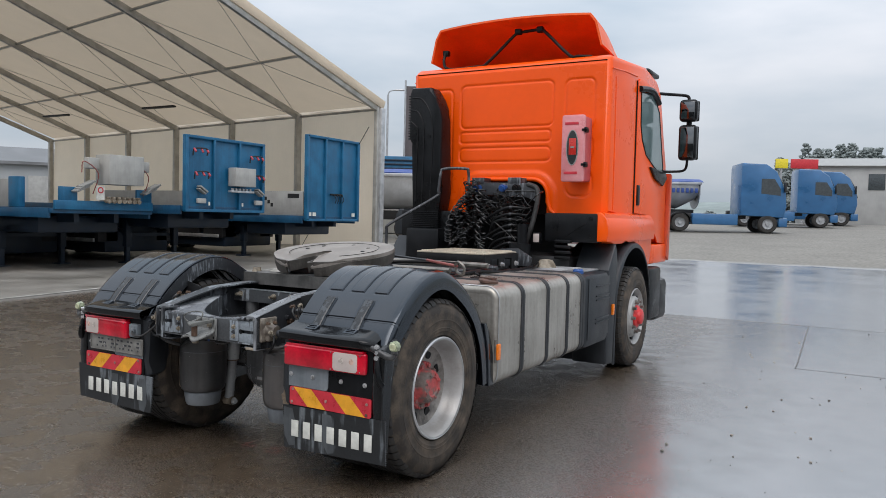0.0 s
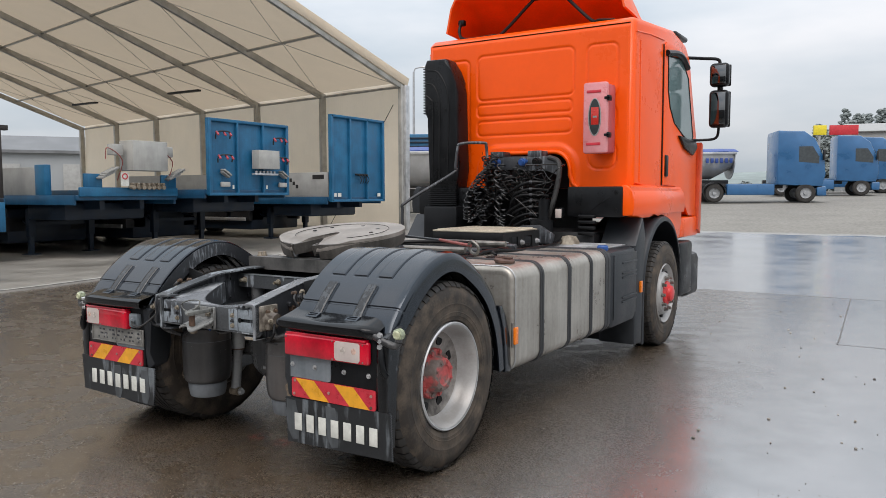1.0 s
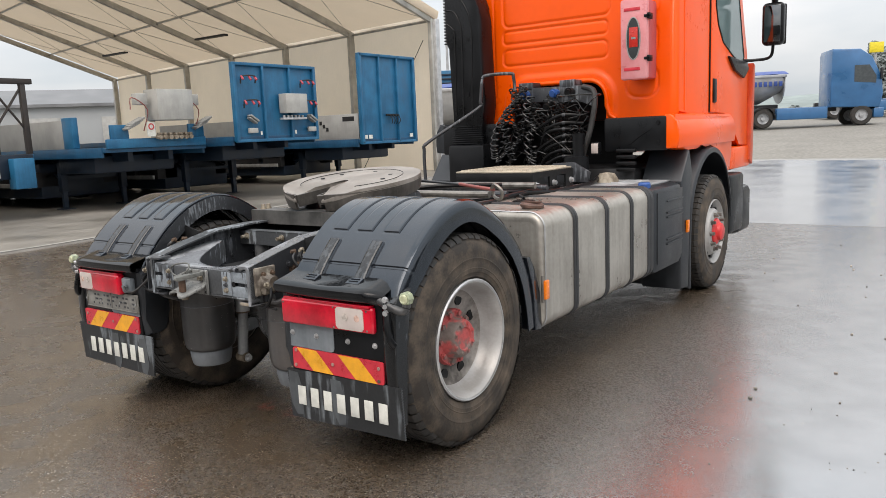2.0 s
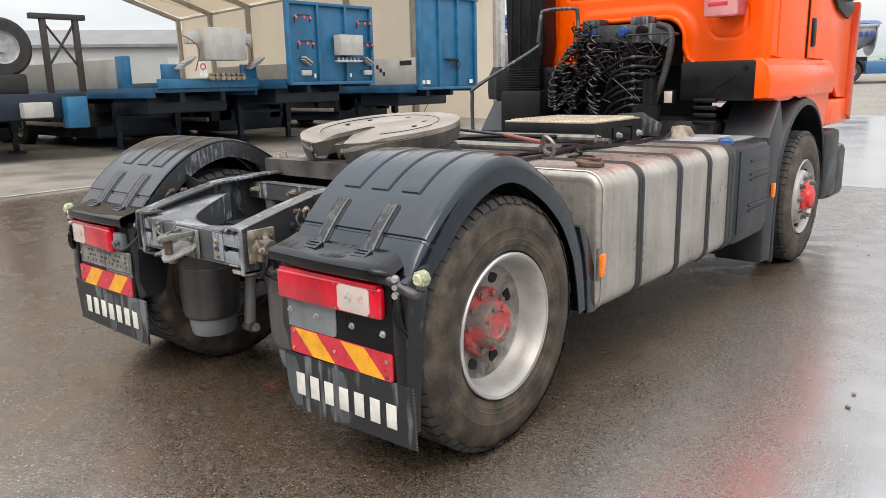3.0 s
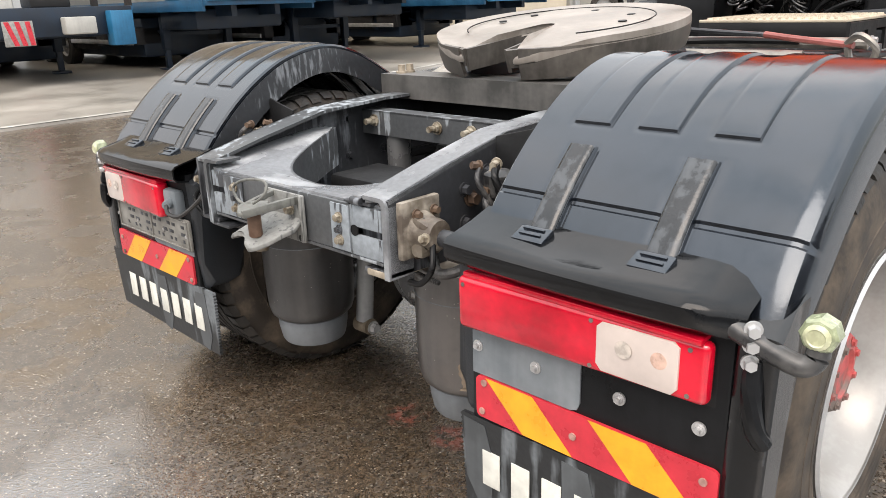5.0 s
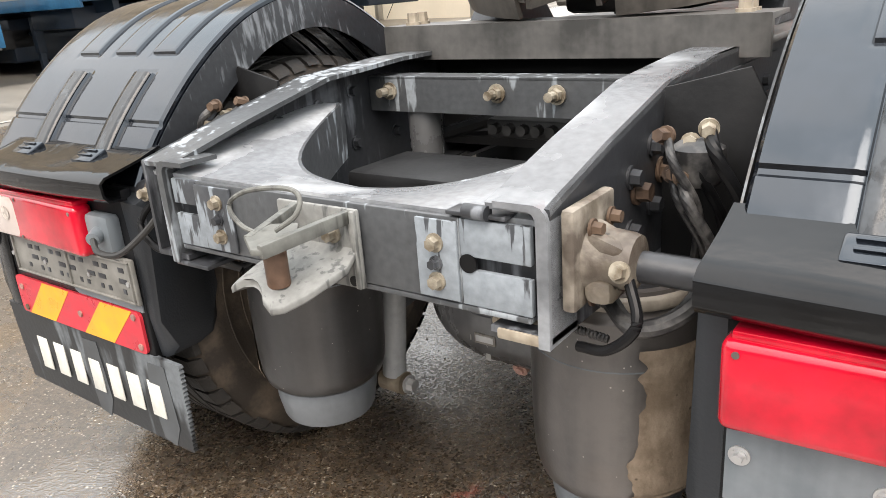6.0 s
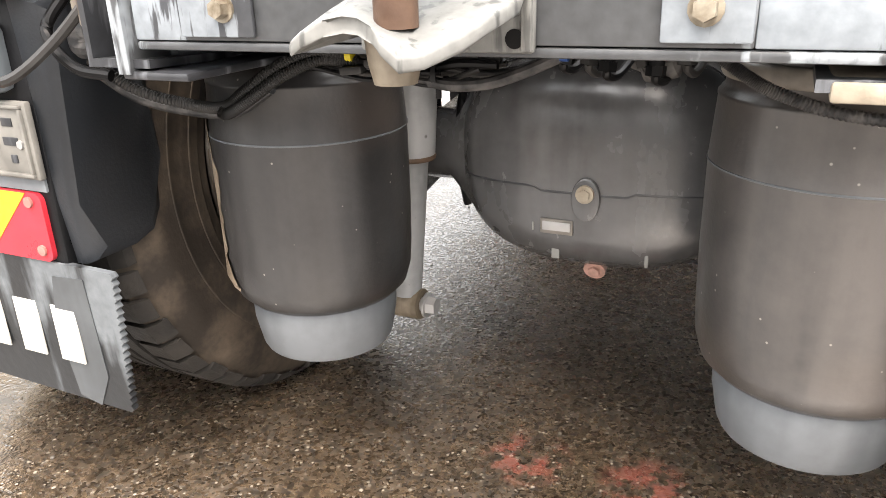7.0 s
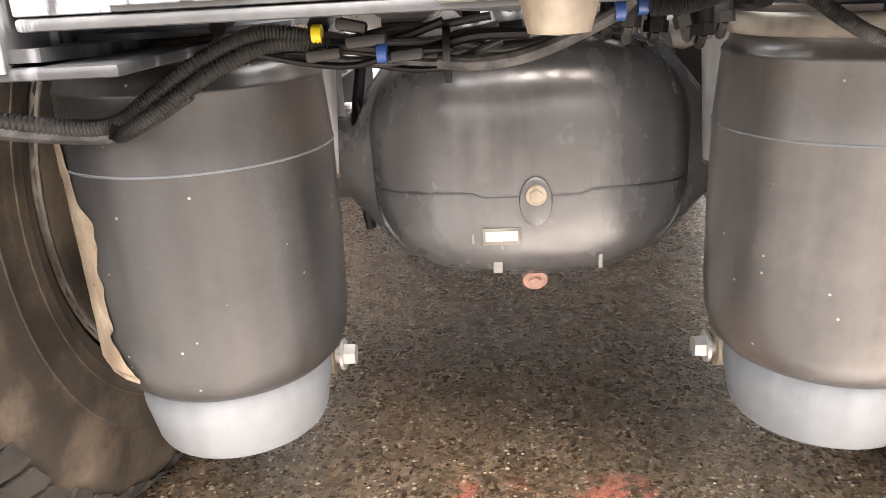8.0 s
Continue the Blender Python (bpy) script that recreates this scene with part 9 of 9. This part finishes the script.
def air_intake():
    """The tall black air intake at the left of the back wall."""
    ai = tagged(new("air_intake"), "tall ribbed black plastic air intake")
    ai.parent = truck
    y = 3.10
    bm = BM()
    o = [(-0.83, 1.33), (-0.53, 1.33), (-0.525, 1.52), (-0.500, 1.69), (-0.51, 2.42), (-0.540, 2.533), (-0.585, 2.64), (-0.635, 2.735), (-0.66, 2.752), (-0.871, 2.757), (-0.896, 2.70), (-0.896, 2.25), (-0.875, 2.20), (-0.823, 2.165), (-0.83, 1.55)]
    plate(bm, o, Matrix(((1, 0, 0, 0), (0, 0, -1, y), (0, 1, 0, 0), (0, 0, 0, 1))), 0.20, 0.03)
    body = part("intake_duct", bm, M_black, ai)
    for pts in ([(-0.858, 2.655), (-0.74, 2.63), (-0.65, 2.50), (-0.615, 2.36), (-0.61, 2.20), (-0.625, 1.57)], [(-0.871, 2.53), (-0.785, 2.50), (-0.725, 2.38), (-0.715, 2.25), (-0.72, 1.57)], [(-0.87, 2.41), (-0.81, 2.36), (-0.79, 2.27), (-0.80, 1.60)]):
        bm = BM()
        tube(bm, [(x, y - 0.200, z) for x, z in pts], 0.008, 8, 4)
        part("duct_rib", bm, M_cable, body)
    for k in range(17):
        bm = BM()
        box(bm, (-0.896, y - 0.10, 2.24 + 0.027 * k), (0.026, 0.19, 0.013), 0.004)
        part("side_louvre", bm, M_black, body)
    for k in range(9):
        bm = BM()
        box(bm, (-0.685, y - 0.206, 1.345 + 0.019 * k), (0.33, 0.016, 0.009), 0.002)
        part("front_louvre", bm, M_black, body)
    bm = BM()
    span(bm, (-0.874, 2.84, 0.98), (-0.485, 3.12, 1.335), 0.03)
    part("intake_foot", bm, M_black, body)
    for x, z in ((-0.655, 2.26), (-0.67, 1.78), (-0.82, 2.30)):
        bm = BM()
        cyl(bm, (x, y - 0.198, z), (x, y - 0.206, z), 0.020, n=16)
        part("duct_bolt", bm, M_cable, body)


air_intake()


def extinguisher_box():
    """A faded red fire extinguisher locker on the back wall."""
    ex = tagged(new("extinguisher_box"), "faded pink-red extinguisher locker with oval window")
    ex.parent = truck
    x0, x1, z0, z1 = 0.757, 0.966, 1.805, 2.405
    xc, zc = (x0 + x1) / 2, (z0 + z1) / 2
    bm = BM()
    span(bm, (x0, 2.965, z0), (x1, 3.168, z1), 0.025)
    body = part("locker_body", bm, M_pink2, ex)
    bm = BM()
    span(bm, (x0 - 0.006, 2.925, z0 - 0.006), (x1 + 0.006, 2.985, z1 + 0.006), 0.022)
    part("locker_door", bm, M_pink, ex)
    bm = BM()
    plate(bm, [(xc + 0.052 * math.cos(t), zc + 0.005 + 0.155 * math.sin(t)) for t in [2 * math.pi * k / 32 for k in range(32)]], Matrix(((1, 0, 0, 0), (0, 0, -1, 2.9262), (0, 1, 0, 0), (0, 0, 0, 1))), 0.004)
    win = part("oval_window", bm, M_darkglass, ex, "oval viewing window")
    bm = BM()
    tube(bm, [(xc + 0.055 * math.cos(t), 2.924, zc + 0.005 + 0.158 * math.sin(t)) for t in [2 * math.pi * k / 32 for k in range(33)]], 0.005, 6)
    part("window_rim", bm, M_pale, win)
    bm = BM()
    span(bm, (xc - 0.032, 2.9205, zc - 0.06), (xc + 0.036, 2.9225, zc + 0.09), 0.001)
    part("extinguisher", bm, M_extred, win, "red extinguisher behind the window")
    bm = BM()
    span(bm, (xc - 0.015, 2.9190, zc + 0.0), (xc + 0.02, 2.9205, zc + 0.016))
    part("label_bar", bm, M_pale, win)
    for z in (z1 - 0.075, z0 + 0.075):
        bm = BM()
        span(bm, (xc - 0.075, 2.9215, z - 0.012), (xc + 0.055, 2.9245, z + 0.012), 0.001)
        part("red_label_bar", bm, M_refred, ex)
    for z in (zc + 0.165, zc - 0.15):
        bm = BM()
        box(bm, (x1 + 0.008, 2.945, z), (0.055, 0.05, 0.022), 0.004)
        box(bm, (x1 + 0.016, 2.955, z), (0.022, 0.07, 0.045), 0.004)
        part("latch", bm, M_cable, ex, "black toggle latch")


M_pink2 = mat("dull_red_plastic", (0.46, 0.10, 0.11), 0.45, var=0.15, scale=6)
extinguisher_box()


def coil_lines():
    """Coiled air and electric leads, couplings and hoses in the recess."""
    hb = tagged(new("coupling_panel"), "dark coupling panel with coiled black leads")
    hb.parent = truck
    rnd = random.Random(11)
    bm = BM()
    plate(bm, [(-0.20, 1.68), (0.40, 1.66), (0.52, 1.60), (0.50, 1.72), (0.44, 1.79), (-0.20, 1.80)], Matrix(((1, 0, 0, 0), (0, 0, -1, 3.02), (0, 1, 0, 0), (0, 0, 0, 1))), 0.03, 0.006)
    part("panel", bm, M_frame, hb)
    for x in (-0.13, 0.26):
        bm = BM()
        span(bm, (x - 0.07, 2.99, 1.78), (x + 0.07, 3.14, 1.845), 0.006)
        part("panel_mount", bm, M_frame, hb)
    for x, z, m in ((-0.12, 1.74, M_bluecap), (0.16, 1.74, M_bluecap), (-0.02, 1.63, M_cable), (0.10, 1.63, M_cable), (0.30, 1.74, M_cable)):
        bm = BM()
        cyl(bm, (x, 3.0, z), (x, 2.93, z), 0.036, n=16)
        cyl(bm, (x, 2.93, z), (x, 2.91, z - 0.005), 0.026, n=12)
        part("socket", bm, m, hb, "round coupling socket")
    # coils: helices that hang from the panel
    for n, (x, y, z, r, turns, drop, lean) in enumerate(((-0.16, 2.86, 1.80, 0.040, 16, 0.60, -0.24), (-0.14, 2.83, 1.79, 0.042, 15, 0.64, -0.16), (-0.10, 2.85, 1.74, 0.040, 14, 0.58, -0.06), (-0.19, 2.92, 1.80, 0.038, 15, 0.52, -0.17), (-0.13, 2.89, 1.80, 0.040, 16, 0.62, -0.08), (-0.03, 2.87, 1.70, 0.036, 13, 0.52, 0.02), (-0.08, 2.93, 1.78, 0.040, 15, 0.62, 0.05))):
        bm = BM()
        pts = []
        steps = turns * 12
        for k in range(steps + 1):
            f = k / steps
            a = 2 * math.pi * turns * f
            wob = 0.030 * math.sin(f * (7 + n) + n * 1.7)
            rr = r * (0.85 + 0.25 * noise.noise(Vector((f * 5, n, 0))))
            pts.append((x + lean * f + wob + rr * math.cos(a), y + 0.5 * rr * math.sin(a) - 0.03 * f + 0.02 * math.sin(f * 8 + 2 * n), z - drop * (f + 0.05 * math.sin(f * 10 + n)) + 0.016 * math.sin(a + n)))
        tube(bm, pts, 0.0068, 6)
        part("coiled_lead", bm, M_coil, hb, "coiled black lead")
    for n in range(44):
        bm = BM()
        x0 = rnd.uniform(-0.2, 0.40)
        z0 = rnd.uniform(1.25, 1.72)
        pts = [(x0, 2.96, z0)]
        for k in range(4):
            pts.append((x0 + rnd.uniform(-0.17, 0.17), rnd.uniform(2.84, 3.05), z0 + rnd.uniform(-0.22, 0.10)))
        tube(bm, pts, rnd.choice((0.0035, 0.0045, 0.006)), 6, 8)
        part("loose_lead", bm, M_coil if n % 9 else M_loom, hb)
    for n in range(7):
        bm = BM()
        zz = 1.19 + 0.055 * n + rnd.uniform(-0.012, 0.012)
        tube(bm, [(0.0 + 0.05 * (n % 3), 2.90, zz - rnd.uniform(0.05, 0.14)), (0.12, 2.87, zz - rnd.uniform(0, 0.04)), (0.27, 2.87, zz + 0.03), (0.42, 2.96, zz + 0.02)], 0.014, 8, 5)
        part("rubber_hose", bm, M_cable, hb)
        bm = BM()
        cyl(bm, (0.27, 2.87, zz + 0.03), (0.292, 2.878, zz + 0.03), 0.0165, n=10)
        part("hose_clip", bm, M_frame, hb)
    bm = BM()
    tube(bm, [(0.40, 3.0, 1.78), (0.50, 2.98, 1.74), (0.525, 2.95, 1.62), (0.49, 2.92, 1.40), (0.44, 2.90, 1.22), (0.43, 2.90, 1.10)], 0.024, 10, 6)
    tube(bm, [(0.43, 2.90, 1.22), (0.43, 2.90, 1.04)], 0.032, 12)
    part("thick_hose", bm, M_loom, hb, "thick dark grey hose")
    bm = BM()
    box(bm, (0.555, 2.90, 1.275), (0.075, 0.05, 0.10), 0.008)
    wl_ = part("work_lamp", bm, M_black, hb)
    bm = BM()
    box(bm, (0.555, 2.873, 1.275), (0.058, 0.008, 0.08), 0.003)
    part("lamp_lens", bm, M_lampclear, wl_, "clear work lamp lens")


coil_lines()
